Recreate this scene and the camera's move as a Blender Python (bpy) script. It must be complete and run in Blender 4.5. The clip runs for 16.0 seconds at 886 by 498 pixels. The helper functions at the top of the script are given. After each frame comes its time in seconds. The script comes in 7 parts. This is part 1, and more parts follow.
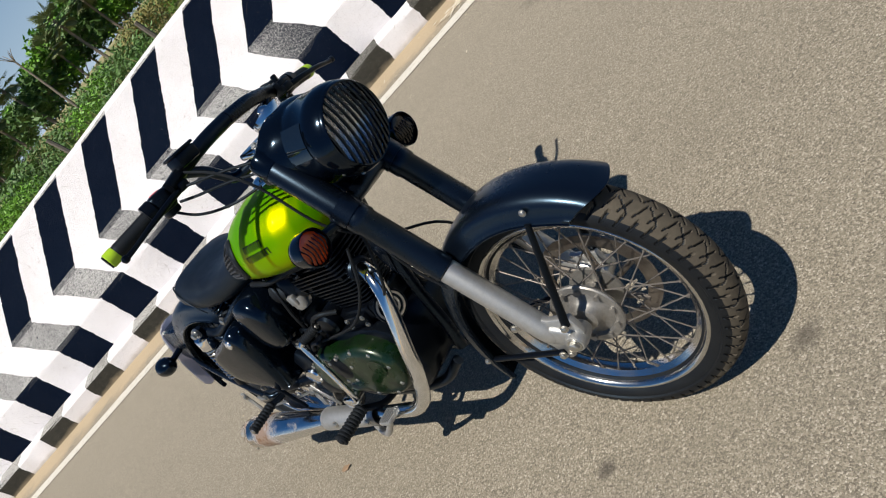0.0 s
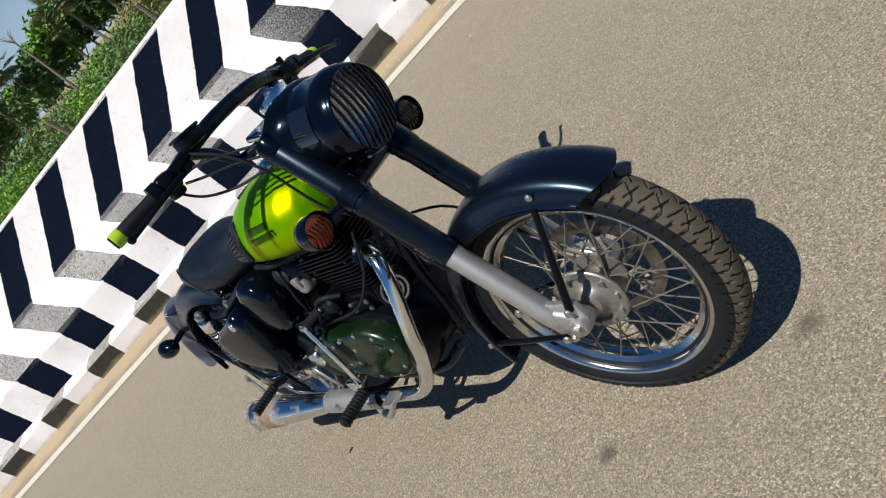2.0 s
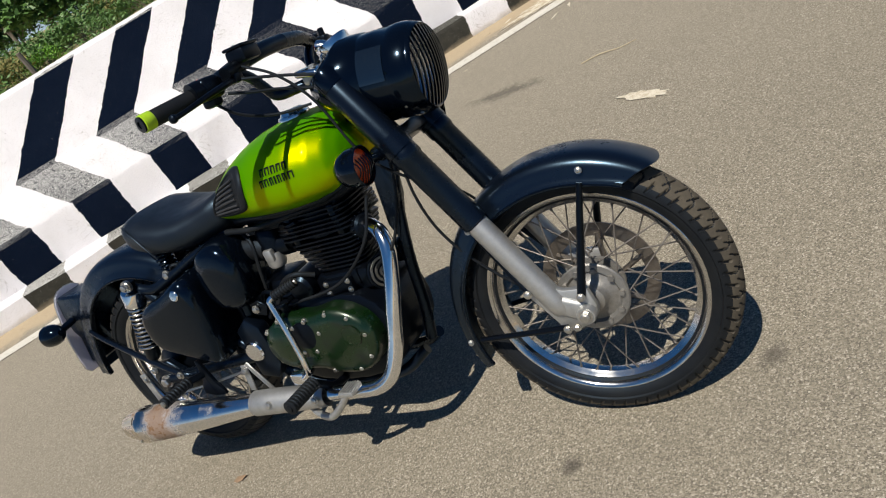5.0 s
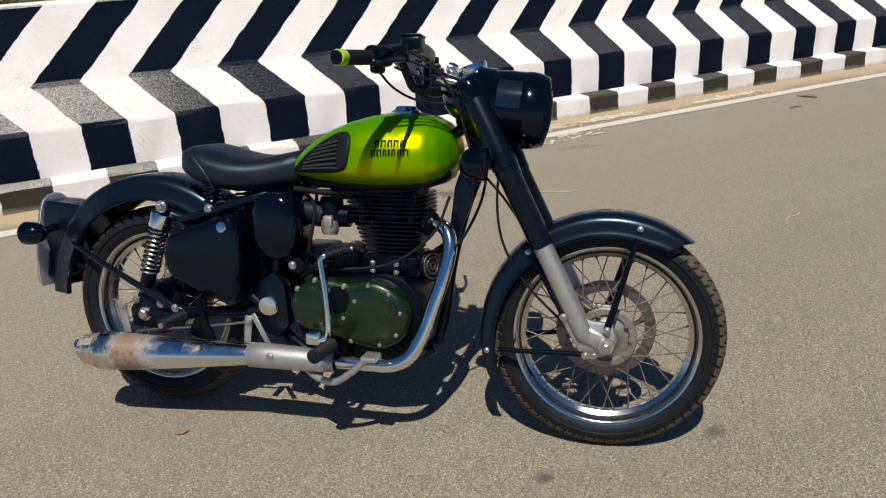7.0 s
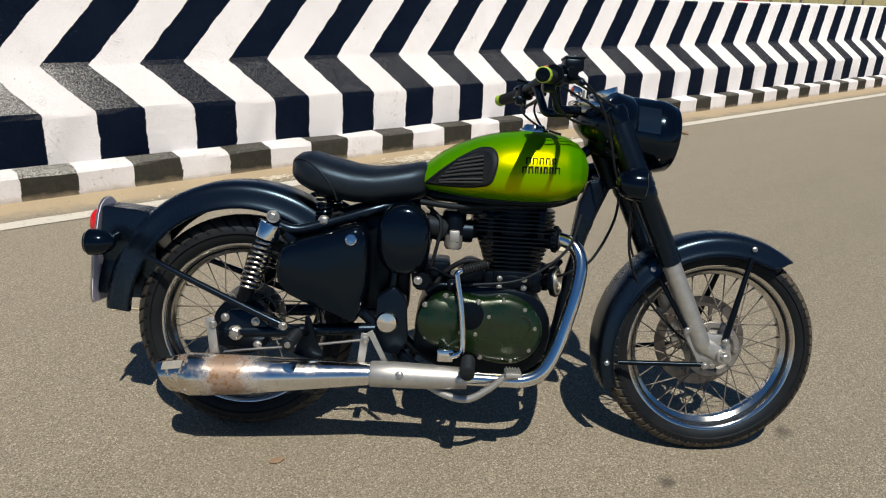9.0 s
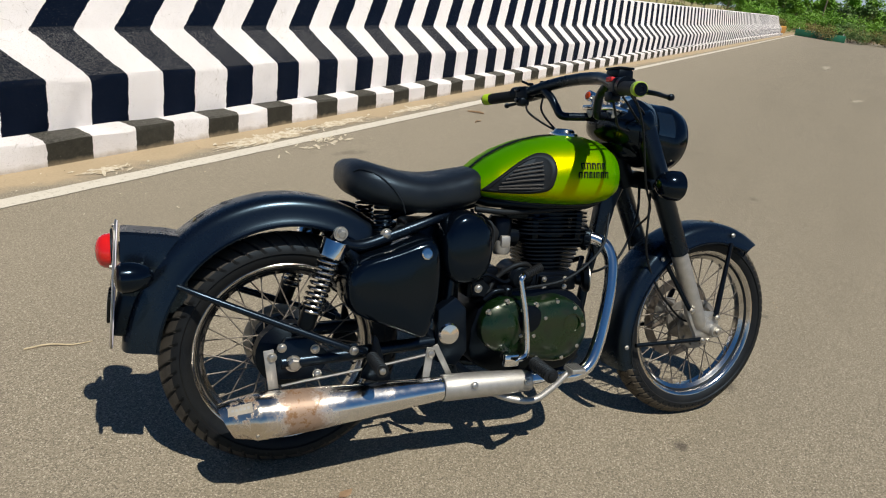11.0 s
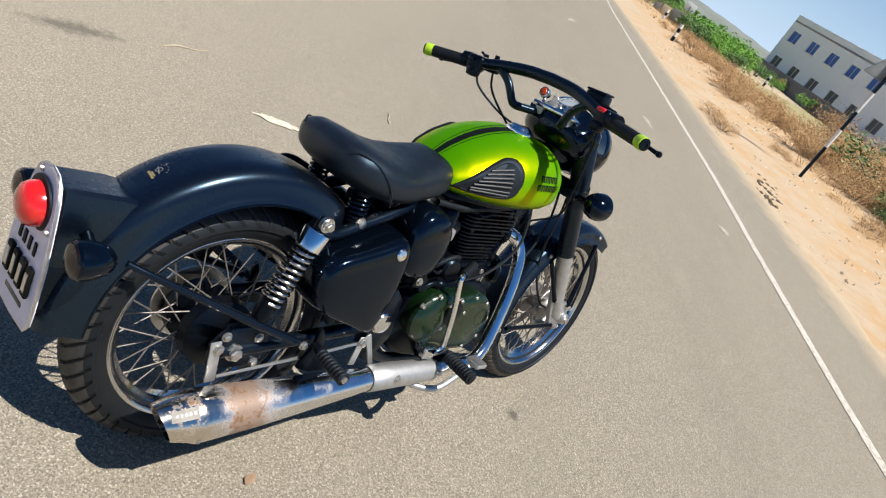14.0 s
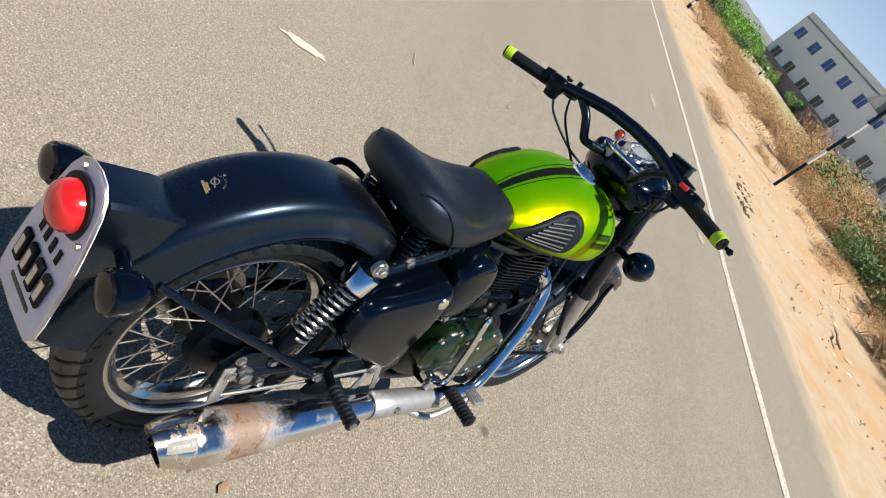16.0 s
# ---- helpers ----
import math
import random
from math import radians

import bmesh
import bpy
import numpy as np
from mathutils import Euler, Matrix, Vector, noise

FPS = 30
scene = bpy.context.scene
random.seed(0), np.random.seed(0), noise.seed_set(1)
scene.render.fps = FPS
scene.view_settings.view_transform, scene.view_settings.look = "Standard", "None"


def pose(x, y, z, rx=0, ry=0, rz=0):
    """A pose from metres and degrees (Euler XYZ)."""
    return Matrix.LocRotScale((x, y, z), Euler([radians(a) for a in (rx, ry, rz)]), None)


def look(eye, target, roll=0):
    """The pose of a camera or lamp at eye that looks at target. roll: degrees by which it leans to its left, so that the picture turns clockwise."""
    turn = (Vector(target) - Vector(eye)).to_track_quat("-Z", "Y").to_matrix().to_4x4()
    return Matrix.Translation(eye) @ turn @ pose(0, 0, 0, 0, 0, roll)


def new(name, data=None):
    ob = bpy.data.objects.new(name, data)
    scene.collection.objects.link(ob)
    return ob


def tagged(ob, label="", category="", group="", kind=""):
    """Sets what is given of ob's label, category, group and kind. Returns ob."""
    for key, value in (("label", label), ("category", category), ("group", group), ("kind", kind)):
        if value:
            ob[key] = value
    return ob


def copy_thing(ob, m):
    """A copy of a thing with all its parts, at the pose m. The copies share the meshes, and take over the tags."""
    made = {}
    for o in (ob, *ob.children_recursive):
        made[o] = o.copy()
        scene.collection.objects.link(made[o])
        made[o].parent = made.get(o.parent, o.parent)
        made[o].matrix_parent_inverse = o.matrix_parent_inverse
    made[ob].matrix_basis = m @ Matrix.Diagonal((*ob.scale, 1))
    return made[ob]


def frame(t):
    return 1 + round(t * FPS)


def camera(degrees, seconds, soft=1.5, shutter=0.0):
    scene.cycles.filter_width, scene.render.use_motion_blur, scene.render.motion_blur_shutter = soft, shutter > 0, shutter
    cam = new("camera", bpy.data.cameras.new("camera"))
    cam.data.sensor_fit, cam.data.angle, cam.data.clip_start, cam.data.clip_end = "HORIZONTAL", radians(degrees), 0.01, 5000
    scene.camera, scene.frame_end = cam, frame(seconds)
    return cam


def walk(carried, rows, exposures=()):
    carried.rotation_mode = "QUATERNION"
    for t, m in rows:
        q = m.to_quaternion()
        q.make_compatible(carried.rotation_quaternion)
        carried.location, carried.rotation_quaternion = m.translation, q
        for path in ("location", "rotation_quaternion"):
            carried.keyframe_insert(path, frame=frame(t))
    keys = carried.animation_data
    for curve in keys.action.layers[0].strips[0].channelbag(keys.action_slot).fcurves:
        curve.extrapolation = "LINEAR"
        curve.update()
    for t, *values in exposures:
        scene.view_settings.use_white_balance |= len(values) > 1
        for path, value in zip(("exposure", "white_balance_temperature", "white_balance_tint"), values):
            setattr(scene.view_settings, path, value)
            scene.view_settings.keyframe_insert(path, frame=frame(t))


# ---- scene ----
cam = camera(61.8, 16.0, soft=1.1)
PATH = [
    (0, (2.397, -0.73, 1.354), (0.904, 0.22, 0.421), -53.4),
    (0.5, (2.39, -0.73, 1.355), (0.902, 0.221, 0.415), -52.99),
    (1, (2.388, -0.731, 1.359), (0.893, 0.206, 0.417), -53.09),
    (1.5, (2.389, -0.736, 1.361), (0.884, 0.181, 0.417), -53.29),
    (2, (2.391, -0.739, 1.362), (0.893, 0.18, 0.409), -53.28),
    (2.5, (2.397, -0.735, 1.361), (0.898, 0.183, 0.408), -53.68),
    (3, (2.398, -0.733, 1.362), (0.884, 0.167, 0.415), -53.99),
    (3.5, (2.359, -0.787, 1.356), (0.893, 0.167, 0.386), -52.43),
    (4, (2.235, -0.915, 1.351), (0.925, 0.238, 0.374), -47.09),
    (4.2, (2.172, -0.983, 1.343), (0.923, 0.234, 0.363), -44.89),
    (6.3, (1.717, -1.612, 1.344), (0.958, 0.049, 0.528), -8.4),
    (6.5, (1.643, -1.682, 1.344), (0.969, 0.018, 0.535), -7.3),
    (7, (1.492, -1.817, 1.333), (0.946, -0.047, 0.577), -3.4),
    (7.5, (1.355, -1.949, 1.358), (0.911, -0.126, 0.666), -3.5),
    (8, (1.079, -2.032, 1.347), (0.806, -0.169, 0.673), -0.1),
    (8.5, (0.835, -2.044, 1.348), (0.724, -0.19, 0.604), 3.1),
    (8.7, (0.74, -2.017, 1.337), (0.659, -0.151, 0.621), 3.6),
    (10.8, (-0.271, -1.803, 1.319), (0.387, -0.058, 0.598), 5.5),
    (11, (-0.335, -1.761, 1.33), (0.396, -0.042, 0.617), 8.4),
    (11.5, (-0.538, -1.677, 1.356), (0.391, -0.049, 0.659), 12.4),
    (12, (-0.672, -1.586, 1.383), (0.406, -0.084, 0.62), 14.8),
    (12.5, (-0.704, -1.426, 1.368), (0.441, 0.013, 0.583), 20.4),
    (13, (-0.715, -1.245, 1.365), (0.518, 0.086, 0.524), 29.4),
    (13.5, (-0.821, -1.157, 1.42), (0.581, 0.04, 0.644), 31.1),
    (14, (-0.918, -1.092, 1.428), (0.566, -0.038, 0.597), 33.7),
    (14.5, (-0.914, -0.983, 1.409), (0.55, 0.051, 0.522), 37.6),
    (15, (-0.848, -0.834, 1.432), (0.577, 0.19, 0.472), 46.0),
    (15.5, (-0.878, -0.735, 1.441), (0.642, 0.166, 0.505), 50.8),
    (16, (-0.969, -0.663, 1.438), (0.621, 0.133, 0.522), 51.9),
]
EXPOSURES = [(0.0, 0.27, 6500, 10.0), (4.2, 0.26, 6500, 10.0), (6.3, 0.12, 6650, 8.5), (8.7, 0.10, 6750, 8.5), (10.8, 0.11, 6850, 8.5), (11.5, 0.17, 6800, 9.0), (12.0, 0.27, 6600, 10.0), (12.5, 0.40, 6450, 10.5), (13.0, 0.56, 6350, 11.0),
             (13.5, 0.70, 6300, 11.0), (14.0, 0.74, 6300, 11.0), (16.0, 0.75, 6450, 11.5)]
walk(cam, [(t, look(eye, target, roll)) for t, eye, target, roll in PATH], EXPOSURES)

# ---- world, sun and exposure ----
SUN = Vector((0.108, -0.5, 0.98)).normalized()      # towards the sun
world = bpy.data.worlds.new("world")
scene.world = world
world.use_nodes = True
wn = world.node_tree
sky = wn.nodes.new("ShaderNodeTexSky")
sky.sky_type, sky.sun_disc = "NISHITA", False
sky.sun_elevation, sky.sun_rotation = math.asin(SUN.z), math.atan2(SUN.x, SUN.y)
sky.air_density, sky.dust_density, sky.ozone_density = 1.0, 0.4, 1.0
wn.nodes["Background"].inputs["Strength"].default_value = 0.030
tint = wn.nodes.new("ShaderNodeMix")
tint.data_type, tint.blend_type = "RGBA", "MULTIPLY"
tint.inputs[0].default_value, tint.inputs[7].default_value = 1.0, (0.46, 1.06, 1.62, 1)
wn.links.new(sky.outputs[0], tint.inputs[6])
wn.links.new(tint.outputs[2], wn.nodes["Background"].inputs["Color"])
lamp = bpy.data.lights.new("sun", "SUN")
lamp.energy, lamp.angle, lamp.color = 5.0, radians(0.53), (1.0, 0.94, 0.84)
new("sun", lamp).matrix_world = look(SUN * 50, (0, 0, 0))
scene.view_settings.exposure = 0.0


# ---- materials ----
class Nodes:
    """Short hand for a node tree."""

    def __init__(self, name):
        self.mat = bpy.data.materials.new(name)
        self.mat.use_nodes = True
        self.tree = self.mat.node_tree
        self.bsdf = self.tree.nodes["Principled BSDF"]
        self.coord = self.add("TexCoord")

    def add(self, kind, **inputs):
        node = self.tree.nodes.new("ShaderNode" + kind)
        for key, value in inputs.items():
            self.put(node, key.replace("_", " "), value)
        return node

    def put(self, node, key, value):
        if isinstance(key, str) and key[0] == "i" and key[1:].isdigit():
            key = int(key[1:])
        if hasattr(value, "is_output"):
            self.tree.links.new(value, node.inputs[key])
        else:
            node.inputs[key].default_value = value

    def set(self, **inputs):
        for key, value in inputs.items():
            self.put(self.bsdf, key.replace("_", " "), value)

    def noise(self, scale, detail=4, rough=0.55, vec=None):
        return self.add("TexNoise", Vector=vec or self.coord.outputs["Object"], Scale=scale, Detail=detail, Roughness=rough).outputs["Fac"]

    def ramp(self, fac, *stops):
        node = self.add("ValToRGB", Fac=fac)
        els = node.color_ramp.elements
        while len(els) < len(stops):
            els.new(0.5)
        for el, (pos, col) in zip(els, stops):
            el.position = pos
            el.color = (*col, 1) if hasattr(col, "__len__") else (col, col, col, 1)
        return node.outputs["Color"]

    def mix(self, fac, a, b):
        node = self.add("Mix")
        node.data_type = "RGBA"
        self.put(node, 0, fac)
        self.put(node, 6, (*a, 1) if isinstance(a, tuple) else a)
        self.put(node, 7, (*b, 1) if isinstance(b, tuple) else b)
        return node.outputs[2]

    def math(self, op, a, b=0.0, c=0.0):
        node = self.add("Math", i0=a, i1=b, i2=c)
        node.operation = op
        return node.outputs[0]

    def span(self, value, lo, hi, a=0.0, b=1.0):
        node = self.add("MapRange", i0=value, i1=lo, i2=hi, i3=a, i4=b)
        return node.outputs[0]

    def bump(self, height, strength=0.3, distance=0.002):
        self.set(Normal=self.add("Bump", Height=height, Strength=strength, Distance=distance).outputs[0])
        return self

    def split(self):
        return self.add("SeparateXYZ", Vector=self.coord.outputs["Object"]).outputs


def mat(name, col, col2=None, scale=30, rough=0.5, rough2=None, metal=0.0, bump=0.0, bscale=200, coat=0.0, spec=0.5, sheen=None):
    """A painted, cast or moulded surface: two tones in patches and grain, uneven gloss, fine relief."""
    n = Nodes(name)
    broad, fine = n.noise(scale), n.noise(scale * 9, 6, 0.7)
    fac = n.math("ADD", n.math("MULTIPLY", broad, 0.65), n.math("MULTIPLY", fine, 0.35))
    col2 = col2 or tuple(c * 0.75 for c in col)
    n.set(Base_Color=n.ramp(fac, (0.32, col2), (0.68, col)), Metallic=metal)
    n.set(Roughness=n.span(fac, 0.3, 0.7, rough2 if rough2 is not None else rough * 1.25, rough))
    n.bsdf.inputs["Specular IOR Level"].default_value = spec
    if sheen:
        n.bsdf.inputs["Specular Tint"].default_value = (*sheen, 1)
    if coat:
        n.set(Coat_Weight=coat, Coat_Roughness=0.06)
    if bump:
        n.bump(n.noise(bscale, 4, 0.6), bump)
    return n.mat


M = {}
NAVY = (0.48, 0.72, 1.0)
M["satin"] = mat("black_satin_paint", (0.0020, 0.0034, 0.0066), (0.0014, 0.0024, 0.0048), 6, 0.24, 0.32, bump=0.02, bscale=60, spec=0.42, sheen=NAVY)
M["guard"] = mat("black_mudguard_paint", (0.0020, 0.0034, 0.0066), (0.0014, 0.0024, 0.0048), 6, 0.25, 0.31, bump=0.02, bscale=60, spec=0.66, sheen=(0.46, 0.72, 1.0))
M["gloss"] = mat("black_gloss_paint", (0.0012, 0.0024, 0.0050), (0.0009, 0.0017, 0.0036), 8, 0.09, 0.15, spec=0.38, sheen=NAVY)
M["dark"] = mat("black_engine_paint", (0.0020, 0.0026, 0.0042), (0.0012, 0.0015, 0.0024), 25, 0.26, 0.40, bump=0.08, spec=0.23, sheen=NAVY)
M["rubber"] = mat("black_rubber", (0.006, 0.006, 0.0068), (0.012, 0.0115, 0.0105), 18, 0.5, 0.65, bump=0.1, spec=0.24, sheen=NAVY)
M["tread"] = mat("dusty_tyre_rubber", (0.090, 0.077, 0.057), (0.052, 0.045, 0.036), 14, 0.7, 0.85, bump=0.15, spec=0.2)
M["rear_tread"] = mat("scuffed_tyre_rubber", (0.044, 0.041, 0.037), (0.022, 0.021, 0.020), 14, 0.42, 0.6, bump=0.15, spec=0.3)
M["chrome"] = mat("chrome", (0.82, 0.83, 0.85), (0.66, 0.66, 0.66), 14, 0.07, 0.16, metal=1.0)
M["steel"] = mat("zinc_plated_steel", (0.62, 0.61, 0.58), (0.42, 0.40, 0.36), 60, 0.28, 0.42, metal=1.0)
M["spring"] = mat("bright_spring_steel", (0.56, 0.56, 0.55), (0.32, 0.32, 0.31), 60, 0.16, 0.26, metal=1.0)
M["alu"] = mat("cast_aluminium", (0.50, 0.50, 0.49), (0.38, 0.38, 0.37), 40, 0.42, 0.55, metal=0.85, bump=0.08, bscale=300)
M["lamp_red"] = mat("red_lens", (0.62, 0.012, 0.010), (0.45, 0.008, 0.007), 20, 0.12, 0.2, coat=0.6)
M["lamp_orange"] = mat("amber_lens", (0.56, 0.060, 0.006), (0.36, 0.032, 0.003), 20, 0.15, 0.25, coat=0.5)
# the same amber lens with shade put into its colour, for indicators out of the sun
M["shaded_amber"] = mat("shaded_amber_lens", (0.006, 0.003, 0.002), (0.003, 0.002, 0.0015), 20, 0.15, 0.25)
M["lime"] = mat("lime_plastic", (0.36, 0.56, 0.02), (0.28, 0.46, 0.015), 30, 0.35, 0.45)
M["red"] = mat("red_plastic", (0.62, 0.02, 0.025), None, 40, 0.35)
M["ink"] = mat("dark_lettering", (0.003, 0.004, 0.003), None, 60, 0.55, spec=0.15)
M["spoke"] = mat("dulled_spoke_steel", (0.24, 0.22, 0.20), (0.13, 0.115, 0.10), 60, 0.55, 0.65, metal=0.7, spec=0.3)
M["rim"] = mat("dulled_rim_chrome", (0.66, 0.66, 0.66), (0.40, 0.39, 0.37), 18, 0.08, 0.24, metal=1.0)
M["rib"] = mat("greyed_rubber", (0.030, 0.031, 0.034), (0.018, 0.019, 0.021), 40, 0.5, 0.6)
M["label"] = mat("off_white_label", (0.30, 0.285, 0.25), (0.20, 0.18, 0.15), 60, 0.6)
M["plate_ink"] = mat("grey_transfer", (0.15, 0.15, 0.14), None, 80, 0.4)
M["gold"] = mat("gold_transfer", (0.22, 0.18, 0.07), None, 80, 0.4)
M["plate"] = mat("white_plate", (0.62, 0.60, 0.70), (0.50, 0.49, 0.58), 18, 0.35, 0.5)
M["clear"] = mat("lamp_reflector", (0.86, 0.88, 0.92), (0.62, 0.66, 0.72), 90, 0.06, 0.14, metal=1.0, bump=0.5, bscale=90)


def lime_tank():
    """Candy lime: yellow where it faces the light, greener at a glance, over fine flakes."""
    n = Nodes("lime_metallic_paint")
    flake = n.noise(1400, 2, 0.5)
    broad = n.noise(5)
    fac = n.span(n.math("ADD", n.math("MULTIPLY", flake, 0.6), n.math("MULTIPLY", broad, 0.4)), 0.35, 0.65)
    n.set(Base_Color=n.mix(fac, (0.018, 0.185, 0.0), (0.036, 0.255, 0.0)), Roughness=n.span(flake, 0.3, 0.7, 0.34, 0.42), IOR=3.8, Coat_Weight=0.10, Coat_Roughness=0.05)
    n.bsdf.inputs["Specular Tint"].default_value = (0.94, 0.74, 0.0, 1)
    return n.mat


def green_cover():
    n = Nodes("bottle_green_paint")
    grime = n.noise(22, 6, 0.65)
    n.set(Base_Color=n.mix(n.span(grime, 0.5, 0.72), (0.0035, 0.0165, 0.0032), (0.0025, 0.005, 0.002)), Metallic=0.3, Roughness=n.span(grime, 0.4, 0.7, 0.25, 0.5),
          Coat_Weight=0.4, Coat_Roughness=0.10)
    return n.mat


def leather():
    n = Nodes("black_perforated_leatherette")
    cells = n.add("TexVoronoi", Vector=n.coord.outputs["Object"], Scale=420.0).outputs["Distance"]
    n.set(Base_Color=n.ramp(n.noise(14), (0.35, (0.004, 0.0048, 0.0062)), (0.7, (0.007, 0.008, 0.010))), Roughness=n.span(n.noise(30), 0.3, 0.7, 0.38, 0.50))
    n.bsdf.inputs["Specular Tint"].default_value = (*NAVY, 1)
    return n.bump(cells, 0.25, 0.001).mat


def rusty_chrome():
    """The silencer: chrome with two rust bands, blued towards its front."""
    n = Nodes("rusting_chrome")
    x = n.split()[0]
    z = n.split()[2]
    ragged = n.math("MULTIPLY_ADD", n.noise(22, 8, 0.75), 0.13, n.math("SUBTRACT", x, 0.035))
    band = n.math("MULTIPLY", n.span(ragged, -0.05, 0.0), n.span(ragged, 0.145, 0.07))
    tail = n.math("MULTIPLY", n.span(ragged, -0.066, -0.085), n.span(n.noise(26, 6, 0.7), 0.50, 0.58))
    spots = n.span(n.noise(34, 8, 0.72), 0.44, 0.56)
    rust = n.math("MULTIPLY", n.math("MAXIMUM", band, tail), n.math("MAXIMUM", spots, n.math("MULTIPLY", band, 0.86)))
    stain = n.span(n.noise(16, 5), 0.62, 0.75, 0.0, 0.35)
    rust = n.math("MAXIMUM", rust, stain)
    tone = n.mix(n.noise(90, 6, 0.7), (0.120, 0.055, 0.024), (0.27, 0.155, 0.075))
    n.set(Base_Color=n.mix(rust, n.mix(n.span(ragged, 0.0, -0.06, 0.0, 0.6), n.mix(n.noise(9), (0.62, 0.62, 0.63), (0.80, 0.80, 0.80)), (0.60, 0.50, 0.37)), tone), Metallic=n.math("MULTIPLY_ADD", rust, -0.75, 1.0),
          Roughness=n.math("MULTIPLY_ADD", rust, 0.40, n.span(n.noise(20, 5, 0.7), 0.35, 0.65, 0.11, 0.22)))
    return n.bump(n.math("MULTIPLY", rust, n.noise(150)), 0.2, 0.001).mat


M["tank"], M["green"], M["leather"], M["rust"] = lime_tank(), green_cover(), leather(), rusty_chrome()


# dry oil stains: place along and across the road, two radii, turn, strength
STAINS = ((1.70, 1.335, 0.20, 0.06, -0.68, 0.62), (0.782, -0.994, 0.027, 0.023, 0.0, 0.75), (1.313, -1.068, 0.045, 0.03, 0.4, 0.6), (2.148, -1.127, 0.025, 0.02, 0.0, 0.5), (4.503, -0.826, 0.05, 0.04, 0.0, 0.5),
          (2.9, 1.75, 0.16, 0.05, -0.3, 0.35))


def asphalt():
    """Worn, sun-bleached road: light and dark chippings, dust drifted to both edges, oil stains."""
    n = Nodes("worn_asphalt")
    grit = n.add("TexVoronoi", Vector=n.coord.outputs["Object"], Scale=270.0)
    shade = n.add("SeparateColor", Color=grit.outputs["Color"]).outputs[0]
    tone = n.ramp(shade, (0.0, (0.085, 0.074, 0.053)), (0.45, (0.212, 0.184, 0.131)), (0.88, (0.325, 0.285, 0.208)), (1.0, (0.52, 0.465, 0.365)))
    wide = n.noise(0.55, 5, 0.6)
    tone = n.mix(n.span(wide, 0.35, 0.7, 0.0, 0.35), tone, (0.25, 0.218, 0.155))
    along = n.add("Mapping", Vector=n.coord.outputs["Object"], Scale=(0.22, 1.6, 1.0)).outputs[0]
    tone = n.mix(n.span(n.noise(1.1, 5, 0.65, along), 0.48, 0.72, 0.0, 0.30), tone, (0.150, 0.130, 0.094))
    tone = n.mix(n.span(n.noise(3.4, 6, 0.7), 0.54, 0.74, 0.0, 0.28), tone, (0.30, 0.262, 0.19))
    tone = n.mix(n.span(n.noise(34, 5, 0.7), 0.57, 0.70, 0.0, 0.5), tone, (0.145, 0.125, 0.092))
    tone = n.mix(n.span(n.noise(75, 3, 0.6), 0.69, 0.73, 0.0, 0.6), tone, (0.52, 0.47, 0.38))
    tone = n.mix(n.span(n.noise(130, 3, 0.85), 0.36, 0.56, 0.6, 0.0), tone, (0.095, 0.080, 0.056))
    tone = n.mix(n.span(n.noise(150, 3, 0.85), 0.54, 0.70, 0.0, 0.65), tone, (0.43, 0.375, 0.28))
    tone = n.mix(n.span(n.split()[1], -0.5, 1.6, 0.0, 0.3), tone, (0.31, 0.27, 0.20))
    tone = n.mix(n.span(n.noise(120, 2, 0.5), 0.63, 0.69, 0.0, 0.7), tone, (0.085, 0.073, 0.055))
    ragged_edge = n.math("MULTIPLY", n.math("SUBTRACT", n.noise(15, 8, 0.8), 0.5), 3.4)
    for u, v, ru, rv, turn, depth in STAINS:                 # dry oil, soaked in
        c, s = math.cos(turn), math.sin(turn)
        px, py = n.math("SUBTRACT", n.split()[0], u), n.math("SUBTRACT", n.split()[1], v)
        a = n.math("DIVIDE", n.math("ADD", n.math("MULTIPLY", px, c), n.math("MULTIPLY", py, s)), ru)
        b = n.math("DIVIDE", n.math("SUBTRACT", n.math("MULTIPLY", py, c), n.math("MULTIPLY", px, s)), rv)
        d = n.math("ADD", n.math("SQRT", n.math("ADD", n.math("MULTIPLY", a, a), n.math("MULTIPLY", b, b))), ragged_edge)
        tone = n.mix(n.span(d, 1.25, 0.35, 0.0, depth), tone, (0.05, 0.043, 0.034))
    y = n.math("MULTIPLY_ADD", n.noise(2.2, 6, 0.65), 0.5, n.split()[1])
    dust = n.math("MAXIMUM", n.span(y, 2.50, 2.62), n.span(y, -3.95, -4.35))
    sand = n.mix(n.noise(60, 5, 0.7), (0.30, 0.23, 0.145), (0.50, 0.40, 0.27))
    cool = n.add("VectorMath", i0=tone, i1=(0.985, 1.0, 1.07))
    cool.operation = "MULTIPLY"
    n.set(Base_Color=n.mix(n.math("MULTIPLY", dust, 0.9), cool.outputs[0], sand), Roughness=0.85)
    n.bsdf.inputs["Specular IOR Level"].default_value = 0.25
    height = n.math("ADD", n.math("MULTIPLY", grit.outputs["Distance"], -1.0), n.math("MULTIPLY", n.noise(25), 0.4))
    return n.bump(height, 0.5, 0.0016).mat


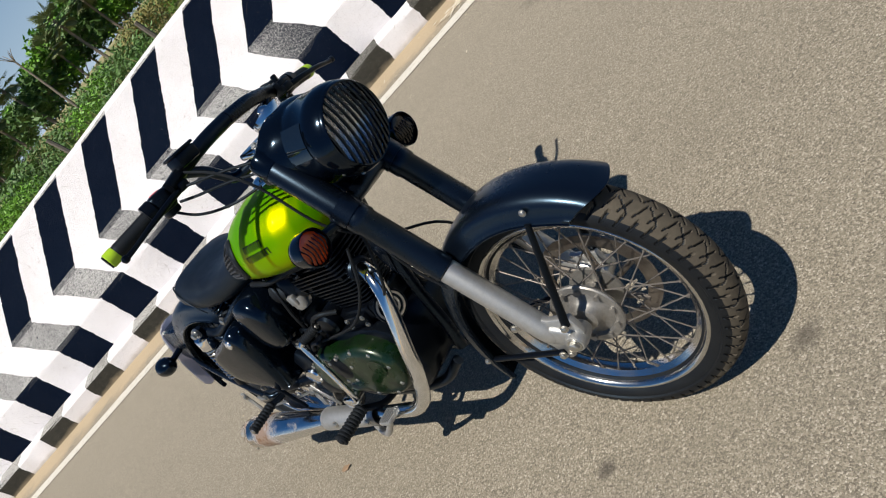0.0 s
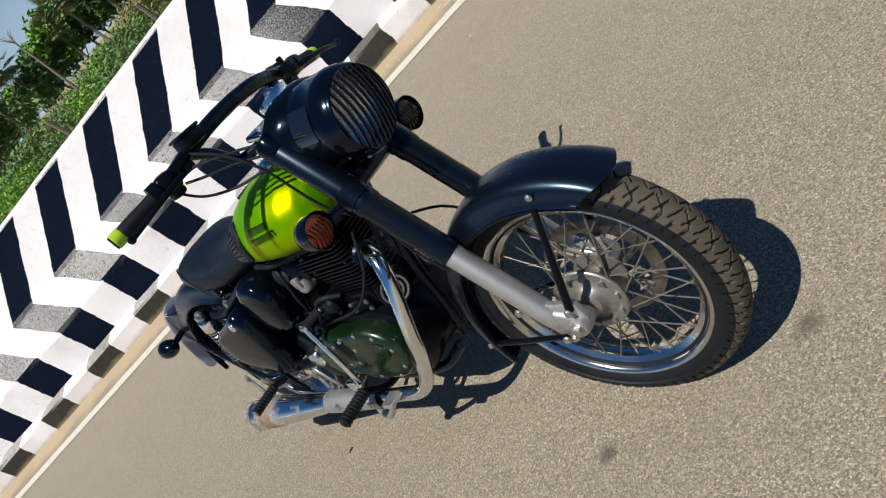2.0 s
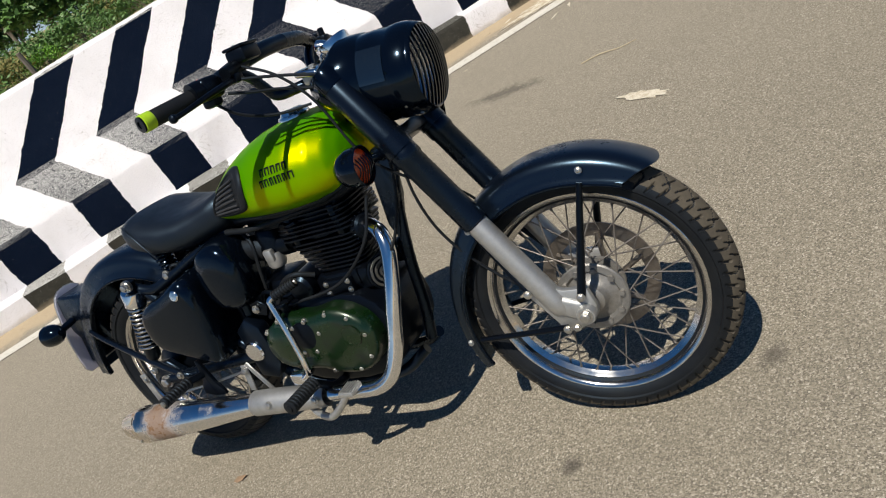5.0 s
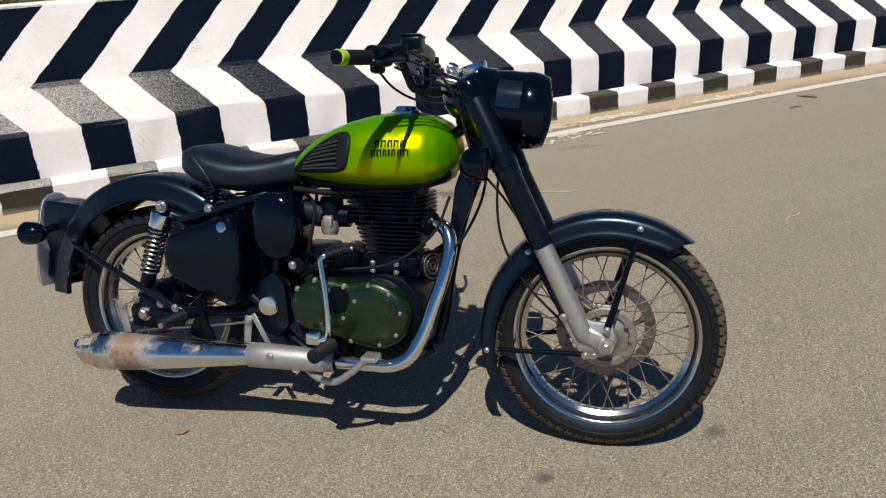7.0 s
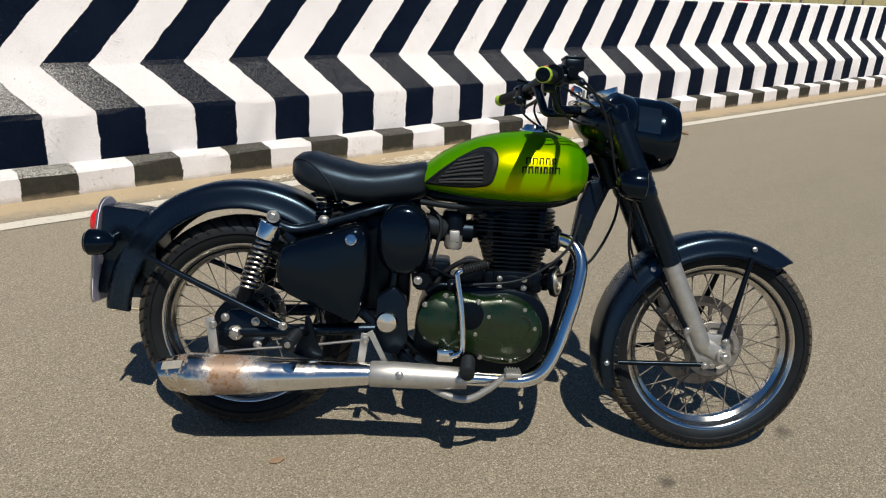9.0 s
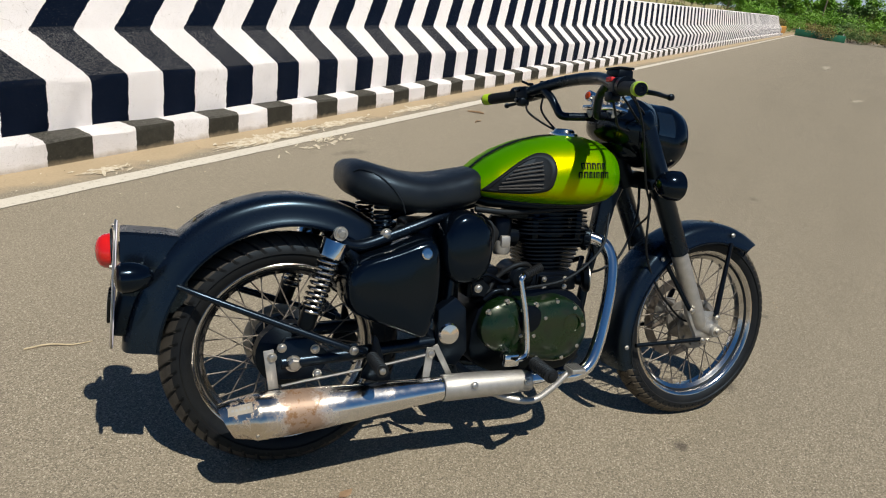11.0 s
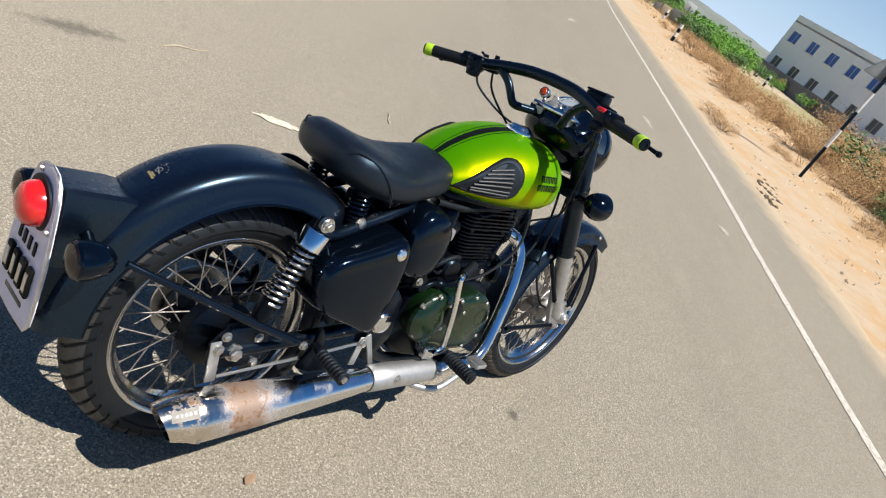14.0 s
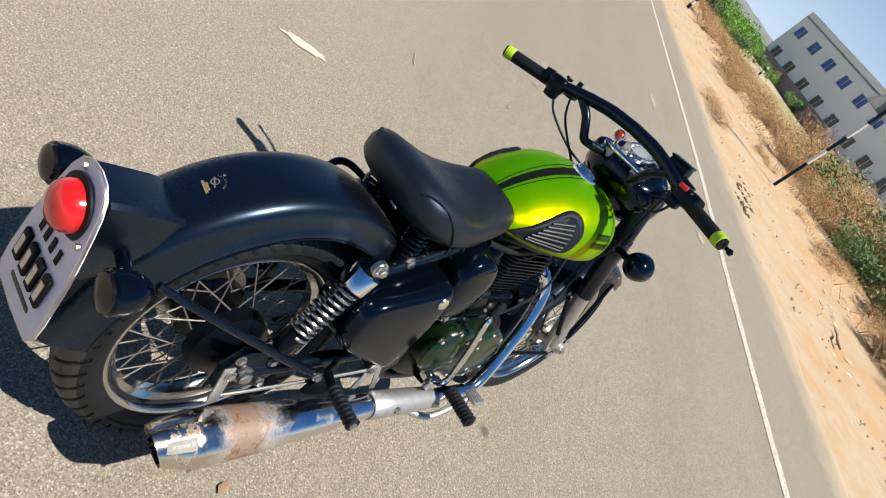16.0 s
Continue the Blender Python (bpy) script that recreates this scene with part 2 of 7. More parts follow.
def earth():
    """Open ground: sand near the road, scrub and dry grass further out."""
    n = Nodes("sandy_earth")
    y = n.math("MULTIPLY_ADD", n.noise(0.5, 6, 0.6), 3.0, n.split()[1])
    sand = n.mix(n.noise(7, 8, 0.7), (0.30, 0.222, 0.14), (0.49, 0.385, 0.262))
    sand = n.mix(n.span(n.noise(1.1, 6, 0.7), 0.46, 0.64), sand, (0.40, 0.25, 0.115))
    sand = n.mix(n.math("MULTIPLY", n.span(y, -4.6, -6.4), 0.55), sand, (0.42, 0.27, 0.13))
    scrub = n.mix(n.noise(2.5, 8, 0.75), (0.14, 0.15, 0.055), (0.36, 0.30, 0.15))
    n.set(Base_Color=n.mix(n.math("MAXIMUM", n.span(y, -7.5, -11.0), n.span(y, 3.5, 6.0)), sand, scrub), Roughness=0.95)
    return n.bump(n.noise(30, 8, 0.7), 0.7, 0.02).mat


PERIOD, KERB_PERIOD = 0.5655, 0.606


def striped(name, wall):
    """White and black limewash in hand-painted stripes; on the wall they bend into chevrons at the two breaks of its face."""
    n = Nodes(name)
    x, y, z = n.split()
    wob = n.math("ADD", n.math("MULTIPLY", n.math("SUBTRACT", n.noise(9, 6, 0.65), 0.5), 0.045), n.math("MULTIPLY", n.math("SUBTRACT", n.noise(70, 6, 0.8), 0.5), 0.022))
    if wall:
        shift = n.math("ADD", n.span(z, 0.43, 0.668, -0.035, -0.265), n.span(z, 0.668, 1.143, 0.0, 0.49))
    else:
        shift = 0.06
    along = n.math("SUBTRACT", n.math("ADD", x, wob), shift)
    if wall:                                             # the painter's spacing drifts from stripe to stripe
        at = n.span(along, -2.0, 8.0)
        low = n.ramp(at, (0.0, 0.50), (0.20, 0.50), (0.256, 0.49), (0.313, 0.522), (0.366, 0.51), (0.42, 0.485), (0.48, 0.505), (0.535, 0.495), (0.585, 0.455), (0.645, 0.455), (0.695, 0.415), (0.755, 0.445), (0.81, 0.48))
        high = n.ramp(at, (0.0, 0.41), (0.087, 0.460), (0.143, 0.485), (0.20, 0.51), (0.256, 0.50), (0.313, 0.51), (0.37, 0.53), (0.56, 0.545), (0.75, 0.5))
        along = n.math("SUBTRACT", along, n.math("SUBTRACT", n.mix(n.span(z, 0.43, 0.668), low, high), 0.5))
    u = n.math("DIVIDE", along, PERIOD if wall else KERB_PERIOD)
    off = n.math("ABSOLUTE", n.math("SUBTRACT", u, n.math("ROUND", u)))
    black = n.span(off, 0.245, 0.239)
    if wall:
        black = n.math("MULTIPLY", black, n.span(n.math("MULTIPLY_ADD", wob, 0.5, z), 1.139, 1.134))
    fine, broad = n.noise(210, 3, 0.85), n.noise(3.0, 6, 0.65)
    white = n.mix(n.span(broad, 0.35, 0.75), (0.82, 0.795, 0.815), (0.73, 0.705, 0.715))
    white = n.mix(n.span(fine, 0.56, 0.70, 0.0, 0.85), white, (0.33, 0.30, 0.28))
    soot = n.mix(n.span(broad, 0.35, 0.7), (0.0016, 0.004, 0.0125), (0.004, 0.007, 0.017)) if wall else n.mix(n.noise(20, 8, 0.75), (0.012, 0.012, 0.012), (0.075, 0.07, 0.055))
    normal = n.add("NewGeometry").outputs["True Normal"]
    up = n.add("SeparateXYZ", Vector=normal).outputs[2]
    # dust and worn specks on the slope; whiter at low x, sun sheen painted in
    dusty = n.math("MULTIPLY", n.span(up, 0.35, 0.75), n.math("MULTIPLY", n.math("ADD", n.span(n.noise(190, 4, 0.9), 0.44, 0.58, 0.02, 1.0), n.span(x, -0.3, 0.25, 0.2, 0.0)), n.math("MULTIPLY", n.span(n.noise(1.6, 3), 0.35, 0.62, 0.6, 1.0), n.span(x, 0.1, 0.9, 1.4, 0.3))))
    dusty = n.math("MINIMUM", dusty, 1.0)
    speck_and_sheen = n.math("MAXIMUM", n.span(n.noise(75, 6, 0.85), 0.455, 0.535, 0.08, 1.0), n.math("MULTIPLY", n.span(x, 0.6, 0.1, 0.0, 0.75), n.span(n.noise(48, 5, 0.8), 0.44, 0.52, 0.12, 1.0)))
    soot = n.mix(n.math("MULTIPLY", n.math("MULTIPLY", dusty, speck_and_sheen), 1.0), soot, (0.66, 0.645, 0.62))
    chips = n.span(n.noise(110, 6, 0.85), 0.64, 0.68)
    soot = n.mix(chips, soot, (0.42, 0.40, 0.37))
    crack = n.add("TexVoronoi", Vector=n.add("VectorMath", i0=n.coord.outputs["Object"], i1=n.add("TexNoise", Vector=n.coord.outputs["Object"], Scale=7.0).outputs["Color"]).outputs[0], Scale=1.7)
    crack.feature = "DISTANCE_TO_EDGE"
    line = n.math("MULTIPLY", n.span(crack.outputs["Distance"], 0.007, 0.002), n.span(n.noise(2.3), 0.5, 0.6))
    white = n.mix(n.math("MULTIPLY", line, 0.6), white, (0.30, 0.27, 0.24))
    white = n.mix(n.span(n.noise(60, 5, 0.75), 0.64, 0.68), white, (0.26, 0.23, 0.21))
    col = n.mix(black, white, soot)
    splash = n.math("MULTIPLY", n.span(n.math("MULTIPLY_ADD", n.noise(11, 6), -0.07, z), 0.0, -0.035), 0.6)
    n.set(Base_Color=n.mix(splash, col, (0.36, 0.29, 0.20)), Roughness=n.math("MULTIPLY_ADD", black, -0.2, 0.85))
    n.bsdf.inputs["Specular IOR Level"].default_value = 0.07
    n.bsdf.inputs["Specular Tint"].default_value = (*NAVY, 1)
    return n.bump(n.math("ADD", fine, n.math("MULTIPLY", n.noise(14, 6, 0.7), 1.5)), 0.85, 0.006).mat


def worn_paint(name="worn_road_paint", lo=0.54, hi=0.66):
    n = Nodes(name)
    gone = n.span(n.noise(34, 8, 0.82), lo, hi)
    n.set(Base_Color=n.mix(gone, n.mix(n.noise(90), (0.60, 0.57, 0.51), (0.48, 0.45, 0.39)), (0.24, 0.21, 0.155)), Roughness=0.7)
    return n.bump(n.noise(120), 0.4, 0.003).mat


M["asphalt"], M["earth"], M["wall"], M["kerb"], M["paint"] = asphalt(), earth(), striped("striped_wall", True), striped("striped_kerb", False), worn_paint()
M["concrete"] = mat("weathered_concrete", (0.40, 0.38, 0.35), (0.28, 0.26, 0.24), 3, 0.85, bump=0.3)
M["scrub"] = mat("brown_green_scrub", (0.24, 0.21, 0.07), (0.12, 0.12, 0.035), 1.5, 0.8)
M["leaf"] = mat("green_leaves", (0.15, 0.34, 0.020), (0.07, 0.18, 0.013), 0.9, 0.5, 0.65)
M["leaf_dark"] = mat("dark_leaves", (0.10, 0.20, 0.04), (0.045, 0.10, 0.024), 0.9, 0.5, 0.65)


def dry_brush():
    """Dead twigs and straw, each of its own tone from dark brown to pale gold."""
    n = Nodes("dry_brush")
    pick = n.add("NewGeometry").outputs["Random Per Island"]
    tone = n.ramp(n.math("ADD", n.math("MULTIPLY", pick, 0.6), n.math("MULTIPLY", n.noise(2.2, 4), 0.4)), (0.15, (0.13, 0.070, 0.030)), (0.42, (0.34, 0.19, 0.075)), (0.62, (0.52, 0.33, 0.14)), (0.85, (0.66, 0.52, 0.32)))
    n.set(Base_Color=tone, Roughness=0.85)
    return n.mat


M["straw"] = dry_brush()
M["grey_slab"] = mat("grey_slab", (0.20, 0.19, 0.18), (0.13, 0.125, 0.12), 2, 0.85, bump=0.3)
M["palm_leaf"] = mat("olive_palm_leaf", (0.22, 0.25, 0.10), (0.09, 0.12, 0.05), 1.5, 0.6)
M["bark"] = mat("grey_bark", (0.24, 0.20, 0.16), (0.13, 0.11, 0.09), 5, 0.9, bump=0.4, bscale=40)
M["old_paint"] = worn_paint("rubbed_edge_line", 0.44, 0.58)
M["dry_straw"] = mat("pale_straw", (0.52, 0.44, 0.31), (0.38, 0.31, 0.20), 30, 0.8)
M["house"] = mat("whitewashed_render", (0.84, 0.84, 0.86), (0.78, 0.78, 0.80), 0.6, 0.85)
M["blue"] = mat("blue_window_film", (0.03, 0.11, 0.42), (0.02, 0.07, 0.30), 2, 0.2)
M["pane"] = mat("dark_window_pane", (0.11, 0.10, 0.10), None, 2, 0.2)
M["white"] = mat("white_paint", (0.72, 0.72, 0.70), (0.58, 0.57, 0.55), 10, 0.6)
M["sign_back"] = mat("grey_sheet_metal", (0.30, 0.31, 0.31), (0.22, 0.23, 0.23), 6, 0.5, metal=0.4)
M["rock"] = mat("pale_stone", (0.46, 0.38, 0.27), (0.32, 0.26, 0.18), 12, 0.9, bump=0.4, bscale=60)
M["clod"] = mat("dark_dirt", (0.16, 0.12, 0.08), (0.09, 0.07, 0.045), 14, 0.95, bump=0.5, bscale=60)
M["scrap"] = mat("pale_scraps", (0.66, 0.60, 0.52), (0.40, 0.31, 0.20), 3, 0.8)
M["twig"] = mat("dry_stick", (0.30, 0.20, 0.12), (0.17, 0.11, 0.07), 30, 0.85)


# ---- geometry helpers: each gives (vertices, faces) ----
def join(*geos):
    verts, faces = [], []
    for v, f in geos:
        k = len(verts)
        verts += [tuple(p) for p in v]
        faces += [tuple(i + k for i in face) for face in f]
    return verts, faces


def moved(geo, m):
    return [tuple(m @ Vector(p)) for p in geo[0]], geo[1]


def skin(rings, caps=True, loop=False):
    """A skin over rings of equal length; loop closes the last ring to the first."""
    n, verts, faces = len(rings[0]), [p for r in rings for p in r], []
    for i in range(len(rings) if loop else len(rings) - 1):
        a, b = i * n, (i + 1) % len(rings) * n
        faces += [(a + j, a + (j + 1) % n, b + (j + 1) % n, b + j) for j in range(n)]
    if caps and not loop:
        faces += [tuple(range(n))[::-1], tuple(range((len(rings) - 1) * n, len(rings) * n))]
    return verts, faces


def spline(pts, steps=6):
    """Catmull-Rom through the points."""
    p = [Vector(q) for q in pts]
    p = [2 * p[0] - p[1], *p, 2 * p[-1] - p[-2]]
    out = []
    for i in range(1, len(p) - 2):
        a, b, c, d = p[i - 1:i + 3]
        for k in range(steps):
            t = k / steps
            out.append(0.5 * (2 * b + (c - a) * t + (2 * a - 5 * b + 4 * c - d) * t * t + (3 * b - a - 3 * c + d) * t ** 3))
    return out + [p[-2]]


def tube(pts, r, n=12, steps=6, caps=True):
    """A round tube along a smooth line; r is one radius or one a point."""
    line = spline(pts, steps) if steps > 1 else [Vector(q) for q in pts]
    radii = np.interp(np.linspace(0, 1, len(line)), np.linspace(0, 1, len(r)), r).tolist() if hasattr(r, "__len__") else [r] * len(line)
    side = None
    rings = []
    for i, q in enumerate(line):
        way = (line[min(i + 1, len(line) - 1)] - line[max(i - 1, 0)]).normalized()
        side = way.orthogonal().normalized() if side is None else (side - way * side.dot(way)).normalized()
        other = way.cross(side)
        rings.append([q + radii[i] * (side * math.cos(a) + other * math.sin(a)) for a in (2 * math.pi * k / n for k in range(n))])
    return skin(rings, caps)


def lathe(profile, origin, axis, n=32, caps=True):
    """Profile of (radius, distance along the axis), turned about the axis."""
    axis, origin = Vector(axis).normalized(), Vector(origin)
    s = axis.orthogonal().normalized()
    o = axis.cross(s)
    return skin([[origin + axis * d + max(r, 1e-4) * (s * math.cos(a) + o * math.sin(a)) for a in (2 * math.pi * k / n for k in range(n))] for r, d in profile], caps)


def from_bm(bm):
    bm.verts.index_update()
    geo = [tuple(v.co) for v in bm.verts], [tuple(v.index for v in f.verts) for f in bm.faces]
    bm.free()
    return geo


def block(centre, size, bevel=0.004, seg=2, m=None):
    """A box with rounded edges."""
    bm = bmesh.new()
    bmesh.ops.create_cube(bm, size=1)
    bmesh.ops.scale(bm, vec=size, verts=bm.verts)
    if bevel:
        bmesh.ops.bevel(bm, geom=bm.edges[:], offset=bevel, segments=seg, profile=0.5, affect="EDGES")
    geo = from_bm(bm)
    return moved(geo, Matrix.Translation(centre) @ (m or Matrix()))


def prism(outline, y0, y1, bevel=0.01, seg=3):
    """A plate or box with an outline in x and z, from y0 to y1, its edges rounded."""
    bm = bmesh.new()
    f = bm.faces.new([bm.verts.new((x, y0, z)) for x, z in outline])
    ext = bmesh.ops.extrude_face_region(bm, geom=[f])
    bmesh.ops.translate(bm, vec=(0, y1 - y0, 0), verts=[e for e in ext["geom"] if isinstance(e, bmesh.types.BMVert)])
    bmesh.ops.recalc_face_normals(bm, faces=bm.faces[:])
    if bevel:
        bmesh.ops.bevel(bm, geom=bm.edges[:], offset=bevel, segments=seg, profile=0.5, affect="EDGES", clamp_overlap=True)
    return from_bm(bm)


def ring_line(points, steps=4):
    """A closed smooth outline through (x, z) points."""
    k = len(points)
    out = []
    for i in range(k):
        a, b, c, d = (np.array(points[(i + j) % k], float) for j in (-1, 0, 1, 2))
        out += [tuple(0.5 * (2 * b + (c - a) * t + (2 * a - 5 * b + 4 * c - d) * t * t + (3 * b - a - 3 * c + d) * t ** 3)) for t in (j / steps for j in range(steps))]
    return out


def bolt(p, axis, r=0.008, h=0.007):
    """A hexagon head on a washer."""
    p, axis = Vector(p), Vector(axis).normalized()
    return join(lathe([(r * 1.35, 0), (r * 1.35, h * 0.3)], p, axis, 14), lathe([(r, h * 0.3), (r, h * 0.85), (r * 0.75, h)], p, axis, 6))


def mesh_of(name, geo, material, sharp=38):
    me = bpy.data.meshes.new(name)
    me.from_pydata([tuple(p) for p in geo[0]], [], geo[1])
    me.validate()
    bm = bmesh.new()
    bm.from_mesh(me)
    bmesh.ops.recalc_face_normals(bm, faces=bm.faces[:])
    bm.to_mesh(me)
    bm.free()
    for p in me.polygons:
        p.use_smooth = True
    me.set_sharp_from_angle(angle=radians(sharp))
    for m in material if isinstance(material, (list, tuple)) else [material]:
        me.materials.append(m)
    return me


def part(name, geo, material, parent=None, label="", m=None, sharp=38):
    """One mesh object under a thing or a part (or standing alone)."""
    ob = new(name, geo if isinstance(geo, bpy.types.Mesh) else mesh_of(name, geo, material, sharp))
    ob.parent = parent
    if m is not None:
        ob.matrix_local = m
    return tagged(ob, label)


# ---- the road, its wall and verges: x along the road, y across it ----
ROAD = pose(0, 0, 0, 0, 0, 42)
KERB, TOE, KINK, TOP, BACK = 2.545, 2.70, 2.93, 3.09, 3.42


def strip(stations, rows, jitter=None):
    """A sheet over stations along x and rows (y, z) across."""
    v, f = [], []
    for i, x in enumerate(stations):
        for j, (y, z) in enumerate(rows):
            d = jitter(x, j) if jitter else (0, 0)
            v.append((x, y + d[0], z + d[1]))
    k = len(rows)
    for i in range(len(stations) - 1):
        f += [(i * k + j, (i + 1) * k + j, (i + 1) * k + j + 1, i * k + j + 1) for j in range(k - 1)]
    return v, f


def spaced(a, b, fine_a, fine_b, step, coarse):
    """Stations along the road: fine where the camera is near, coarse further off."""
    out, x = [], a
    while x < b:
        out.append(x)
        x += step if fine_a <= x < fine_b else coarse
    return out + [b]


def setting(name, geo, material, label, category="", m=ROAD, sharp=38):
    ob = part(name, geo, material, None, label, m, sharp)
    return tagged(ob, label, category or name, kind="structure")


# the open ground: one sheet to the horizon, a little below the road
gx = [-1500, -600, -250, -120, -60, -35, *range(-24, 90, 3), 100, 130, 180, 260, 420, 800, 1500]
gy = [-1500, -600, -250, -120, -70, -50, -38, -30, -24, -20, -17, -14, -12, -10.5, -9.2, -8.2, -7.4, -6.7, -6.0, -5.3, -4.9, -4.6, -4.4, 2.9, 4, 6, 9, 14, 20, 30, 50, 90, 200, 500, 1500]


def lie(x, y):
    """Height of the open ground: a low bank of spoil beyond the right verge."""
    n1 = noise.noise((x * 0.35, y * 0.35, 0.0))
    bank = math.exp(-((y + 8.6) / 1.4) ** 2) * (0.22 + 0.16 * n1)
    rough = 0.05 * noise.noise((x * 0.9, y * 0.9, 3.0)) if -40 < y < -4.5 else 0.0
    return -0.035 + bank + rough


setting("ground", ([(x, y, lie(x, y)) for x in gx for y in gy],
                   [(i * len(gy) + j, (i + 1) * len(gy) + j, (i + 1) * len(gy) + j + 1, i * len(gy) + j + 1) for i in range(len(gx) - 1) for j in range(len(gy) - 1)]),
        M["earth"], "sandy earth with dry scrub running out to the horizon", "ground")

def ragged(x, j):
    """The road's right edge crumbles; it opens out where a side road joins."""
    if j == 0:
        flare = max(0.0, x - 34.0) * 0.9
        return (0.18 * noise.noise((x * 0.8, 0.0, 0.0)) - min(flare, 30.0), 0.0)
    return (0.0, 0.0)


setting("road", strip(spaced(-70, 75, -8, 45, 0.35, 2.5), [(-4.65, -0.03), (-4.5, 0), (-2, 0), (0, 0), (1.2, 0), (KERB + 0.05, 0)], ragged), M["asphalt"],
        "worn grey-brown asphalt road with dust along its edges", "road")


def edge_line(y0, x0, x1, width, bend=None):
    def jig(x, j):
        return ((0.008 * noise.noise((x * 5, j * 9.0, y0))) + (bend(x) if bend else 0), 0)
    return strip(spaced(x0, x1, -8, 45, 0.12, 1.0), [(y0 - width / 2, 0.004), (y0 + width / 2, 0.004)], jig)


setting("road_line", edge_line(2.160, -60, 60, 0.108), M["paint"], "worn white edge line along the kerb", "road marking")
setting("road_line", edge_line(-3.52, -60, 36.5, 0.082, lambda x: 3.52 + float(np.interp(x, [3, 5, 7.5, 10, 15, 25, 30, 34, 36.5], [-3.41, -3.45, -3.53, -3.55, -3.58, -3.63, -3.76, -3.96, -4.35]))), M["old_paint"], "worn white edge line beside the sandy verge", "road marking")

# loose flecks of paint and dirt on the road
rng = random.Random(7)


def blotch(cx, cy, rx, ry, turn, z=0.005, n=14, rough=0.35):
    c, s = math.cos(turn), math.sin(turn)
    pts = []
    for k in range(n):
        a = 2 * math.pi * k / n
        r = 1 + rough * (rng.random() - 0.5)
        x, y = rx * r * math.cos(a), ry * r * math.sin(a)
        pts.append((cx + c * x - s * y, cy + s * x + c * y, z))
    return pts, [tuple(range(n))]


WORLD = Matrix()
thin = Nodes("scraped_paint")
kept = thin.span(thin.noise(38, 8, 0.8), 0.42, 0.54)
thin.set(Base_Color=thin.mix(kept, (0.42, 0.355, 0.255), (0.58, 0.53, 0.43)), Roughness=0.8)
faint = Nodes("rubbed_paint")
left = faint.span(faint.noise(30, 8, 0.8), 0.42, 0.62)
faint.set(Base_Color=faint.mix(left, (0.235, 0.205, 0.15), (0.44, 0.40, 0.33)), Roughness=0.85)
spilt = Nodes("spilt_limewash")
drops = spilt.span(spilt.noise(17, 9, 0.82), 0.47, 0.55)
spilt.set(Base_Color=spilt.mix(drops, spilt.mix(spilt.noise(9, 6), (0.36, 0.29, 0.195), (0.46, 0.38, 0.27)), (0.60, 0.55, 0.45)), Roughness=0.9)
SPILT = spilt.bump(spilt.noise(190), 0.5, 0.003).mat
FAINT = faint.bump(faint.noise(190), 0.5, 0.003).mat
FADED = thin.bump(thin.noise(190), 0.5, 0.003).mat

setting("paint_mark", blotch(1.18, 1.63, 0.125, 0.034, -0.38, n=24, rough=0.55), FADED, "short splash of white paint on the road", "road marking", WORLD)


def flecks(u0, u1, v0, v1, count, size, drag=0.5):
    """Thin dry flecks of paint, dragged across the road; in road coordinates."""
    geos = []
    for k in range(count):
        u, v = rng.gauss((u0 + u1) / 2, (u1 - u0) / 4), rng.uniform(v0, v1)
        length = size * rng.uniform(0.5, 1.6)
        geos.append(blotch(u, v, length, length * rng.uniform(0.12, 0.34), drag + rng.gauss(0, 0.45), 0.0052 + 0.00001 * k, 11, 1.1))
    return join(*geos)


for u0, u1, v0, v1, count, size in ((2.2, 3.3, 2.22, 2.44, 60, 0.024), (2.5, 3.3, 1.95, 2.12, 34, 0.036), (3.1, 4.2, 2.24, 2.42, 36, 0.024), (0.5, 1.8, 2.24, 2.46, 22, 0.018), (1.2, 1.5, 2.26, 2.36, 4, 0.038), (4.2, 5.8, 2.22, 2.42, 30, 0.026), (1.0, 4.5, 1.6, 2.1, 36, 0.010)):
    setting("paint_flecks", flecks(u0, u1, v0, v1, count, size), FADED, "dry flecks of spilt white paint by the edge line", "road marking")
for u, v, ru, rv in ((2.72, 2.325, 0.52, 0.085), (3.62, 2.35, 0.38, 0.060), (4.85, 2.34, 0.42, 0.055), (1.32, 2.33, 0.14, 0.040)):
    setting("paint_mark", blotch(u, v, ru, rv, 0.03, 0.0046, 60, 0.75), SPILT, "thin patchy spill of limewash on the dusty road edge", "road marking")
for cx, cy, rx, ry, turn in ((6.0, 1.25, 0.10, 0.05, 0.9), (8.1, 3.7, 0.24, 0.05, 0.75), (18.5, 15.5, 0.9, 0.10, 0.7), (12.0, 8.6, 0.3, 0.06, 0.5)):
    setting("paint_mark", blotch(cx, cy, rx, ry, turn, rough=0.9, n=34), FAINT, "faded splash of white paint on the road", "road marking", WORLD)


# ---- the striped barrier wall and its kerb ----
def profile_run(rows, x0, x1, rough=0.004, step=0.12):
    def jig(x, j):
        if j in (0, len(rows) - 1):
            return (0, 0)
        return (rough * noise.noise((x * 2.1, j * 3.7, 1.0)), rough * noise.noise((x * 2.6, j * 5.1, 7.0)))
    v, f = strip(spaced(x0, x1, -9, 16, step, 1.0), rows, jig)
    k = len(rows)
    f += [tuple(range(k))[::-1], tuple(range(len(v) - k, len(v)))]
    return v, f


def eased(rows, r=0.018):
    """Each inner corner of the profile cut by a short chamfer, as rounded edges."""
    out = [rows[0]]
    for a, b, c in zip(rows, rows[1:], rows[2:]):
        a, b, c = Vector(a), Vector(b), Vector(c)
        out += [tuple(b + (a - b).normalized() * r), tuple(b + (c - b).normalized() * r)]
    return out + [rows[-1]]


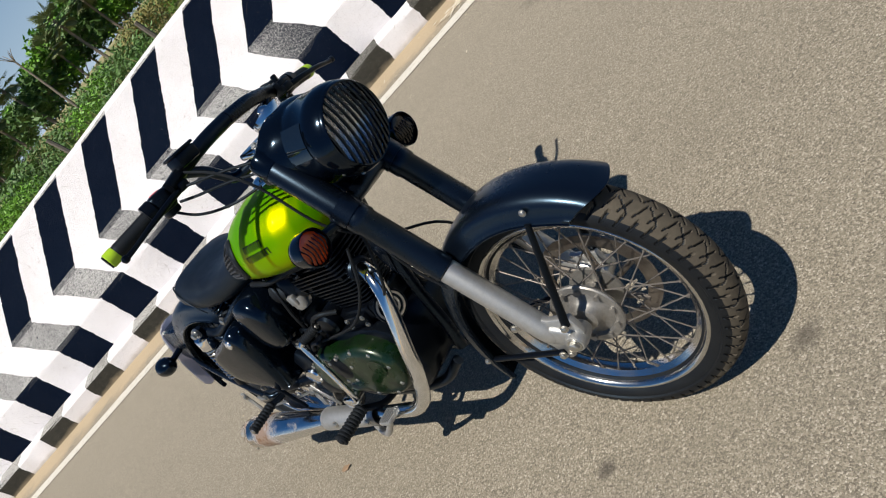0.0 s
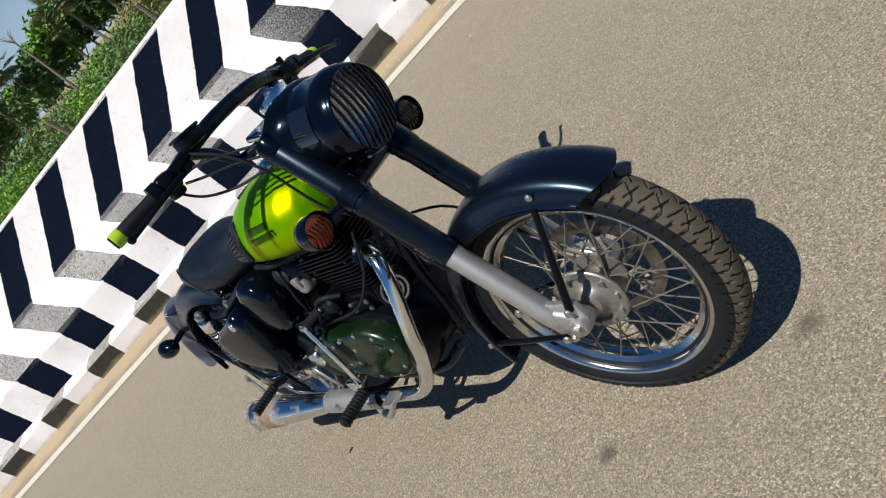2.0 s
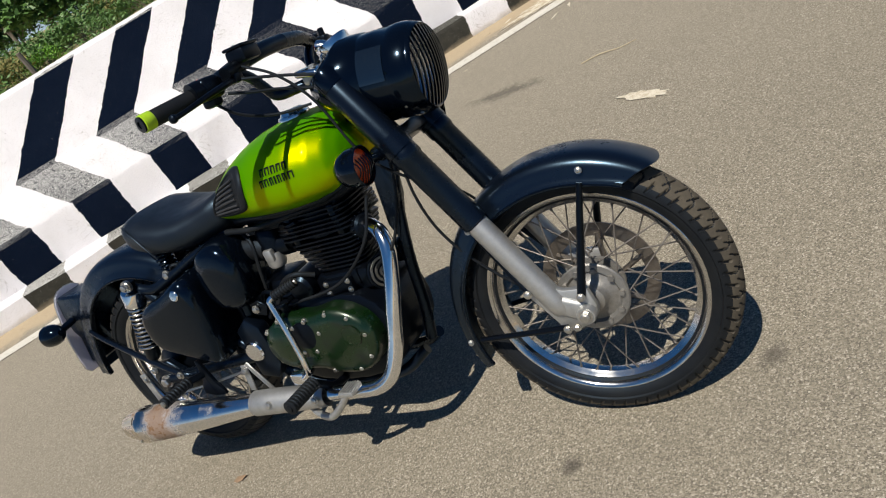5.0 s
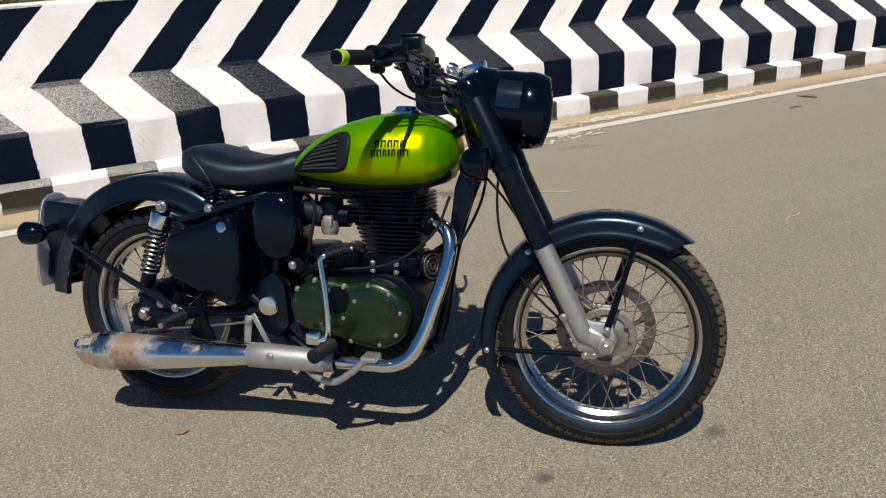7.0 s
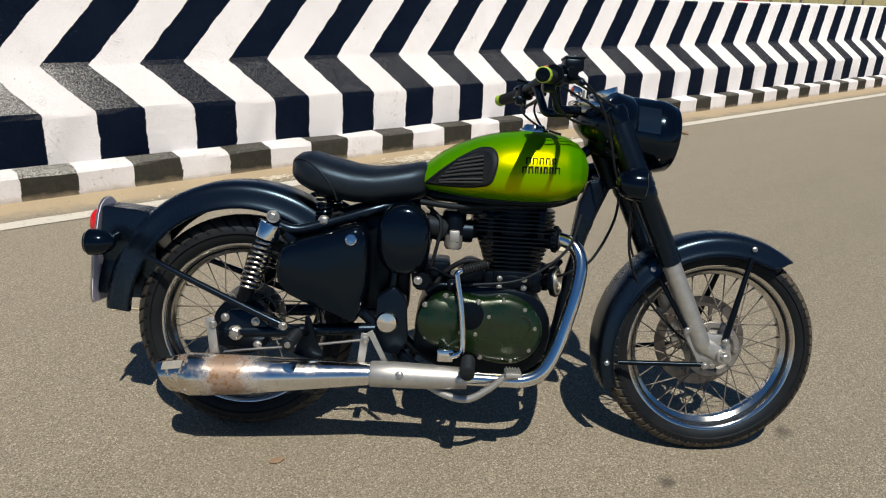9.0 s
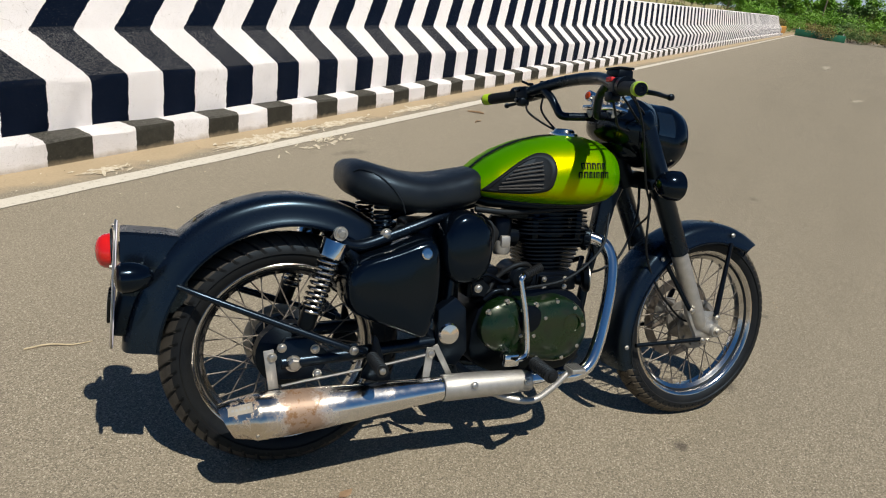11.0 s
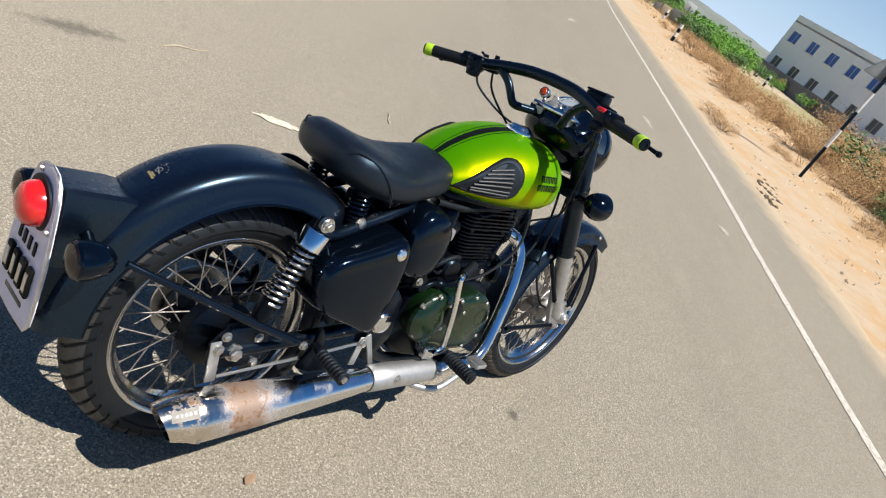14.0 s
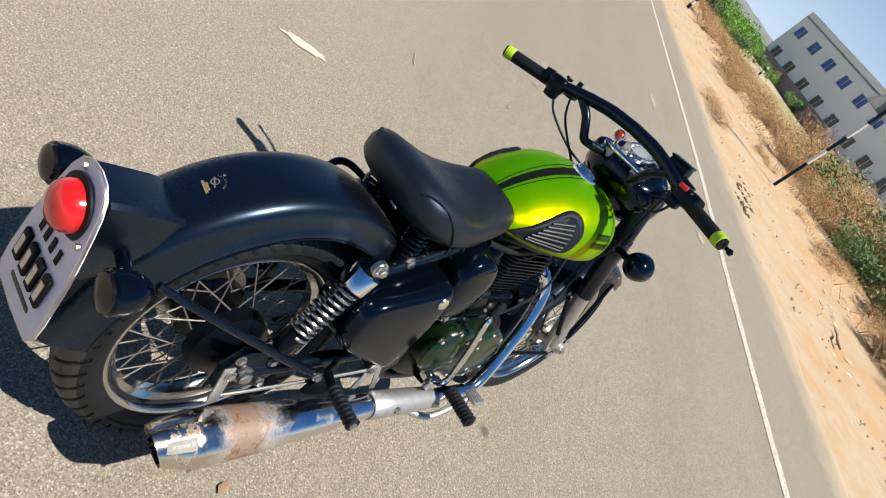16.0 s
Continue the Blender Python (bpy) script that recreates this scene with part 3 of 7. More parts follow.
WALL_X = (-60.0, 54.0)
setting("wall_left", profile_run(eased([(TOE, 0.02), (TOE, 0.43), (KINK, 0.668), (TOP, 1.143), (BACK, 1.143), (BACK + 0.1, -0.2)]), *WALL_X), M["wall"],
        "concrete barrier wall painted in black and white chevron stripes", "barrier wall", sharp=25)
setting("kerb", profile_run(eased([(KERB, -0.05), (KERB + 0.008, 0.142), (TOE + 0.02, 0.15), (TOE + 0.02, -0.05)], 0.014), *WALL_X, rough=0.012), M["kerb"],
        "concrete kerb painted in black and white blocks, dusty on top", "kerb", sharp=25)


# ---- plants: trunks with limbs, crowns of many leaves ----
def leaves(centres, count, spread, size, seed, flat=0.55, slim=0.5):
    """Loose bent leaves strewn round clump centres."""
    r = random.Random(seed)
    v, f = [], []
    for k in range(count):
        cx, cy, cz, cr = centres[k % len(centres)]
        d = Vector((r.gauss(0, 1), r.gauss(0, 1), r.gauss(0, 1))).normalized() * (cr * spread * r.random() ** 0.45)
        p = Vector((cx + d.x, cy + d.y, cz + d.z * flat))
        a = Vector((r.uniform(-1, 1), r.uniform(-1, 1), r.uniform(-0.5, 0.7))).normalized()
        b = a.cross(Vector((r.uniform(-1, 1), r.uniform(-1, 1), 1))).normalized()
        s = size * r.uniform(0.6, 1.4)
        k0 = len(v)
        v += [tuple(p - a * s), tuple(p + b * s * slim - Vector((0, 0, s * 0.12))), tuple(p + a * s), tuple(p - b * s * slim - Vector((0, 0, s * 0.12)))]
        f += [(k0, k0 + 1, k0 + 2), (k0, k0 + 2, k0 + 3)]
    return v, f


def tree(height, width, seed, leaf, label, count=2600):
    r = random.Random(seed)
    ob = tagged(new("tree"), label, "tree")
    top = Vector((r.uniform(-0.3, 0.3), r.uniform(-0.3, 0.3), height * 0.72))
    limbs, clumps = [], []
    for k in range(7):
        h = height * r.uniform(0.3, 0.62)
        a = 2.4 * k + r.uniform(-0.4, 0.4)
        tip = Vector((math.cos(a) * width * r.uniform(0.24, 0.46), math.sin(a) * width * r.uniform(0.24, 0.46), height * r.uniform(0.5, 0.9)))
        limbs.append(tube([top * (h / top.z), (top * (h / top.z)).lerp(tip, 0.5) + Vector((0, 0, 0.1)), tip], [0.045 * height / 5, 0.03 * height / 5, 0.01], 6, 2))
        clumps += [(*tip, width * r.uniform(0.16, 0.26)), (*(tip * 0.75 + Vector((0, 0, height * 0.2))), width * r.uniform(0.14, 0.22))]
    for k in range(5):
        clumps.append((r.uniform(-0.4, 0.4) * width, r.uniform(-0.4, 0.4) * width, height * r.uniform(0.35, 0.95), width * r.uniform(0.12, 0.2)))
    part("trunk", join(tube([(0, 0, -0.3), (top.x * 0.3, top.y * 0.4, height * 0.3), top], [0.09 * height / 5, 0.07 * height / 5, 0.02], 8, 3), *limbs), M["bark"], ob)
    part("crown", leaves(clumps, count, 1.0, 0.10 + 0.018 * height, seed, 0.8), leaf, ob)
    return ob


def bush(height, width, seed, leaf, label, name="bush", count=1100, size=0.09, slim=0.38):
    r = random.Random(seed)
    ob = tagged(new(name), label, name.replace("_", " "))
    clumps = [(r.uniform(-0.4, 0.4) * width, r.uniform(-0.4, 0.4) * width, height * r.uniform(0.2, 0.72), width * r.uniform(0.14, 0.30)) for k in range(11)]
    stems = [tube([(r.uniform(-0.1, 0.1), r.uniform(-0.1, 0.1), -0.1), (c[0] * 0.5, c[1] * 0.5, c[2] * 0.6), c[:3]], [0.02, 0.014, 0.005], 5, 2) for c in clumps]
    tagged(part("stems", join(*stems), M["bark"], ob), kind="stuff")
    tagged(part("foliage", leaves(clumps, count, 1.0, size, seed, 0.8, slim), leaf, ob), kind="stuff")
    return ob


def fan_palm(height, seed, label):
    """A palmyra: bare trunk, round head of stiff fans."""
    r = random.Random(seed)
    ob = tagged(new("palm_tree"), label, "palm tree")
    lean = Vector((r.uniform(-0.35, 0.35), r.uniform(-0.35, 0.35), height))
    part("trunk", tube([(0, 0, -0.3), lean * 0.5 + Vector((0.08, 0, 0)), lean], [0.11, 0.085, 0.08], 9, 4), M["bark"], ob)
    v, f = [], []
    for k in range(34):
        a, e = 2.39996 * k, radians(r.uniform(-55, 80))
        way = Vector((math.cos(a) * math.cos(e), math.sin(a) * math.cos(e), math.sin(e)))
        side = way.cross(Vector((0, 0, 1))).normalized()
        hub = lean + way * 0.65 * r.uniform(0.8, 1.2)
        for j in range(-6, 7):
            b = radians(15 * j)
            tip = hub + (way * math.cos(b) + side * math.sin(b)) * 0.62 * r.uniform(0.85, 1.1) - Vector((0, 0, 0.06 * abs(j) / 3))
            across = (way * math.cos(b + 1.57) + side * math.sin(b + 1.57)) * 0.045
            k0 = len(v)
            v += [tuple(hub), tuple(hub.lerp(tip, 0.6) + across), tuple(tip), tuple(hub.lerp(tip, 0.6) - across)]
            f += [(k0, k0 + 1, k0 + 2), (k0, k0 + 2, k0 + 3)]
        k0 = len(v)
        v += [tuple(lean - side * 0.015), tuple(lean + side * 0.015), tuple(hub + side * 0.012), tuple(hub - side * 0.012)]
        f.append((k0, k0 + 1, k0 + 2, k0 + 3))
    part("crown", (v, f), M["palm_leaf"], ob)
    return ob


def placed(kinds, spots, group):
    """Spots of (kind, x, y, scale, turn): the first of a kind is moved there, the rest are copies."""
    used = set()
    for kind, x, y, s, turn in spots:
        ob = kinds[kind]
        m = pose(x, y, -0.05, 0, 0, turn)
        if kind not in used:
            used.add(kind)
            ob.matrix_world = m @ Matrix.Scale(s, 4)
            tagged(ob, group=group)
        else:
            keep = tuple(ob.scale)
            ob.scale = (s, s, s)
            copy_thing(ob, m)
            ob.scale = keep


def polar(eye, azimuth, d):
    return eye[0] + d * math.cos(radians(azimuth)), eye[1] + d * math.sin(radians(azimuth))


r = random.Random(11)
kinds = {"t1": tree(4.6, 4.2, 1, M["leaf"], "leafy green tree standing in scrub"), "t2": tree(4.0, 4.6, 2, M["leaf_dark"], "dark green spreading tree standing in scrub"),
         "b1": bush(1.7, 2.6, 3, M["leaf"], "bright green bush in the scrub"), "b2": bush(1.4, 2.4, 4, M["leaf_dark"], "dark green bush in the scrub"), "b3": bush(1.5, 2.6, 6, M["scrub"], "brownish green scrub bush", "scrub_bush"), "p": fan_palm(4.2, 5, "fan palm with a round dark head")}
spots = []
START = (2.41, -0.70)
for az, d, s in ((144.5, 46, 1.12), (150.6, 45, 0.98), (152.6, 46, 0.85), (156.3, 45, 1.05), (158.6, 47, 0.92), (148.4, 47, 0.98), (161.5, 46, 0.74), (142, 47, 1.0)):
    spots.append(("p", *polar(START, az, d), s, r.uniform(0, 360)))
for k in range(40):
    az = 126 + 1.15 * k
    d = r.uniform(46, 64)
    spots.append((r.choice(("t1", "t2", "t2")), *polar(START, az, d), r.uniform(0.85, 1.25) if az < 158 else r.uniform(0.75, 1.0), r.uniform(0, 360)))
for k in range(44):
    az = 88 + 2.0 * k
    spots.append((r.choice(("b1", "b1", "b2")), *polar(START, az, r.uniform(22, 38)), r.uniform(0.55, 0.95), r.uniform(0, 360)))
for k in range(64):                                      # along the horizon ahead
    az = 29 + 0.42 * k + r.uniform(-0.4, 0.4)
    spots.append((r.choice(("t1", "t2", "t1")), *polar((-0.5, -1.6), az, r.uniform(95, 150)), r.uniform(0.28, 0.45) if az < 36 else r.uniform(0.6, 1.0), r.uniform(0, 360)))
for k in range(110):
    az = 20.5 + 0.30 * k + r.uniform(-0.2, 0.2)
    spots.append((r.choice(("b1", "b2", "b3", "b3")), *polar((-0.5, -1.6), az, r.uniform(58, 92)), r.uniform(0.5, 0.85), r.uniform(0, 360)))
for k in range(46):
    az = 124 + 1.1 * k + r.uniform(-0.5, 0.5)
    spots.append((r.choice(("b2", "b2", "b3")), *polar(START, az, r.uniform(30, 44)), r.uniform(0.8, 1.3), r.uniform(0, 360)))
for k in range(90):
    az = 22 + 0.30 * k + r.uniform(-0.2, 0.2)
    spots.append((r.choice(("b1", "b1", "b2")), *polar((-0.5, -1.6), az, r.uniform(85, 125)), r.uniform(0.5, 0.9) if az < 37 else r.uniform(0.9, 1.6), r.uniform(0, 360)))
for az, s in ((34.3, 1.08), (33.6, 1.14), (33.0, 0.74), (34.0, 1.0)):
    spots.append(("p", *polar((-0.7, -1.43), az, 150), s, r.uniform(0, 360)))
for k in range(26):                                      # a bright thicket before the white building
    spots.append((r.choice(("b1", "b1", "b2")), *polar((-0.7, -1.43), 26.0 + 0.16 * k + r.uniform(-0.2, 0.2), r.uniform(48, 62)), r.uniform(0.7, 1.15), r.uniform(0, 360)))
placed(kinds, spots, "trees and bushes round the road")

dry = {"d1": bush(0.75, 1.7, 21, M["straw"], "dry brown brush on the verge", "dry_brush", 4200, 0.034, 0.16), "d2": bush(0.5, 1.3, 22, M["straw"], "low dry brown brush on the verge", "dry_brush", 2600, 0.030, 0.16),
       "g": bush(1.15, 1.9, 23, M["leaf_dark"], "dark green thorn bush on the verge", "bush", 3000, 0.045)}
spots = []
ROTZ = Matrix.Rotation(radians(42), 4, "Z")
for k in range(90):                                      # the dry strip, tall behind, broken litter in front
    p = ROTZ @ Vector((3 + 0.36 * k + r.uniform(-0.5, 0.5), -8.9 + r.gauss(0, 0.7), 0))
    spots.append((r.choice(("d1", "d2", "d1")), p.x, p.y, r.uniform(0.5, 1.05), r.uniform(0, 360)))
for k in range(46):
    p = ROTZ @ Vector((3 + 0.65 * k + r.uniform(-0.4, 0.4), -7.5 + r.gauss(0, 0.22), 0))
    spots.append(("d2", p.x, p.y, r.uniform(0.2, 0.42), r.uniform(0, 360)))
for k in range(26):
    p = ROTZ @ Vector((6 + 0.55 * k + r.uniform(-0.4, 0.4), -11.2 + r.gauss(0, 0.7), 0))
    spots.append((r.choice(("d1", "d1", "g")), p.x, p.y, r.uniform(1.2, 1.8), r.uniform(0, 360)))
for k in range(64):                                      # the thicket of dry brush goes on behind
    p = ROTZ @ Vector((4 + 0.34 * k + r.uniform(-0.5, 0.5), -12.2 - abs(r.gauss(0, 3.2)), 0))
    spots.append((r.choice(("d1", "d1", "d2")), p.x, p.y, r.uniform(1.0, 1.9), r.uniform(0, 360)))
for u, n_, s in ((9.0, -9.2, 1.1), (10.8, -9.6, 1.2), (12.4, -9.0, 0.85), (8.2, -8.4, 0.8), (15.5, -12.2, 1.6), (11.8, -12, 1.7), (9.8, -12.4, 1.8), (13.4, -13.4, 2.0), (17.2, -13.6, 1.9), (19.5, -13.2, 1.6), (8.2, -13.0, 1.9), (11.0, -14.5, 2.2), (15.0, -15.0, 2.2)):
    p = ROTZ @ Vector((u, n_, 0))
    spots.append(("g", p.x, p.y, s, r.uniform(0, 360)))
for x, y in ((13.9, 5.7), (13.4, 5.25), (13.0, 4.9)):
    spots.append(("d2", x, y, 0.45, r.uniform(0, 360)))
placed(dry, spots, "brush along the verge")

# dead pole and fence posts behind the wall
x, y = polar(START, 154.9, 26)
pole = tagged(new("dead_tree_pole"), "tall bare grey pole with dead twigs at its top", "pole")
part("trunk", tube([(0, 0, -0.3), (0.05, 0.1, 1.6), (0.0, 0.2, 3.1)], [0.05, 0.045, 0.03], 8, 3), M["bark"], pole)
for a in range(6):
    part("twig", tube([(0, 0.2, 3.05), (0.12 * math.cos(a), 0.2 + 0.12 * math.sin(a), 3.25), (0.26 * math.cos(a), 0.2 + 0.26 * math.sin(a), 3.35 + 0.03 * a)], [0.02, 0.012, 0.006], 5, 2), M["bark"], pole)
pole.matrix_world = pose(x, y, 0)
post = tagged(new("fence_post"), "thin weathered grey fence post", "fence post", "fence posts behind the wall")
part("post_shaft", tube([(0, 0, -0.2), (0.01, 0.02, 0.7), (0.0, 0.0, 1.32)], [0.045, 0.042, 0.03], 7, 2), M["bark"], post)
first = True
for k in range(34):
    p = ROTZ @ Vector((-32 + 1.9 * k, 8.2 + r.uniform(-0.3, 0.3), 0))
    m = pose(p.x, p.y, -0.05, r.uniform(-5, 5), r.uniform(-5, 5), r.uniform(0, 90))
    if first:
        post.matrix_world, first = m, False
    else:
        copy_thing(post, m)

# grass behind the wall and on the right-hand verge, as one loose sheet of blades
v, f = [], []
dry_v, dry_f = [], []
for k in range(16000):
    green = k < 12200
    if green:
        u, n_ = r.uniform(-30, 40), 3.9 + abs(r.gauss(0, 6.0))
        h = r.uniform(0.4, 1.0)
    else:
        u, n_ = r.uniform(4, 60), -7.4 - abs(r.gauss(0, 3.5))
        h = r.uniform(0.12, 0.4)
    p = ROTZ @ Vector((u, n_, -0.05))
    for j in range(2):
        a = r.uniform(0, 6.28)
        d = Vector((math.cos(a), math.sin(a), 0))
        vs, fs, half = (v, f, 0.05) if green else (dry_v, dry_f, 0.018)
        k0 = len(vs)
        vs += [tuple(p - d * half), tuple(p + d * half), tuple(p + d * r.uniform(0.05, 0.3) + Vector((r.uniform(-0.1, 0.1), r.uniform(-0.1, 0.1), h)))]
        fs.append((k0, k0 + 1, k0 + 2))
grass = Nodes("scrub_grass")
pick = grass.add("NewGeometry").outputs["Random Per Island"]
grass.set(Base_Color=grass.ramp(pick, (0.0, (0.045, 0.14, 0.016)), (0.7, (0.10, 0.24, 0.028)), (0.9, (0.20, 0.22, 0.07)), (1.0, (0.32, 0.25, 0.12))), Roughness=0.8)
tagged(part("grass", (v, f), grass.mat, None, "tufts of green and dry grass along the road"), category="grass", kind="stuff")
tagged(part("dry_grass", (dry_v, dry_f), M["straw"], None, "thin dry brown grass on the sandy verge"), category="grass", kind="stuff")

# ---- white building beyond the verge ----
A, B = Vector((85.9, 37.7, 0)), Vector((72.0, 9.0, 0))
along = (B - A).normalized()
FACE = Matrix.Translation(A) @ Matrix((( along.x, -along.y, 0, 0), (along.y, along.x, 0, 0), (0, 0, 1, 0), (0, 0, 0, 1)))
house = tagged(new("building"), "two-storey whitewashed building with blue window panes", "building")
house.matrix_world = FACE
L, D, HGT = (B - A).length, 11.0, 6.9
holes = []
for k in range(9):
    holes += [(0.9 + 3.35 * k, 4.15, 1.45, 1.2), (0.9 + 3.35 * k, 1.05, 1.45, 1.25)]
xs = sorted({0.0, L, *[h[0] for h in holes], *[h[0] + h[2] for h in holes]})
zs = sorted({-0.3, HGT, *[h[1] for h in holes], *[h[1] + h[3] for h in holes]})
def is_open(i, j):
    if not (0 <= i < len(xs) - 1 and 0 <= j < len(zs) - 1):
        return True
    cx, cz = (xs[i] + xs[i + 1]) / 2, (zs[j] + zs[j + 1]) / 2
    return any(h[0] < cx < h[0] + h[2] and h[1] < cz < h[1] + h[3] for h in holes)


nz = len(zs)
v = [(x, y, z) for y in (0.0, 0.24) for x in xs for z in zs]
back = len(xs) * nz
f = []
for i in range(len(xs) - 1):
    for j in range(nz - 1):
        if is_open(i, j):
            continue
        a, b, c, d = i * nz + j, (i + 1) * nz + j, (i + 1) * nz + j + 1, i * nz + j + 1
        f += [(a, b, c, d), (d + back, c + back, b + back, a + back)]
        for p, q, side in ((a, b, (i, j - 1)), (b, c, (i + 1, j)), (c, d, (i, j + 1)), (d, a, (i - 1, j))):
            if is_open(*side):                           # reveals of the openings and the outer ends
                f.append((q, p, p + back, q + back))
part("front_wall", (v, f), M["house"], house)
part("side_wall", join(block((0.12, D / 2 + 0.24, HGT / 2 - 0.15), (0.24, D, HGT + 0.3), 0), block((L - 0.12, D / 2 + 0.24, HGT / 2 - 0.15), (0.24, D, HGT + 0.3), 0), block((L / 2, D + 0.36, HGT / 2 - 0.15), (L, 0.24, HGT + 0.3), 0)), M["house"], house)
part("roof", block((L / 2, D / 2, HGT - 0.6), (L - 0.1, D, 0.2), 0), M["concrete"], house)
part("parapet", join(block((L / 2, 0.12, HGT + 0.06), (L + 0.03, 0.28, 0.12), 0.01), block((0.12, D / 2, HGT + 0.06), (0.28, D, 0.12), 0.01)), M["house"], house)
for x, z, w, h in holes:
    win = part("window", join(block((x + w / 2, 0.12, z + h / 2), (0.04, 0.04, h), 0), block((x + w / 2, 0.0, z - 0.04), (w + 0.2, 0.3, 0.08), 0)), M["white"], house, "")
    part("pane", block((x + w / 2, 0.15, z + h / 2), (w, 0.02, h), 0), M["blue"] if z > 2 else M["pane"], win, "blue pane" if z > 2 else "dark pane")

for u0, u1, n_, h, label in ((50.0, 84.0, -24.0, 1.25, "grey weathered compound wall"),):
    setting("wall_compound", block(((u0 + u1) / 2, n_, h / 2 - 0.1), (u1 - u0, 0.25, h + 0.2), 0.02), M["grey_slab"], label, "boundary wall")
gate = tagged(new("gateway"), "grey concrete gateway slabs with a pale pillar", "gateway")
gate.matrix_world = pose(*polar((-0.7, -1.43), 32.0, 58), 0, 0, 0, 120) @ Matrix.Scale(0.72, 4)
part("slab", block((-1.3, 0, 0.55), (1.6, 0.3, 1.4), 0.03), M["grey_slab"], gate)
part("slab", block((1.0, 0.3, 0.4), (0.7, 0.3, 0.9), 0.03), M["grey_slab"], gate)
part("pillar", block((0.1, 0, 0.45), (0.9, 0.35, 1.1), 0.03), M["rock"], gate)
board = tagged(new("sign_board"), "small white sign board on a thin post", "sign")
board.matrix_world = pose(*polar((-0.7, -1.43), 30.75, 55), 0, 0, 0, 115)
part("post_shaft", tube([(0, 0, -0.2), (0, 0, 1.5)], 0.04, 8, 1), M["bark"], board)
part("board", block((0, -0.05, 1.45), (0.75, 0.03, 0.55), 0.01), M["white"], board)
part("board_mark", block((0.1, -0.07, 1.42), (0.25, 0.008, 0.14), 0), M["leaf_dark"], board)


def banded(name, label, bands, rad, taper=1.0):
    ob = tagged(new(name), label, name.replace("_", " "))
    z = 0.0
    for k, h in enumerate(bands):
        part("band", lathe([(rad, z - (0.2 if k == 0 else 0)), (rad, z + h)], (0, 0, 0), (0, 0, 1), 12), M["satin"] if k % 2 == 0 else M["white"], ob)
        z += h
    return ob


bollard = banded("bollard", "black and white banded roadside post", (0.22, 0.18, 0.18, 0.18), 0.075)
bollard.matrix_world = pose(27.4, 15.3, 0)
tagged(bollard, group="roadside posts")
copy_thing(bollard, pose(37.3, 22.3, 0))
copy_thing(bollard, pose(47.5, 19.5, 0))
sign = banded("road_sign", "triangular road sign seen from its grey back on a banded pole", (0.70, 0.40, 0.40, 0.42, 0.75), 0.035)
sign.matrix_world = pose(14.38, 3.64, 0.02, 0, 0, 42 + 90)
part("sign_plate", join(skin([[(x, y, z) for x, z in ((-0.40, 2.15), (0.40, 2.15), (0.0, 2.86))] for y in (-0.05, -0.045)]), block((0, -0.06, 2.155), (0.78, 0.03, 0.03), 0), block((-0.2, -0.06, 2.50), (0.03, 0.03, 0.80), 0, 1, Matrix.Rotation(radians(29.5), 4, "Y")), block((0.2, -0.06, 2.50), (0.03, 0.03, 0.80), 0, 1, Matrix.Rotation(radians(-29.5), 4, "Y"))), M["sign_back"], sign, "grey sheet metal back of the sign")

for az, d, h in ((43.6, 120, 5.0), (42.4, 110, 5.6), (37.0, 150, 5.0)):
    up_ = tagged(new("utility_pole"), "grey utility pole with cross arms", "utility pole")
    up_.matrix_world = pose(*polar((-0.5, -1.68), az, d), 0, 0, 0, 30)
    part("pole_shaft", tube([(0, 0, -0.3), (0.1, 0, h)], [0.12, 0.08], 8, 1), M["bark"], up_)
    part("cross_arm", block((0.1, 0, h - 0.25), (1.3, 0.1, 0.1), 0), M["bark"], up_)
    part("cross_arm", block((0.1, 0, h - 0.75), (1.0, 0.1, 0.1), 0), M["bark"], up_)
setting("barrier_end", block((57.5, 3.0, 0.25), (6.0, 0.3, 0.5), 0.05), mat("orange_paint", (0.55, 0.26, 0.04), None, 2, 0.6), "low orange barrier past the wall's end", "barrier")

# stalls behind the wall: a yellow board hut, then grey sheds with coloured panels
CAM = (1.08, -2.03)
hut = tagged(new("hut"), "low hut of yellow painted boards behind the wall", "hut")
hut.matrix_world = pose(*polar(CAM, 92.8, 18.5), 0, 0, 0, 3)
yellow = mat("yellow_board_paint", (0.62, 0.40, 0.06), (0.50, 0.31, 0.05), 3, 0.6)
for k in range(3):
    part("wall_board", block((-0.74 + 0.74 * k, 0, 0.95), (0.73, 0.06, 2.0), 0.006), yellow, hut)
part("roof_sheet", block((0, 0.6, 1.99), (2.4, 1.5, 0.04), 0.005, 2, Matrix.Rotation(radians(6), 4, "X")), M["sign_back"], hut)
part("side_wall", block((0, 1.2, 0.9), (2.2, 0.05, 1.9), 0.005), M["grey_slab"], hut)
shed = tagged(new("shed"), "row of grey roadside sheds with coloured panels", "shed")
shed.matrix_world = pose(*polar(CAM, 80.5, 20.0), 0, 0, 0, -8)
part("back_wall", block((0, 0.1, 0.85), (6.4, 0.12, 1.9), 0.01), M["grey_slab"], shed)
for x, w, m_ in ((-2.6, 0.8, "grey_slab"), (-1.2, 1.0, "bark"), (0.3, 1.3, "blue"), (1.5, 0.9, "pane"), (2.5, 0.7, "white"), (3.0, 0.2, "red")):
    part("panel", block((x, 0.02, 0.9), (w, 0.05, 1.2), 0.008), M[m_], shed)
part("roof_sheet", block((0, 0.5, 1.84), (6.8, 1.6, 0.05), 0.005, 2, Matrix.Rotation(radians(5), 4, "X")), M["sign_back"], shed)
fence = tagged(new("green_barrier"), "low green sheet barrier with pale posts past the wall", "barrier")
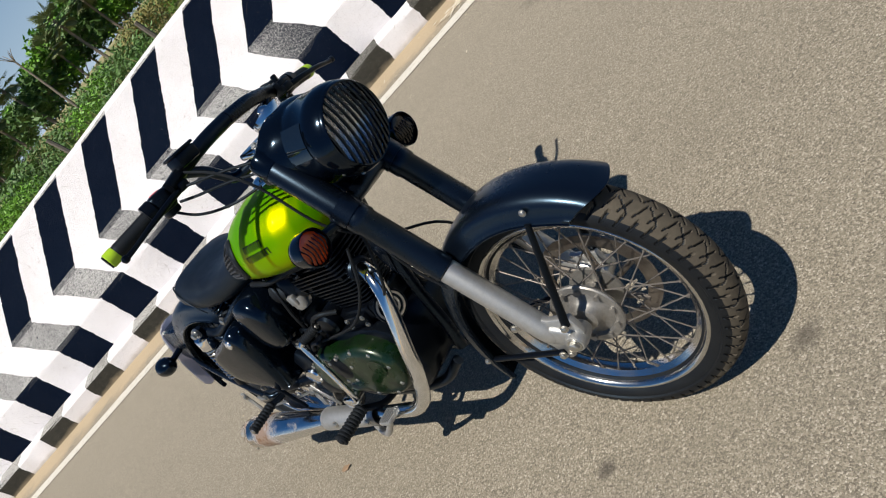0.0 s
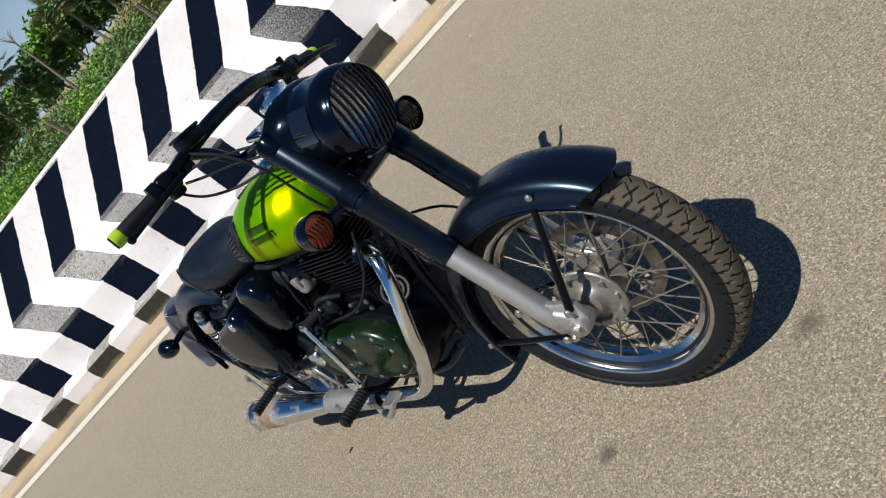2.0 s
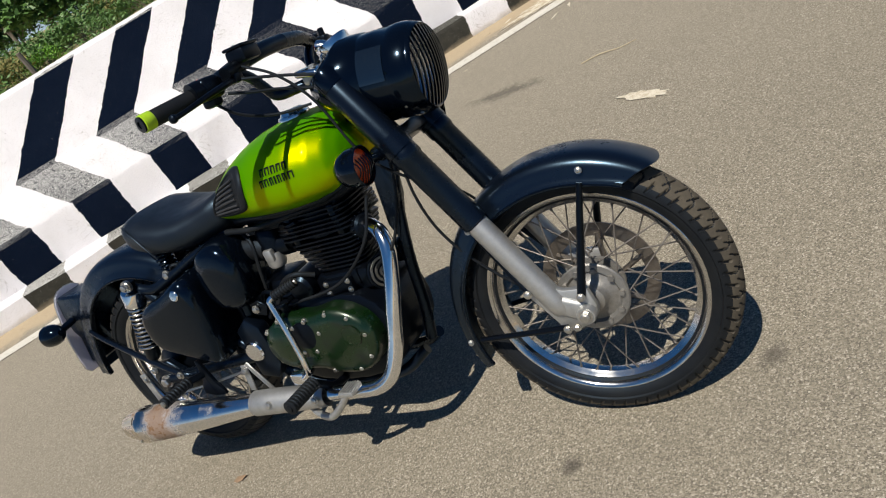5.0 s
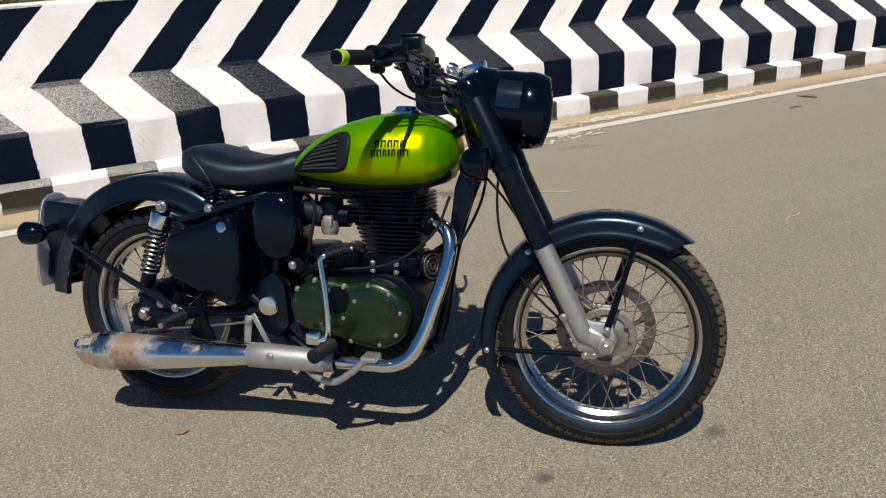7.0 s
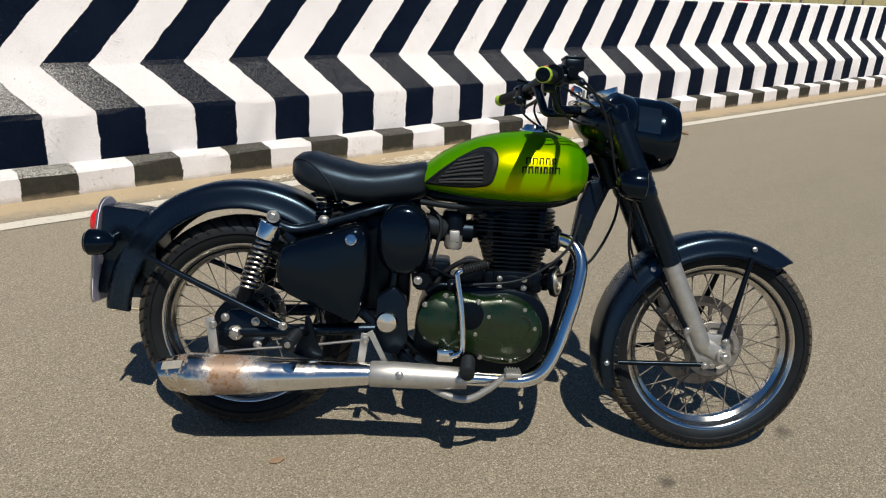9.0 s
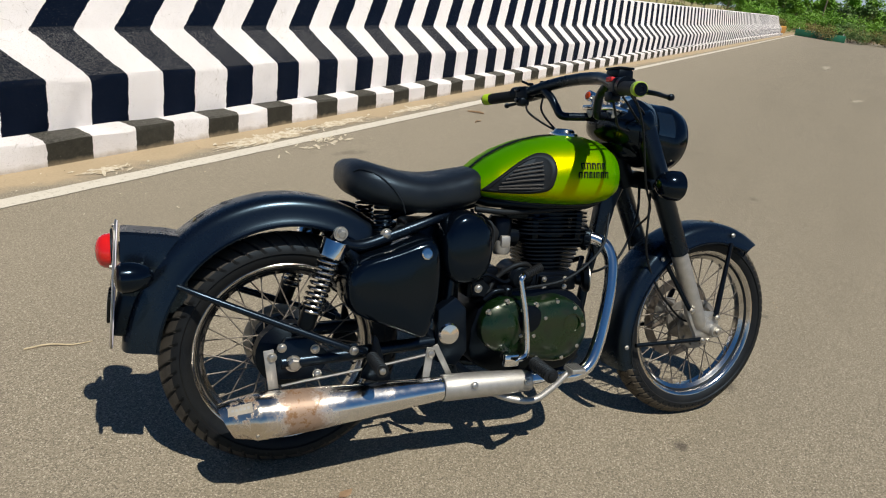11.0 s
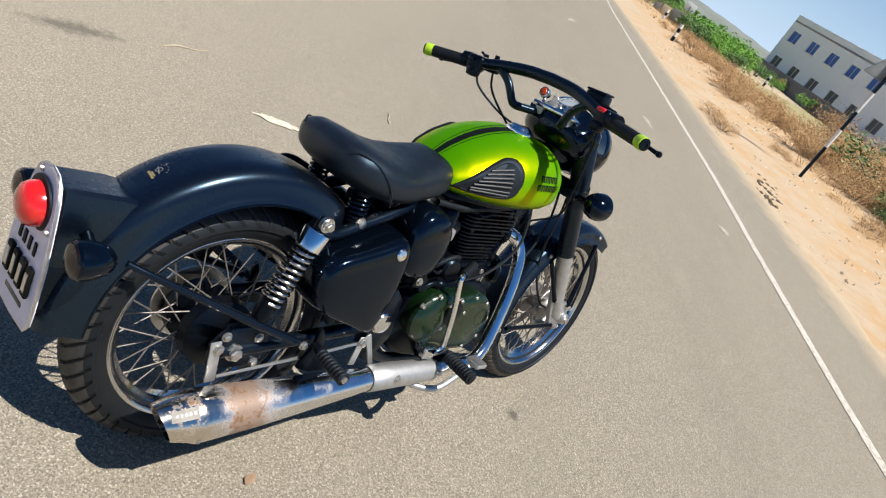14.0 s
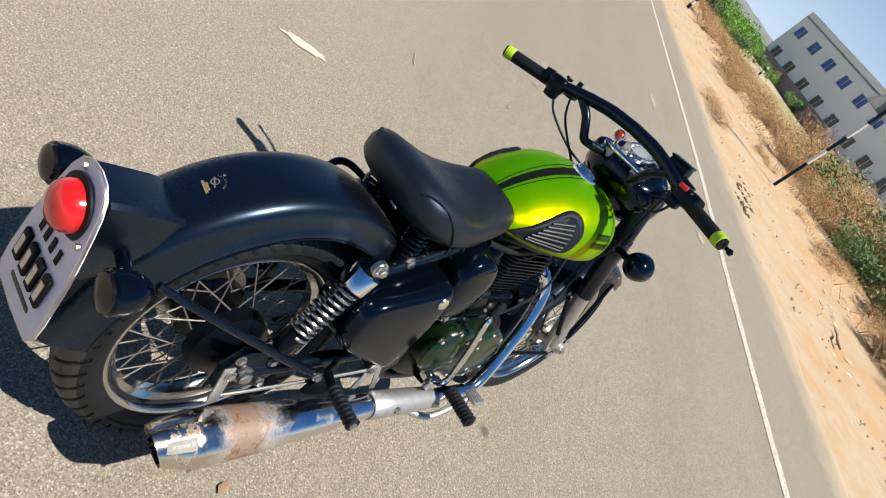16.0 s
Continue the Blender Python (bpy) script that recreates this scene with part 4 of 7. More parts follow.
fence.matrix_world = pose(*polar((-0.54, -1.68), 43.3, 61), -0.03, 0, 0, 120)
part("sheet", block((0, 0, 0.24), (3.4, 0.06, 0.5), 0.01), mat("green_sheet_paint", (0.02, 0.20, 0.12), (0.015, 0.14, 0.08), 2, 0.6), fence)
for k in range(4):
    part("post_shaft", tube([(-1.5 + k, -0.06, -0.1), (-1.5 + k, -0.06, 0.62)], 0.035, 8, 1), M["white"], fence)
# a low scrub-covered ridge far off
ridge = []
for k in range(61):
    az = radians(20 + 20 * k / 60)
    h = 7.5 * math.sin(math.pi * k / 60) ** 0.7 * (1 + 0.16 * noise.noise((k * 0.23, 1.0, 0.0)) + 0.08 * noise.noise((k * 0.9, 4.0, 0.0)))
    ridge.append([(d * math.cos(az), d * math.sin(az), z) for d, z in ((470, -1), (490, h * 0.55), (510, h), (560, h * 0.6), (600, -1))])
setting("hill", skin(ridge, caps=False), mat("hazy_hillside", (0.17, 0.185, 0.165), (0.12, 0.135, 0.115), 0.05, 0.95), "grey-brown scrub-covered hill in the haze", "hill", Matrix())
# glowing ring added all round to whiten the low sky as haze, fading upwards
haze = Nodes("painted_haze_glow")
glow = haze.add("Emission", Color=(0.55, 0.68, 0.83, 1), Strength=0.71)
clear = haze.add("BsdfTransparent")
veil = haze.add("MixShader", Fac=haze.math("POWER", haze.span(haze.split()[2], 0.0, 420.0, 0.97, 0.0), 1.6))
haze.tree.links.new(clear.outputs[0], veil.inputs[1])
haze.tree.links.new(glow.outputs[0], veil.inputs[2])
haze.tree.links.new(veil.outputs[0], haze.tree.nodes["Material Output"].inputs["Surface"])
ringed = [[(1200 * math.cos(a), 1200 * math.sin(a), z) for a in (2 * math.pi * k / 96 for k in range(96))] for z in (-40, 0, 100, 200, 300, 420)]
setting("backdrop", skin(ringed, caps=False), haze.mat, "glowing ring painted as pale haze over the horizon", "backdrop", Matrix())

# ---- litter: sticks, straws and stones ----
for x, y, length, turn, rad, name in ((2.66, 4.97, 0.16, 150, 0.010, "stick"), (2.52, 4.55, 0.14, 40, 0.006, "stick"), (-0.62, 0.62, 0.20, 5, 0.003, "straw"), (0.93, 2.2, 0.28, 12, 0.003, "straw"), (2.15, 1.95, 0.16, 55, 0.003, "straw"),
                                      (6.9, -1.75, 0.9, 70, 0.018, "stick"), (9.6, 0.15, 0.7, 20, 0.015, "stick"), (7.4, -2.6, 0.5, 100, 0.012, "stick")):
    st = part(name, tube([(-length / 2, 0, rad), (-length * 0.15, length * 0.08, rad * 1.6), (length * 0.2, length * 0.02, rad), (length / 2, length * 0.09, rad)], [rad, rad * 1.1, rad * 0.9, rad * 0.5], 6, 3), M["twig"] if name == "stick" else M["dry_straw"], None, "", pose(x, y, 0.001, 0, 0, turn))
    tagged(st, "thin pale straw lying on the road" if name == "straw" else "dry broken stick lying on the ground", name, "litter on the road")
leaf_geo = ([(-0.022, 0, 0.004), (-0.008, 0.012, 0.006), (0.012, 0.010, 0.003), (0.026, 0, 0.007), (0.010, -0.012, 0.004), (-0.010, -0.010, 0.003)], [(0, 1, 2, 3), (0, 3, 4, 5)])
for x, y, turn in ((0.135, -0.245, 30), (3.1, 1.9, 80)):
    tagged(part("dry_leaf", leaf_geo, M["twig"], None, "", pose(x, y, 0.002, 0, 0, turn)), "small curled orange-brown dry leaf on the road", "leaf", "litter on the road")
for u0, n0 in ((8.6, -4.75), (9.2, -4.95), (9.9, -5.2), (13.5, -5.5)):   # low clods of dark dirt at the road's edge
    geos = []
    for k in range(16):
        p = Vector((r.gauss(0, 0.28), r.gauss(0, 0.07), 0.0))
        q = r.uniform(0.012, 0.04)
        geos.append(moved(lathe([(q * 0.4, -0.01), (q, 0.0), (q * 0.85, q * 0.45), (q * 0.3, q * 0.7)], (0, 0, 0), (r.uniform(-0.3, 0.3), r.uniform(-0.3, 0.3), 1), 7), Matrix.Translation(p)))
    p = ROTZ @ Vector((u0, n0, lie(u0, n0)))
    tagged(part("dirt_clods", join(*geos), M["clod"], None, "", pose(p.x, p.y, p.z, 0, 0, 42)), "low line of dark dirt clods beside the road", "dirt", "dirt on the verge")
v, f = [], []
litter_v, litter_f = [], []
for k in range(900):                                     # pale scraps and broken stalks before the brush
    u, n_ = r.uniform(4, 30), -7.6 + r.gauss(0, 0.75)
    p = ROTZ @ Vector((u, n_, lie(u, n_) + 0.012))
    a = r.uniform(0, 6.28)
    d, e = Vector((math.cos(a), math.sin(a), r.uniform(-0.1, 0.3))) * r.uniform(0.02, 0.09), Vector((-math.sin(a), math.cos(a), r.uniform(0.1, 0.6))) * r.uniform(0.008, 0.035)
    k0 = len(litter_v)
    litter_v += [tuple(p - d), tuple(p + d * 0.3 + e), tuple(p + d), tuple(p - d * 0.2 - e * 0.4)]
    litter_f += [(k0, k0 + 1, k0 + 2), (k0, k0 + 2, k0 + 3)]
tagged(part("plant_litter", (litter_v, litter_f), M["scrap"], None, "pale scraps and broken dry stalks strewn on the verge"), category="litter", kind="stuff")
for k in range(1500):
    if k < 700:
        u, n_, s = r.uniform(-6, 12), r.choice((2.36 + abs(r.gauss(0, 0.07)), r.gauss(0, 2.6))), r.uniform(0.002, 0.008)
        n_ = min(n_, 2.53)
    else:
        u, n_, s = r.uniform(3, 26), -4.4 - abs(r.gauss(0, 2.6)), r.uniform(0.006, 0.03)
    p = ROTZ @ Vector((u, n_, s * 0.3 if k < 700 else lie(u, n_) + s * 0.3))
    k0 = len(v)
    q = [Vector((r.uniform(0.5, 1) * a, r.uniform(0.5, 1) * b, r.uniform(0.4, 0.8) * c)) * s for a, b, c in ((1, 0, 0), (0, 1, 0), (-1, 0, 0), (0, -1, 0), (0, 0, 1), (0, 0, -1))]
    v += [tuple(p + w) for w in q]
    f += [tuple(k0 + i for i in t) for t in ((0, 1, 4), (1, 2, 4), (2, 3, 4), (3, 0, 4), (1, 0, 5), (2, 1, 5), (3, 2, 5), (0, 3, 5))]
tagged(part("gravel", (v, f), M["rock"], None, "loose pale stones and grit on road and verge"), category="gravel", kind="stuff")


# ---- the motorcycle: x forward, y to its left, z up, from the rear tyre's contact; it leans on its side stand ----
bike = tagged(new("motorcycle"), "lime green and black classic motorcycle parked leaning on its side stand", "motorcycle")
bike.matrix_world = pose(-0.003, -0.055, 0, 0, 0, 1.3) @ pose(0, 0, 0, -11.0)
RAKE = Vector((-0.44, 0, 0.898)).normalized()
HEAD = Vector((1.153, 0, 0.578))
STEER = Matrix.Translation(HEAD) @ Matrix.Rotation(radians(3.0), 4, RAKE) @ Matrix.Translation(-HEAD)
REAR, FRONT = Vector((0, 0, 0.3175)), Vector((1.382, 0, 0.3175))
RIGHT = (0, -1, 0)


def on_fork(z, y=0.0, ahead=0.0):
    """A point of the fork's line at a height."""
    return Vector((1.209 + (0.578 - z) * 0.49 + ahead, y, z))


def tyre(radius, width, rim, lugs, skew, reach):
    """A tyre round the y axis, with slanting grooves cut into its tread."""
    half, n = width / 2, lugs * 16
    section = []
    for k in range(65):                                   # over the outside, bead to bead
        a = radians(-128 + 256 * k / 64)
        depth = (radius - rim) * 0.56
        y, r = half * math.sin(a) * (1 if abs(a) < 1.57 else 0.92), radius - depth + depth * math.cos(a) * (1.0 if abs(a) < 1.57 else 0.9)
        section.append((y, max(r, rim - 0.004), abs(a) < radians(reach), a))
    section += [(half * 0.45, rim - 0.008, False, 9), (-half * 0.45, rim - 0.008, False, 9)]
    rings, cuts = [], []
    for i in range(n):
        t = 2 * math.pi * i / n
        ring, cut = [], []
        for y, r, tread, a in section:
            r0 = r
            if tread:
                u, q = i / 16 + (0.5 if a > 0 else 0), abs(a)
                if q > 0.74:                              # open slots over the shoulder
                    deep = 0.0070 if (u + skew * q ** 1.4) % 1 < (0.20 if skew < 0 else 0.24) else 0
                elif skew < 0:
                    deep = 0.0045 if (u + skew * q ** 1.4) % 1 < 0.20 and q > 0.12 else 0
                else:                                     # fine slanting cuts that cross on the crown
                    deep = 0.0040 if q > 0.06 and ((u + 1.0 * q) % 1 < 0.12 or (u - 1.25 * q) % 2 < 0.12) else 0
                if deep:
                    r -= deep
                    y *= 0.985
            ring.append((r * math.sin(t), y, r * math.cos(t)))
            cut.append(r < r0)
        rings.append(ring)
        cuts.append(cut)
    k = len(section)
    dusty = [16 <= j < 48 and sum((cuts[i][j], cuts[i][(j + 1) % k], cuts[(i + 1) % n][j], cuts[(i + 1) % n][(j + 1) % k])) < (2 if abs(section[j][3]) < 0.74 else 3) for i in range(n) for j in range(k)]
    return skin(rings, loop=True), dusty


def hoop(profile, n=96):
    """A closed section of (radius, y), turned about the y axis."""
    return skin([[(r * math.sin(t), y, r * math.cos(t)) for r, y in profile] for t in (2 * math.pi * i / n for i in range(n))], loop=True)


def wheel(name, centre, radius, width, rim, half, lugs, m, hub_r, label):
    """Rim with tyre, hub and laced spokes."""
    lip = [(rim + 0.011, half - 0.004), (rim + 0.014, half - 0.001), (rim + 0.014, half + 0.002), (rim + 0.011, half + 0.004), (rim + 0.007, half + 0.0035), (rim + 0.003, half + 0.001), (rim - 0.001, half - 0.004),
           (rim - 0.003, half - 0.010), (rim - 0.006, half * 0.62), (rim - 0.014, half * 0.46), (rim - 0.020, half * 0.32), (rim - 0.021, 0.0)]
    section = lip + [(r, -y) for r, y in reversed(lip[:-1])] + [(rim + 0.004, -half + 0.006), (rim - 0.012, -half * 0.35), (rim - 0.014, 0.0), (rim - 0.012, half * 0.35), (rim + 0.004, half - 0.006)]
    ob = part(name, hoop(section), M["rim"], bike, label, m @ Matrix.Translation(centre))
    body, dusty = tyre(radius, width, rim, lugs, *((0.45, 78) if lugs > 50 else (-0.75, 78)))
    rubber = part("tyre", body, [M["rubber"], M["tread" if lugs > 50 else "rear_tread"]], ob, "dusty black tyre with slanting tread grooves", sharp=20)
    for p in rubber.data.polygons:                       # dust on the running surface only
        if dusty[p.index]:
            p.material_index = 1
    for side in (-1, 1):
        for way in (-1, 1):
            a = radians(34) * way
            hub = Vector((hub_r * math.sin(a), side * (0.034 if way > 0 else 0.028), hub_r * math.cos(a)))
            tip = Vector((0, side * 0.008, rim - 0.015))
            sp = mesh_of("spoke", join(tube([hub, tip], 0.0019, 6, 1), tube([tip + (hub - tip) * 0.06, tip], 0.0034, 6, 1)), M["spoke"])
            for k in range(10):
                turn = 36 * k + (0 if side > 0 else 18) + (9 if way > 0 else 0)
                part("spoke", sp, None, ob, "", Matrix.Rotation(radians(turn), 4, "Y"))
    return ob


front_wheel = wheel("front_wheel", FRONT, 0.3195, 0.098, 0.2415, 0.034, 66, STEER, 0.078, "chrome front wheel rim laced with wire spokes")
rear_wheel = wheel("rear_wheel", REAR, 0.3195, 0.118, 0.2290, 0.040, 48, Matrix(), 0.072, "chrome rear wheel rim laced with wire spokes")

part("hub", join(lathe([(0.022, -0.062), (0.03, -0.058), (0.034, -0.048), (0.042, -0.040), (0.060, -0.036), (0.066, -0.043), (0.081, -0.042), (0.084, -0.039), (0.083, -0.033), (0.070, -0.030), (0.03, -0.026), (0.028, 0.03), (0.062, 0.034), (0.064, 0.04), (0.03, 0.05), (0.02, 0.06)], (0, 0, 0), (0, 1, 0), 40),
                 *[lathe([(0.007, -0.05), (0.007, -0.042)], (0.068 * math.cos(a), 0, 0.068 * math.sin(a)), (0, 1, 0), 8) for a in (2 * math.pi * k / 10 for k in range(10))]),
     mat("dusty_hub_metal", (0.34, 0.33, 0.31), (0.20, 0.19, 0.175), 40, 0.45, 0.6, metal=0.8, bump=0.1, bscale=300), front_wheel, "dusty cast aluminium hub")
disc = hoop([(0.14, 0.058), (0.14, 0.063), (0.108, 0.063), (0.108, 0.058)], 64)
arms = [tube([(0.05 * math.cos(a), 0.055, 0.05 * math.sin(a)), (0.115 * math.cos(a + 0.3), 0.06, 0.115 * math.sin(a + 0.3))], 0.007, 8, 1) for a in (2 * math.pi * k / 6 for k in range(6))]
part("brake_disc", join(disc, *arms, *[lathe([(0.004, 0.0575), (0.004, 0.0635)], (r * math.cos(a), 0, r * math.sin(a)), (0, 1, 0), 6) for k in range(30) for r, a in [((0.116, 0.124, 0.132)[k % 3], 2 * math.pi * k / 30)]]),
     mat("browned_disc_steel", (0.26, 0.235, 0.21), (0.15, 0.125, 0.10), 40, 0.35, 0.5, metal=0.9), front_wheel, "drilled brake disc with brown surface rust")
part("hub", lathe([(0.03, -0.085), (0.05, -0.08), (0.085, -0.06), (0.088, -0.03), (0.075, -0.026), (0.05, -0.02), (0.05, 0.03), (0.08, 0.036), (0.08, 0.06), (0.03, 0.075)], (0, 0, 0), (0, 1, 0), 40), M["dark"], rear_wheel, "black rear brake drum hub")
part("sprocket", hoop([(0.098, 0.082), (0.098, 0.088), (0.05, 0.088), (0.05, 0.082)], 48), M["steel"], rear_wheel)


# fenders: a crowned section swept round the wheel
def fender(centre, r_top, width, a0, a1, edge, n=56, thick=0.0022, lip=0.007, flat=2.6, cut=9):
    """Angles from straight up, forward positive; edge(a) gives the radius of the lower rim."""
    rings = []
    for i in range(n + 1):
        a = radians(a0 + (a1 - a0) * i / n)
        low, half = edge(math.degrees(a)), width(math.degrees(a))
        back = radians(cut) * max(0.0, 1 - (a1 - math.degrees(a)) / 30)       # the front end is cut back towards its lower corners
        prof = []
        for k in range(-18, 19):
            q = abs(k) / 18
            w = (half * math.sin(min(q * 1.25, 1.0) * math.pi / 2) ** 0.9 + lip * max(0.0, q / 0.28 - 2.571) ** 2) * (1 if k > 0 else -1)
            prof.append((w, r_top - (r_top - low) * (q ** flat), q ** 1.5))
        edge_w = half + lip
        outer = [(-edge_w, low - 0.004, 1), (-edge_w, low + 0.004, 1), *prof[1:-1], (edge_w, low + 0.004, 1), (edge_w, low - 0.004, 1)]
        inner = [(w * (1 - thick / half), r - thick, q) for w, r, q in reversed(outer[1:-1])]
        loop = outer + [(half - 0.002, low - 0.004, 1), *inner, (-half + 0.002, low - 0.004, 1)]
        rings.append([(centre.x + r * math.sin(a - back * q), w, centre.z + r * math.cos(a - back * q)) for w, r, q in loop])
    return skin(rings)


def rear_edge(a):
    return float(np.interp(a, [-108, -88, -75, -58, -42, -15, 0, 40, 80], [0.322, 0.322, 0.321, 0.321, 0.325, 0.330, 0.332, 0.331, 0.330]))


def rear_half(a):
    """The rear mudguard narrows towards its tail."""
    return float(np.interp(a, [-88, -60, -25], [0.074, 0.076, 0.084]))


CROWN = REAR + Vector((0, 0, 0.019))
part("rear_fender", fender(CROWN, 0.403, rear_half, -88, 62, rear_edge, flat=2.9, lip=0.012), M["guard"], bike, "deep rounded black rear mudguard")


def bead(centre, width, a0, a1, edge, side, r=0.0032):
    """The rolled edge of a mudguard."""
    return tube([(centre.x + edge(a) * math.sin(radians(a)), width(a) * side, centre.z + edge(a) * math.cos(radians(a))) for a in np.linspace(a0, a1, 30).tolist()], r, 8, 2)


for side in (-1, 1):
    part("fender_bead", bead(CROWN, lambda a: rear_half(a) + 0.0118, -87, 52, rear_edge, side), M["gloss"], bike)


def front_edge(a):
    return float(np.interp(a, [-110, -90, -60, -20, 20, 48], [0.312, 0.306, 0.296, 0.288, 0.286, 0.300]))


for side in (-1, 1):
    part("fender_bead", bead(FRONT, lambda a: 0.0765, -111, 30.5, front_edge, side, 0.0028), M["gloss"], bike, "", STEER)
part("front_fender", fender(FRONT, 0.348, lambda a: 0.070, -112, 40, front_edge), M["guard"], bike, "rounded black front mudguard", STEER)
for side in (-1, 1):
    y = 0.084 * side
    for a, foot in ((14, (1.384, 0.362)), (-42, (1.270, 0.392)), (-98, (1.330, 0.290))):
        top = (FRONT.x + 0.292 * math.sin(radians(a)), y * 0.93, FRONT.z + 0.292 * math.cos(radians(a)))
        part("fender_stay", tube([top, (*foot[:1], side * 0.112, foot[1])], [0.0068, 0.0100] if a == 14 else 0.0074, 10, 2), M["dark"], bike, "", STEER)
        part("bolt", bolt((foot[0], side * 0.121, foot[1]), (0, side, 0), 0.0075, 0.008), M["steel"], bike, "", STEER)
        crown = 0.318 if a > -90 else 0.325
        part("bolt", bolt((FRONT.x + crown * math.sin(radians(a)), side * 0.0755, FRONT.z + crown * math.cos(radians(a))), (0, side, 0.15), 0.0058, 0.006), M["steel"], bike, "", STEER)

# ---- fork, yokes, headlamp ----
for side in (-1, 1):
    y = 0.1 * side
    part("fork_shroud", lathe([(0.024, 0), (0.031, 0.004), (0.031, 0.20), (0.034, 0.205), (0.034, 0.225), (0.033, 0.23), (0.033, 0.43), (0.026, 0.448)], on_fork(0.575, y), RAKE, 28), M["satin"], bike, "black fork cover tube", STEER)
    low = on_fork(0.36, y)
    leg = part("fork_leg", join(lathe([(0.020, -0.035), (0.026, -0.02), (0.027, 0.0), (0.0265, 0.24)], low, RAKE, 28),
                                block(on_fork(0.335, y * 0.98, 0.022), (0.062, 0.040, 0.05), 0.012, 3, Matrix.Rotation(radians(26), 4, "Y")),
                                lathe([(0.02, -0.028), (0.023, -0.02), (0.023, 0.02), (0.02, 0.028)], (FRONT.x, y, FRONT.z), (0, 1, 0), 20),
                                prism([(1.256, 0.408), (1.285, 0.412), (1.345, 0.380), (1.398, 0.376), (1.408, 0.330), (1.392, 0.292), (1.345, 0.275), (1.318, 0.280), (1.308, 0.305), (1.268, 0.372)], y - 0.009, y + 0.009, 0.004, 2)), M["alu"], bike, "silver-grey cast fork leg", STEER)
    part("axle_nut", bolt((FRONT.x, y + 0.026 * side, FRONT.z), (0, side, 0), 0.012, 0.014), M["steel"], bike, "", STEER)
    part("bolt", bolt((1.352, y + 0.018 * side, 0.29), (0, side, 0), 0.007, 0.009), M["steel"], bike, "", STEER)

part("lower_yoke", join(block(on_fork(0.80, 0, -0.02), (0.06, 0.24, 0.035), 0.01, 2, Matrix.Rotation(radians(-26), 4, "Y")), lathe([(0.036, -0.02), (0.036, 0.02)], on_fork(0.80, -0.1), RAKE, 24), lathe([(0.036, -0.02), (0.036, 0.02)], on_fork(0.80, 0.1), RAKE, 24)), M["satin"], bike, "", STEER)
part("steering_head", tube([(1.055, 0, 0.78), (0.975, 0, 0.945)], 0.03, 20, 1), M["dark"], bike)
AX = Vector((0.995, 0, -0.10)).normalized()
H0 = Vector((0.960, 0, 0.948))
head = part("headlamp", lathe([(0.02, 0.0), (0.06, 0.008), (0.084, 0.04), (0.094, 0.072), (0.0995, 0.105), (0.1015, 0.145), (0.1015, 0.184), (0.1030, 0.187), (0.1030, 0.204), (0.1010, 0.219), (0.0970, 0.232), (0.0930, 0.239), (0.0900, 0.238), (0.0905, 0.218)], H0, AX, 48, caps=False),
            M["gloss"], bike, "black headlamp shell with a barred stone guard", STEER)
part("reflector", lathe([(0.092, 0.226), (0.088, 0.222), (0.07, 0.211), (0.04, 0.199), (0.02, 0.194), (0.0, 0.193)], H0, AX, 40, caps=False), M["clear"], head, "silvery reflector behind the guard")
glass = Nodes("lamp_glass")
glass.set(Base_Color=(0.95, 0.96, 0.97, 1), Roughness=0.03, Transmission_Weight=1.0, IOR=1.3)
lens = part("lens", join(lathe([(0.0, 0.236), (0.03, 0.235), (0.06, 0.231), (0.092, 0.222)], H0, AX, 40, caps=False), lathe([(0.092, 0.219), (0.06, 0.228), (0.03, 0.232), (0.0, 0.233)], H0, AX, 40, caps=False)), glass.mat, head, "clear domed glass")
lens.visible_shadow = False
up = AX.cross(Vector((0, 1, 0))).normalized()
up = up if up.z > 0 else -up
part("guard_rim", lathe([(0.0955, 0.232), (0.0945, 0.2405), (0.0905, 0.2455), (0.0875, 0.244), (0.0885, 0.235)], H0, AX, 48, caps=False), M["gloss"], head, "domed black guard rim")
for k in range(12):                                      # flat bars, flush in one dome
    y = -0.083 + 0.0151 * k
    hh = math.sqrt(0.0900 ** 2 - y * y)
    rings = []
    for q in (-1, -0.8, -0.55, -0.28, 0, 0.28, 0.55, 0.8, 1):
        d2 = (y * y + (hh * q) ** 2) / 0.0900 ** 2
        mid = H0 + AX * (0.242 + 0.017 * (1 - d2)) + Vector((0, y, 0)) + up * hh * q
        rings.append([mid + Vector((0, 0.0028, 0)) + AX * 0.0018, mid + Vector((0, -0.0028, 0)) + AX * 0.0018, mid + Vector((0, -0.0030, 0)) - AX * 0.0022, mid + Vector((0, 0.0030, 0)) - AX * 0.0022])
    part("guard_bar", skin(rings), M["gloss"], head, "")
film = Nodes("glossy_dark_film")
film.set(Base_Color=(0.004, 0.006, 0.008, 1), Roughness=film.span(film.noise(12), 0.3, 0.7, 0.03, 0.08), IOR=2.0)
patch = [H0 + AX * d + 0.1024 * (Vector((0, -1, 0)) * math.cos(radians(e)) + up * math.sin(radians(e))) for d in (0.118, 0.138, 0.160, 0.182) for e in range(2, 47, 4)]
part("headlamp_badge", (patch, [(i * 12 + j, i * 12 + j + 1, (i + 1) * 12 + j + 1, (i + 1) * 12 + j) for i in range(3) for j in range(11)]), film.mat, head, "glossy dark rectangular badge")
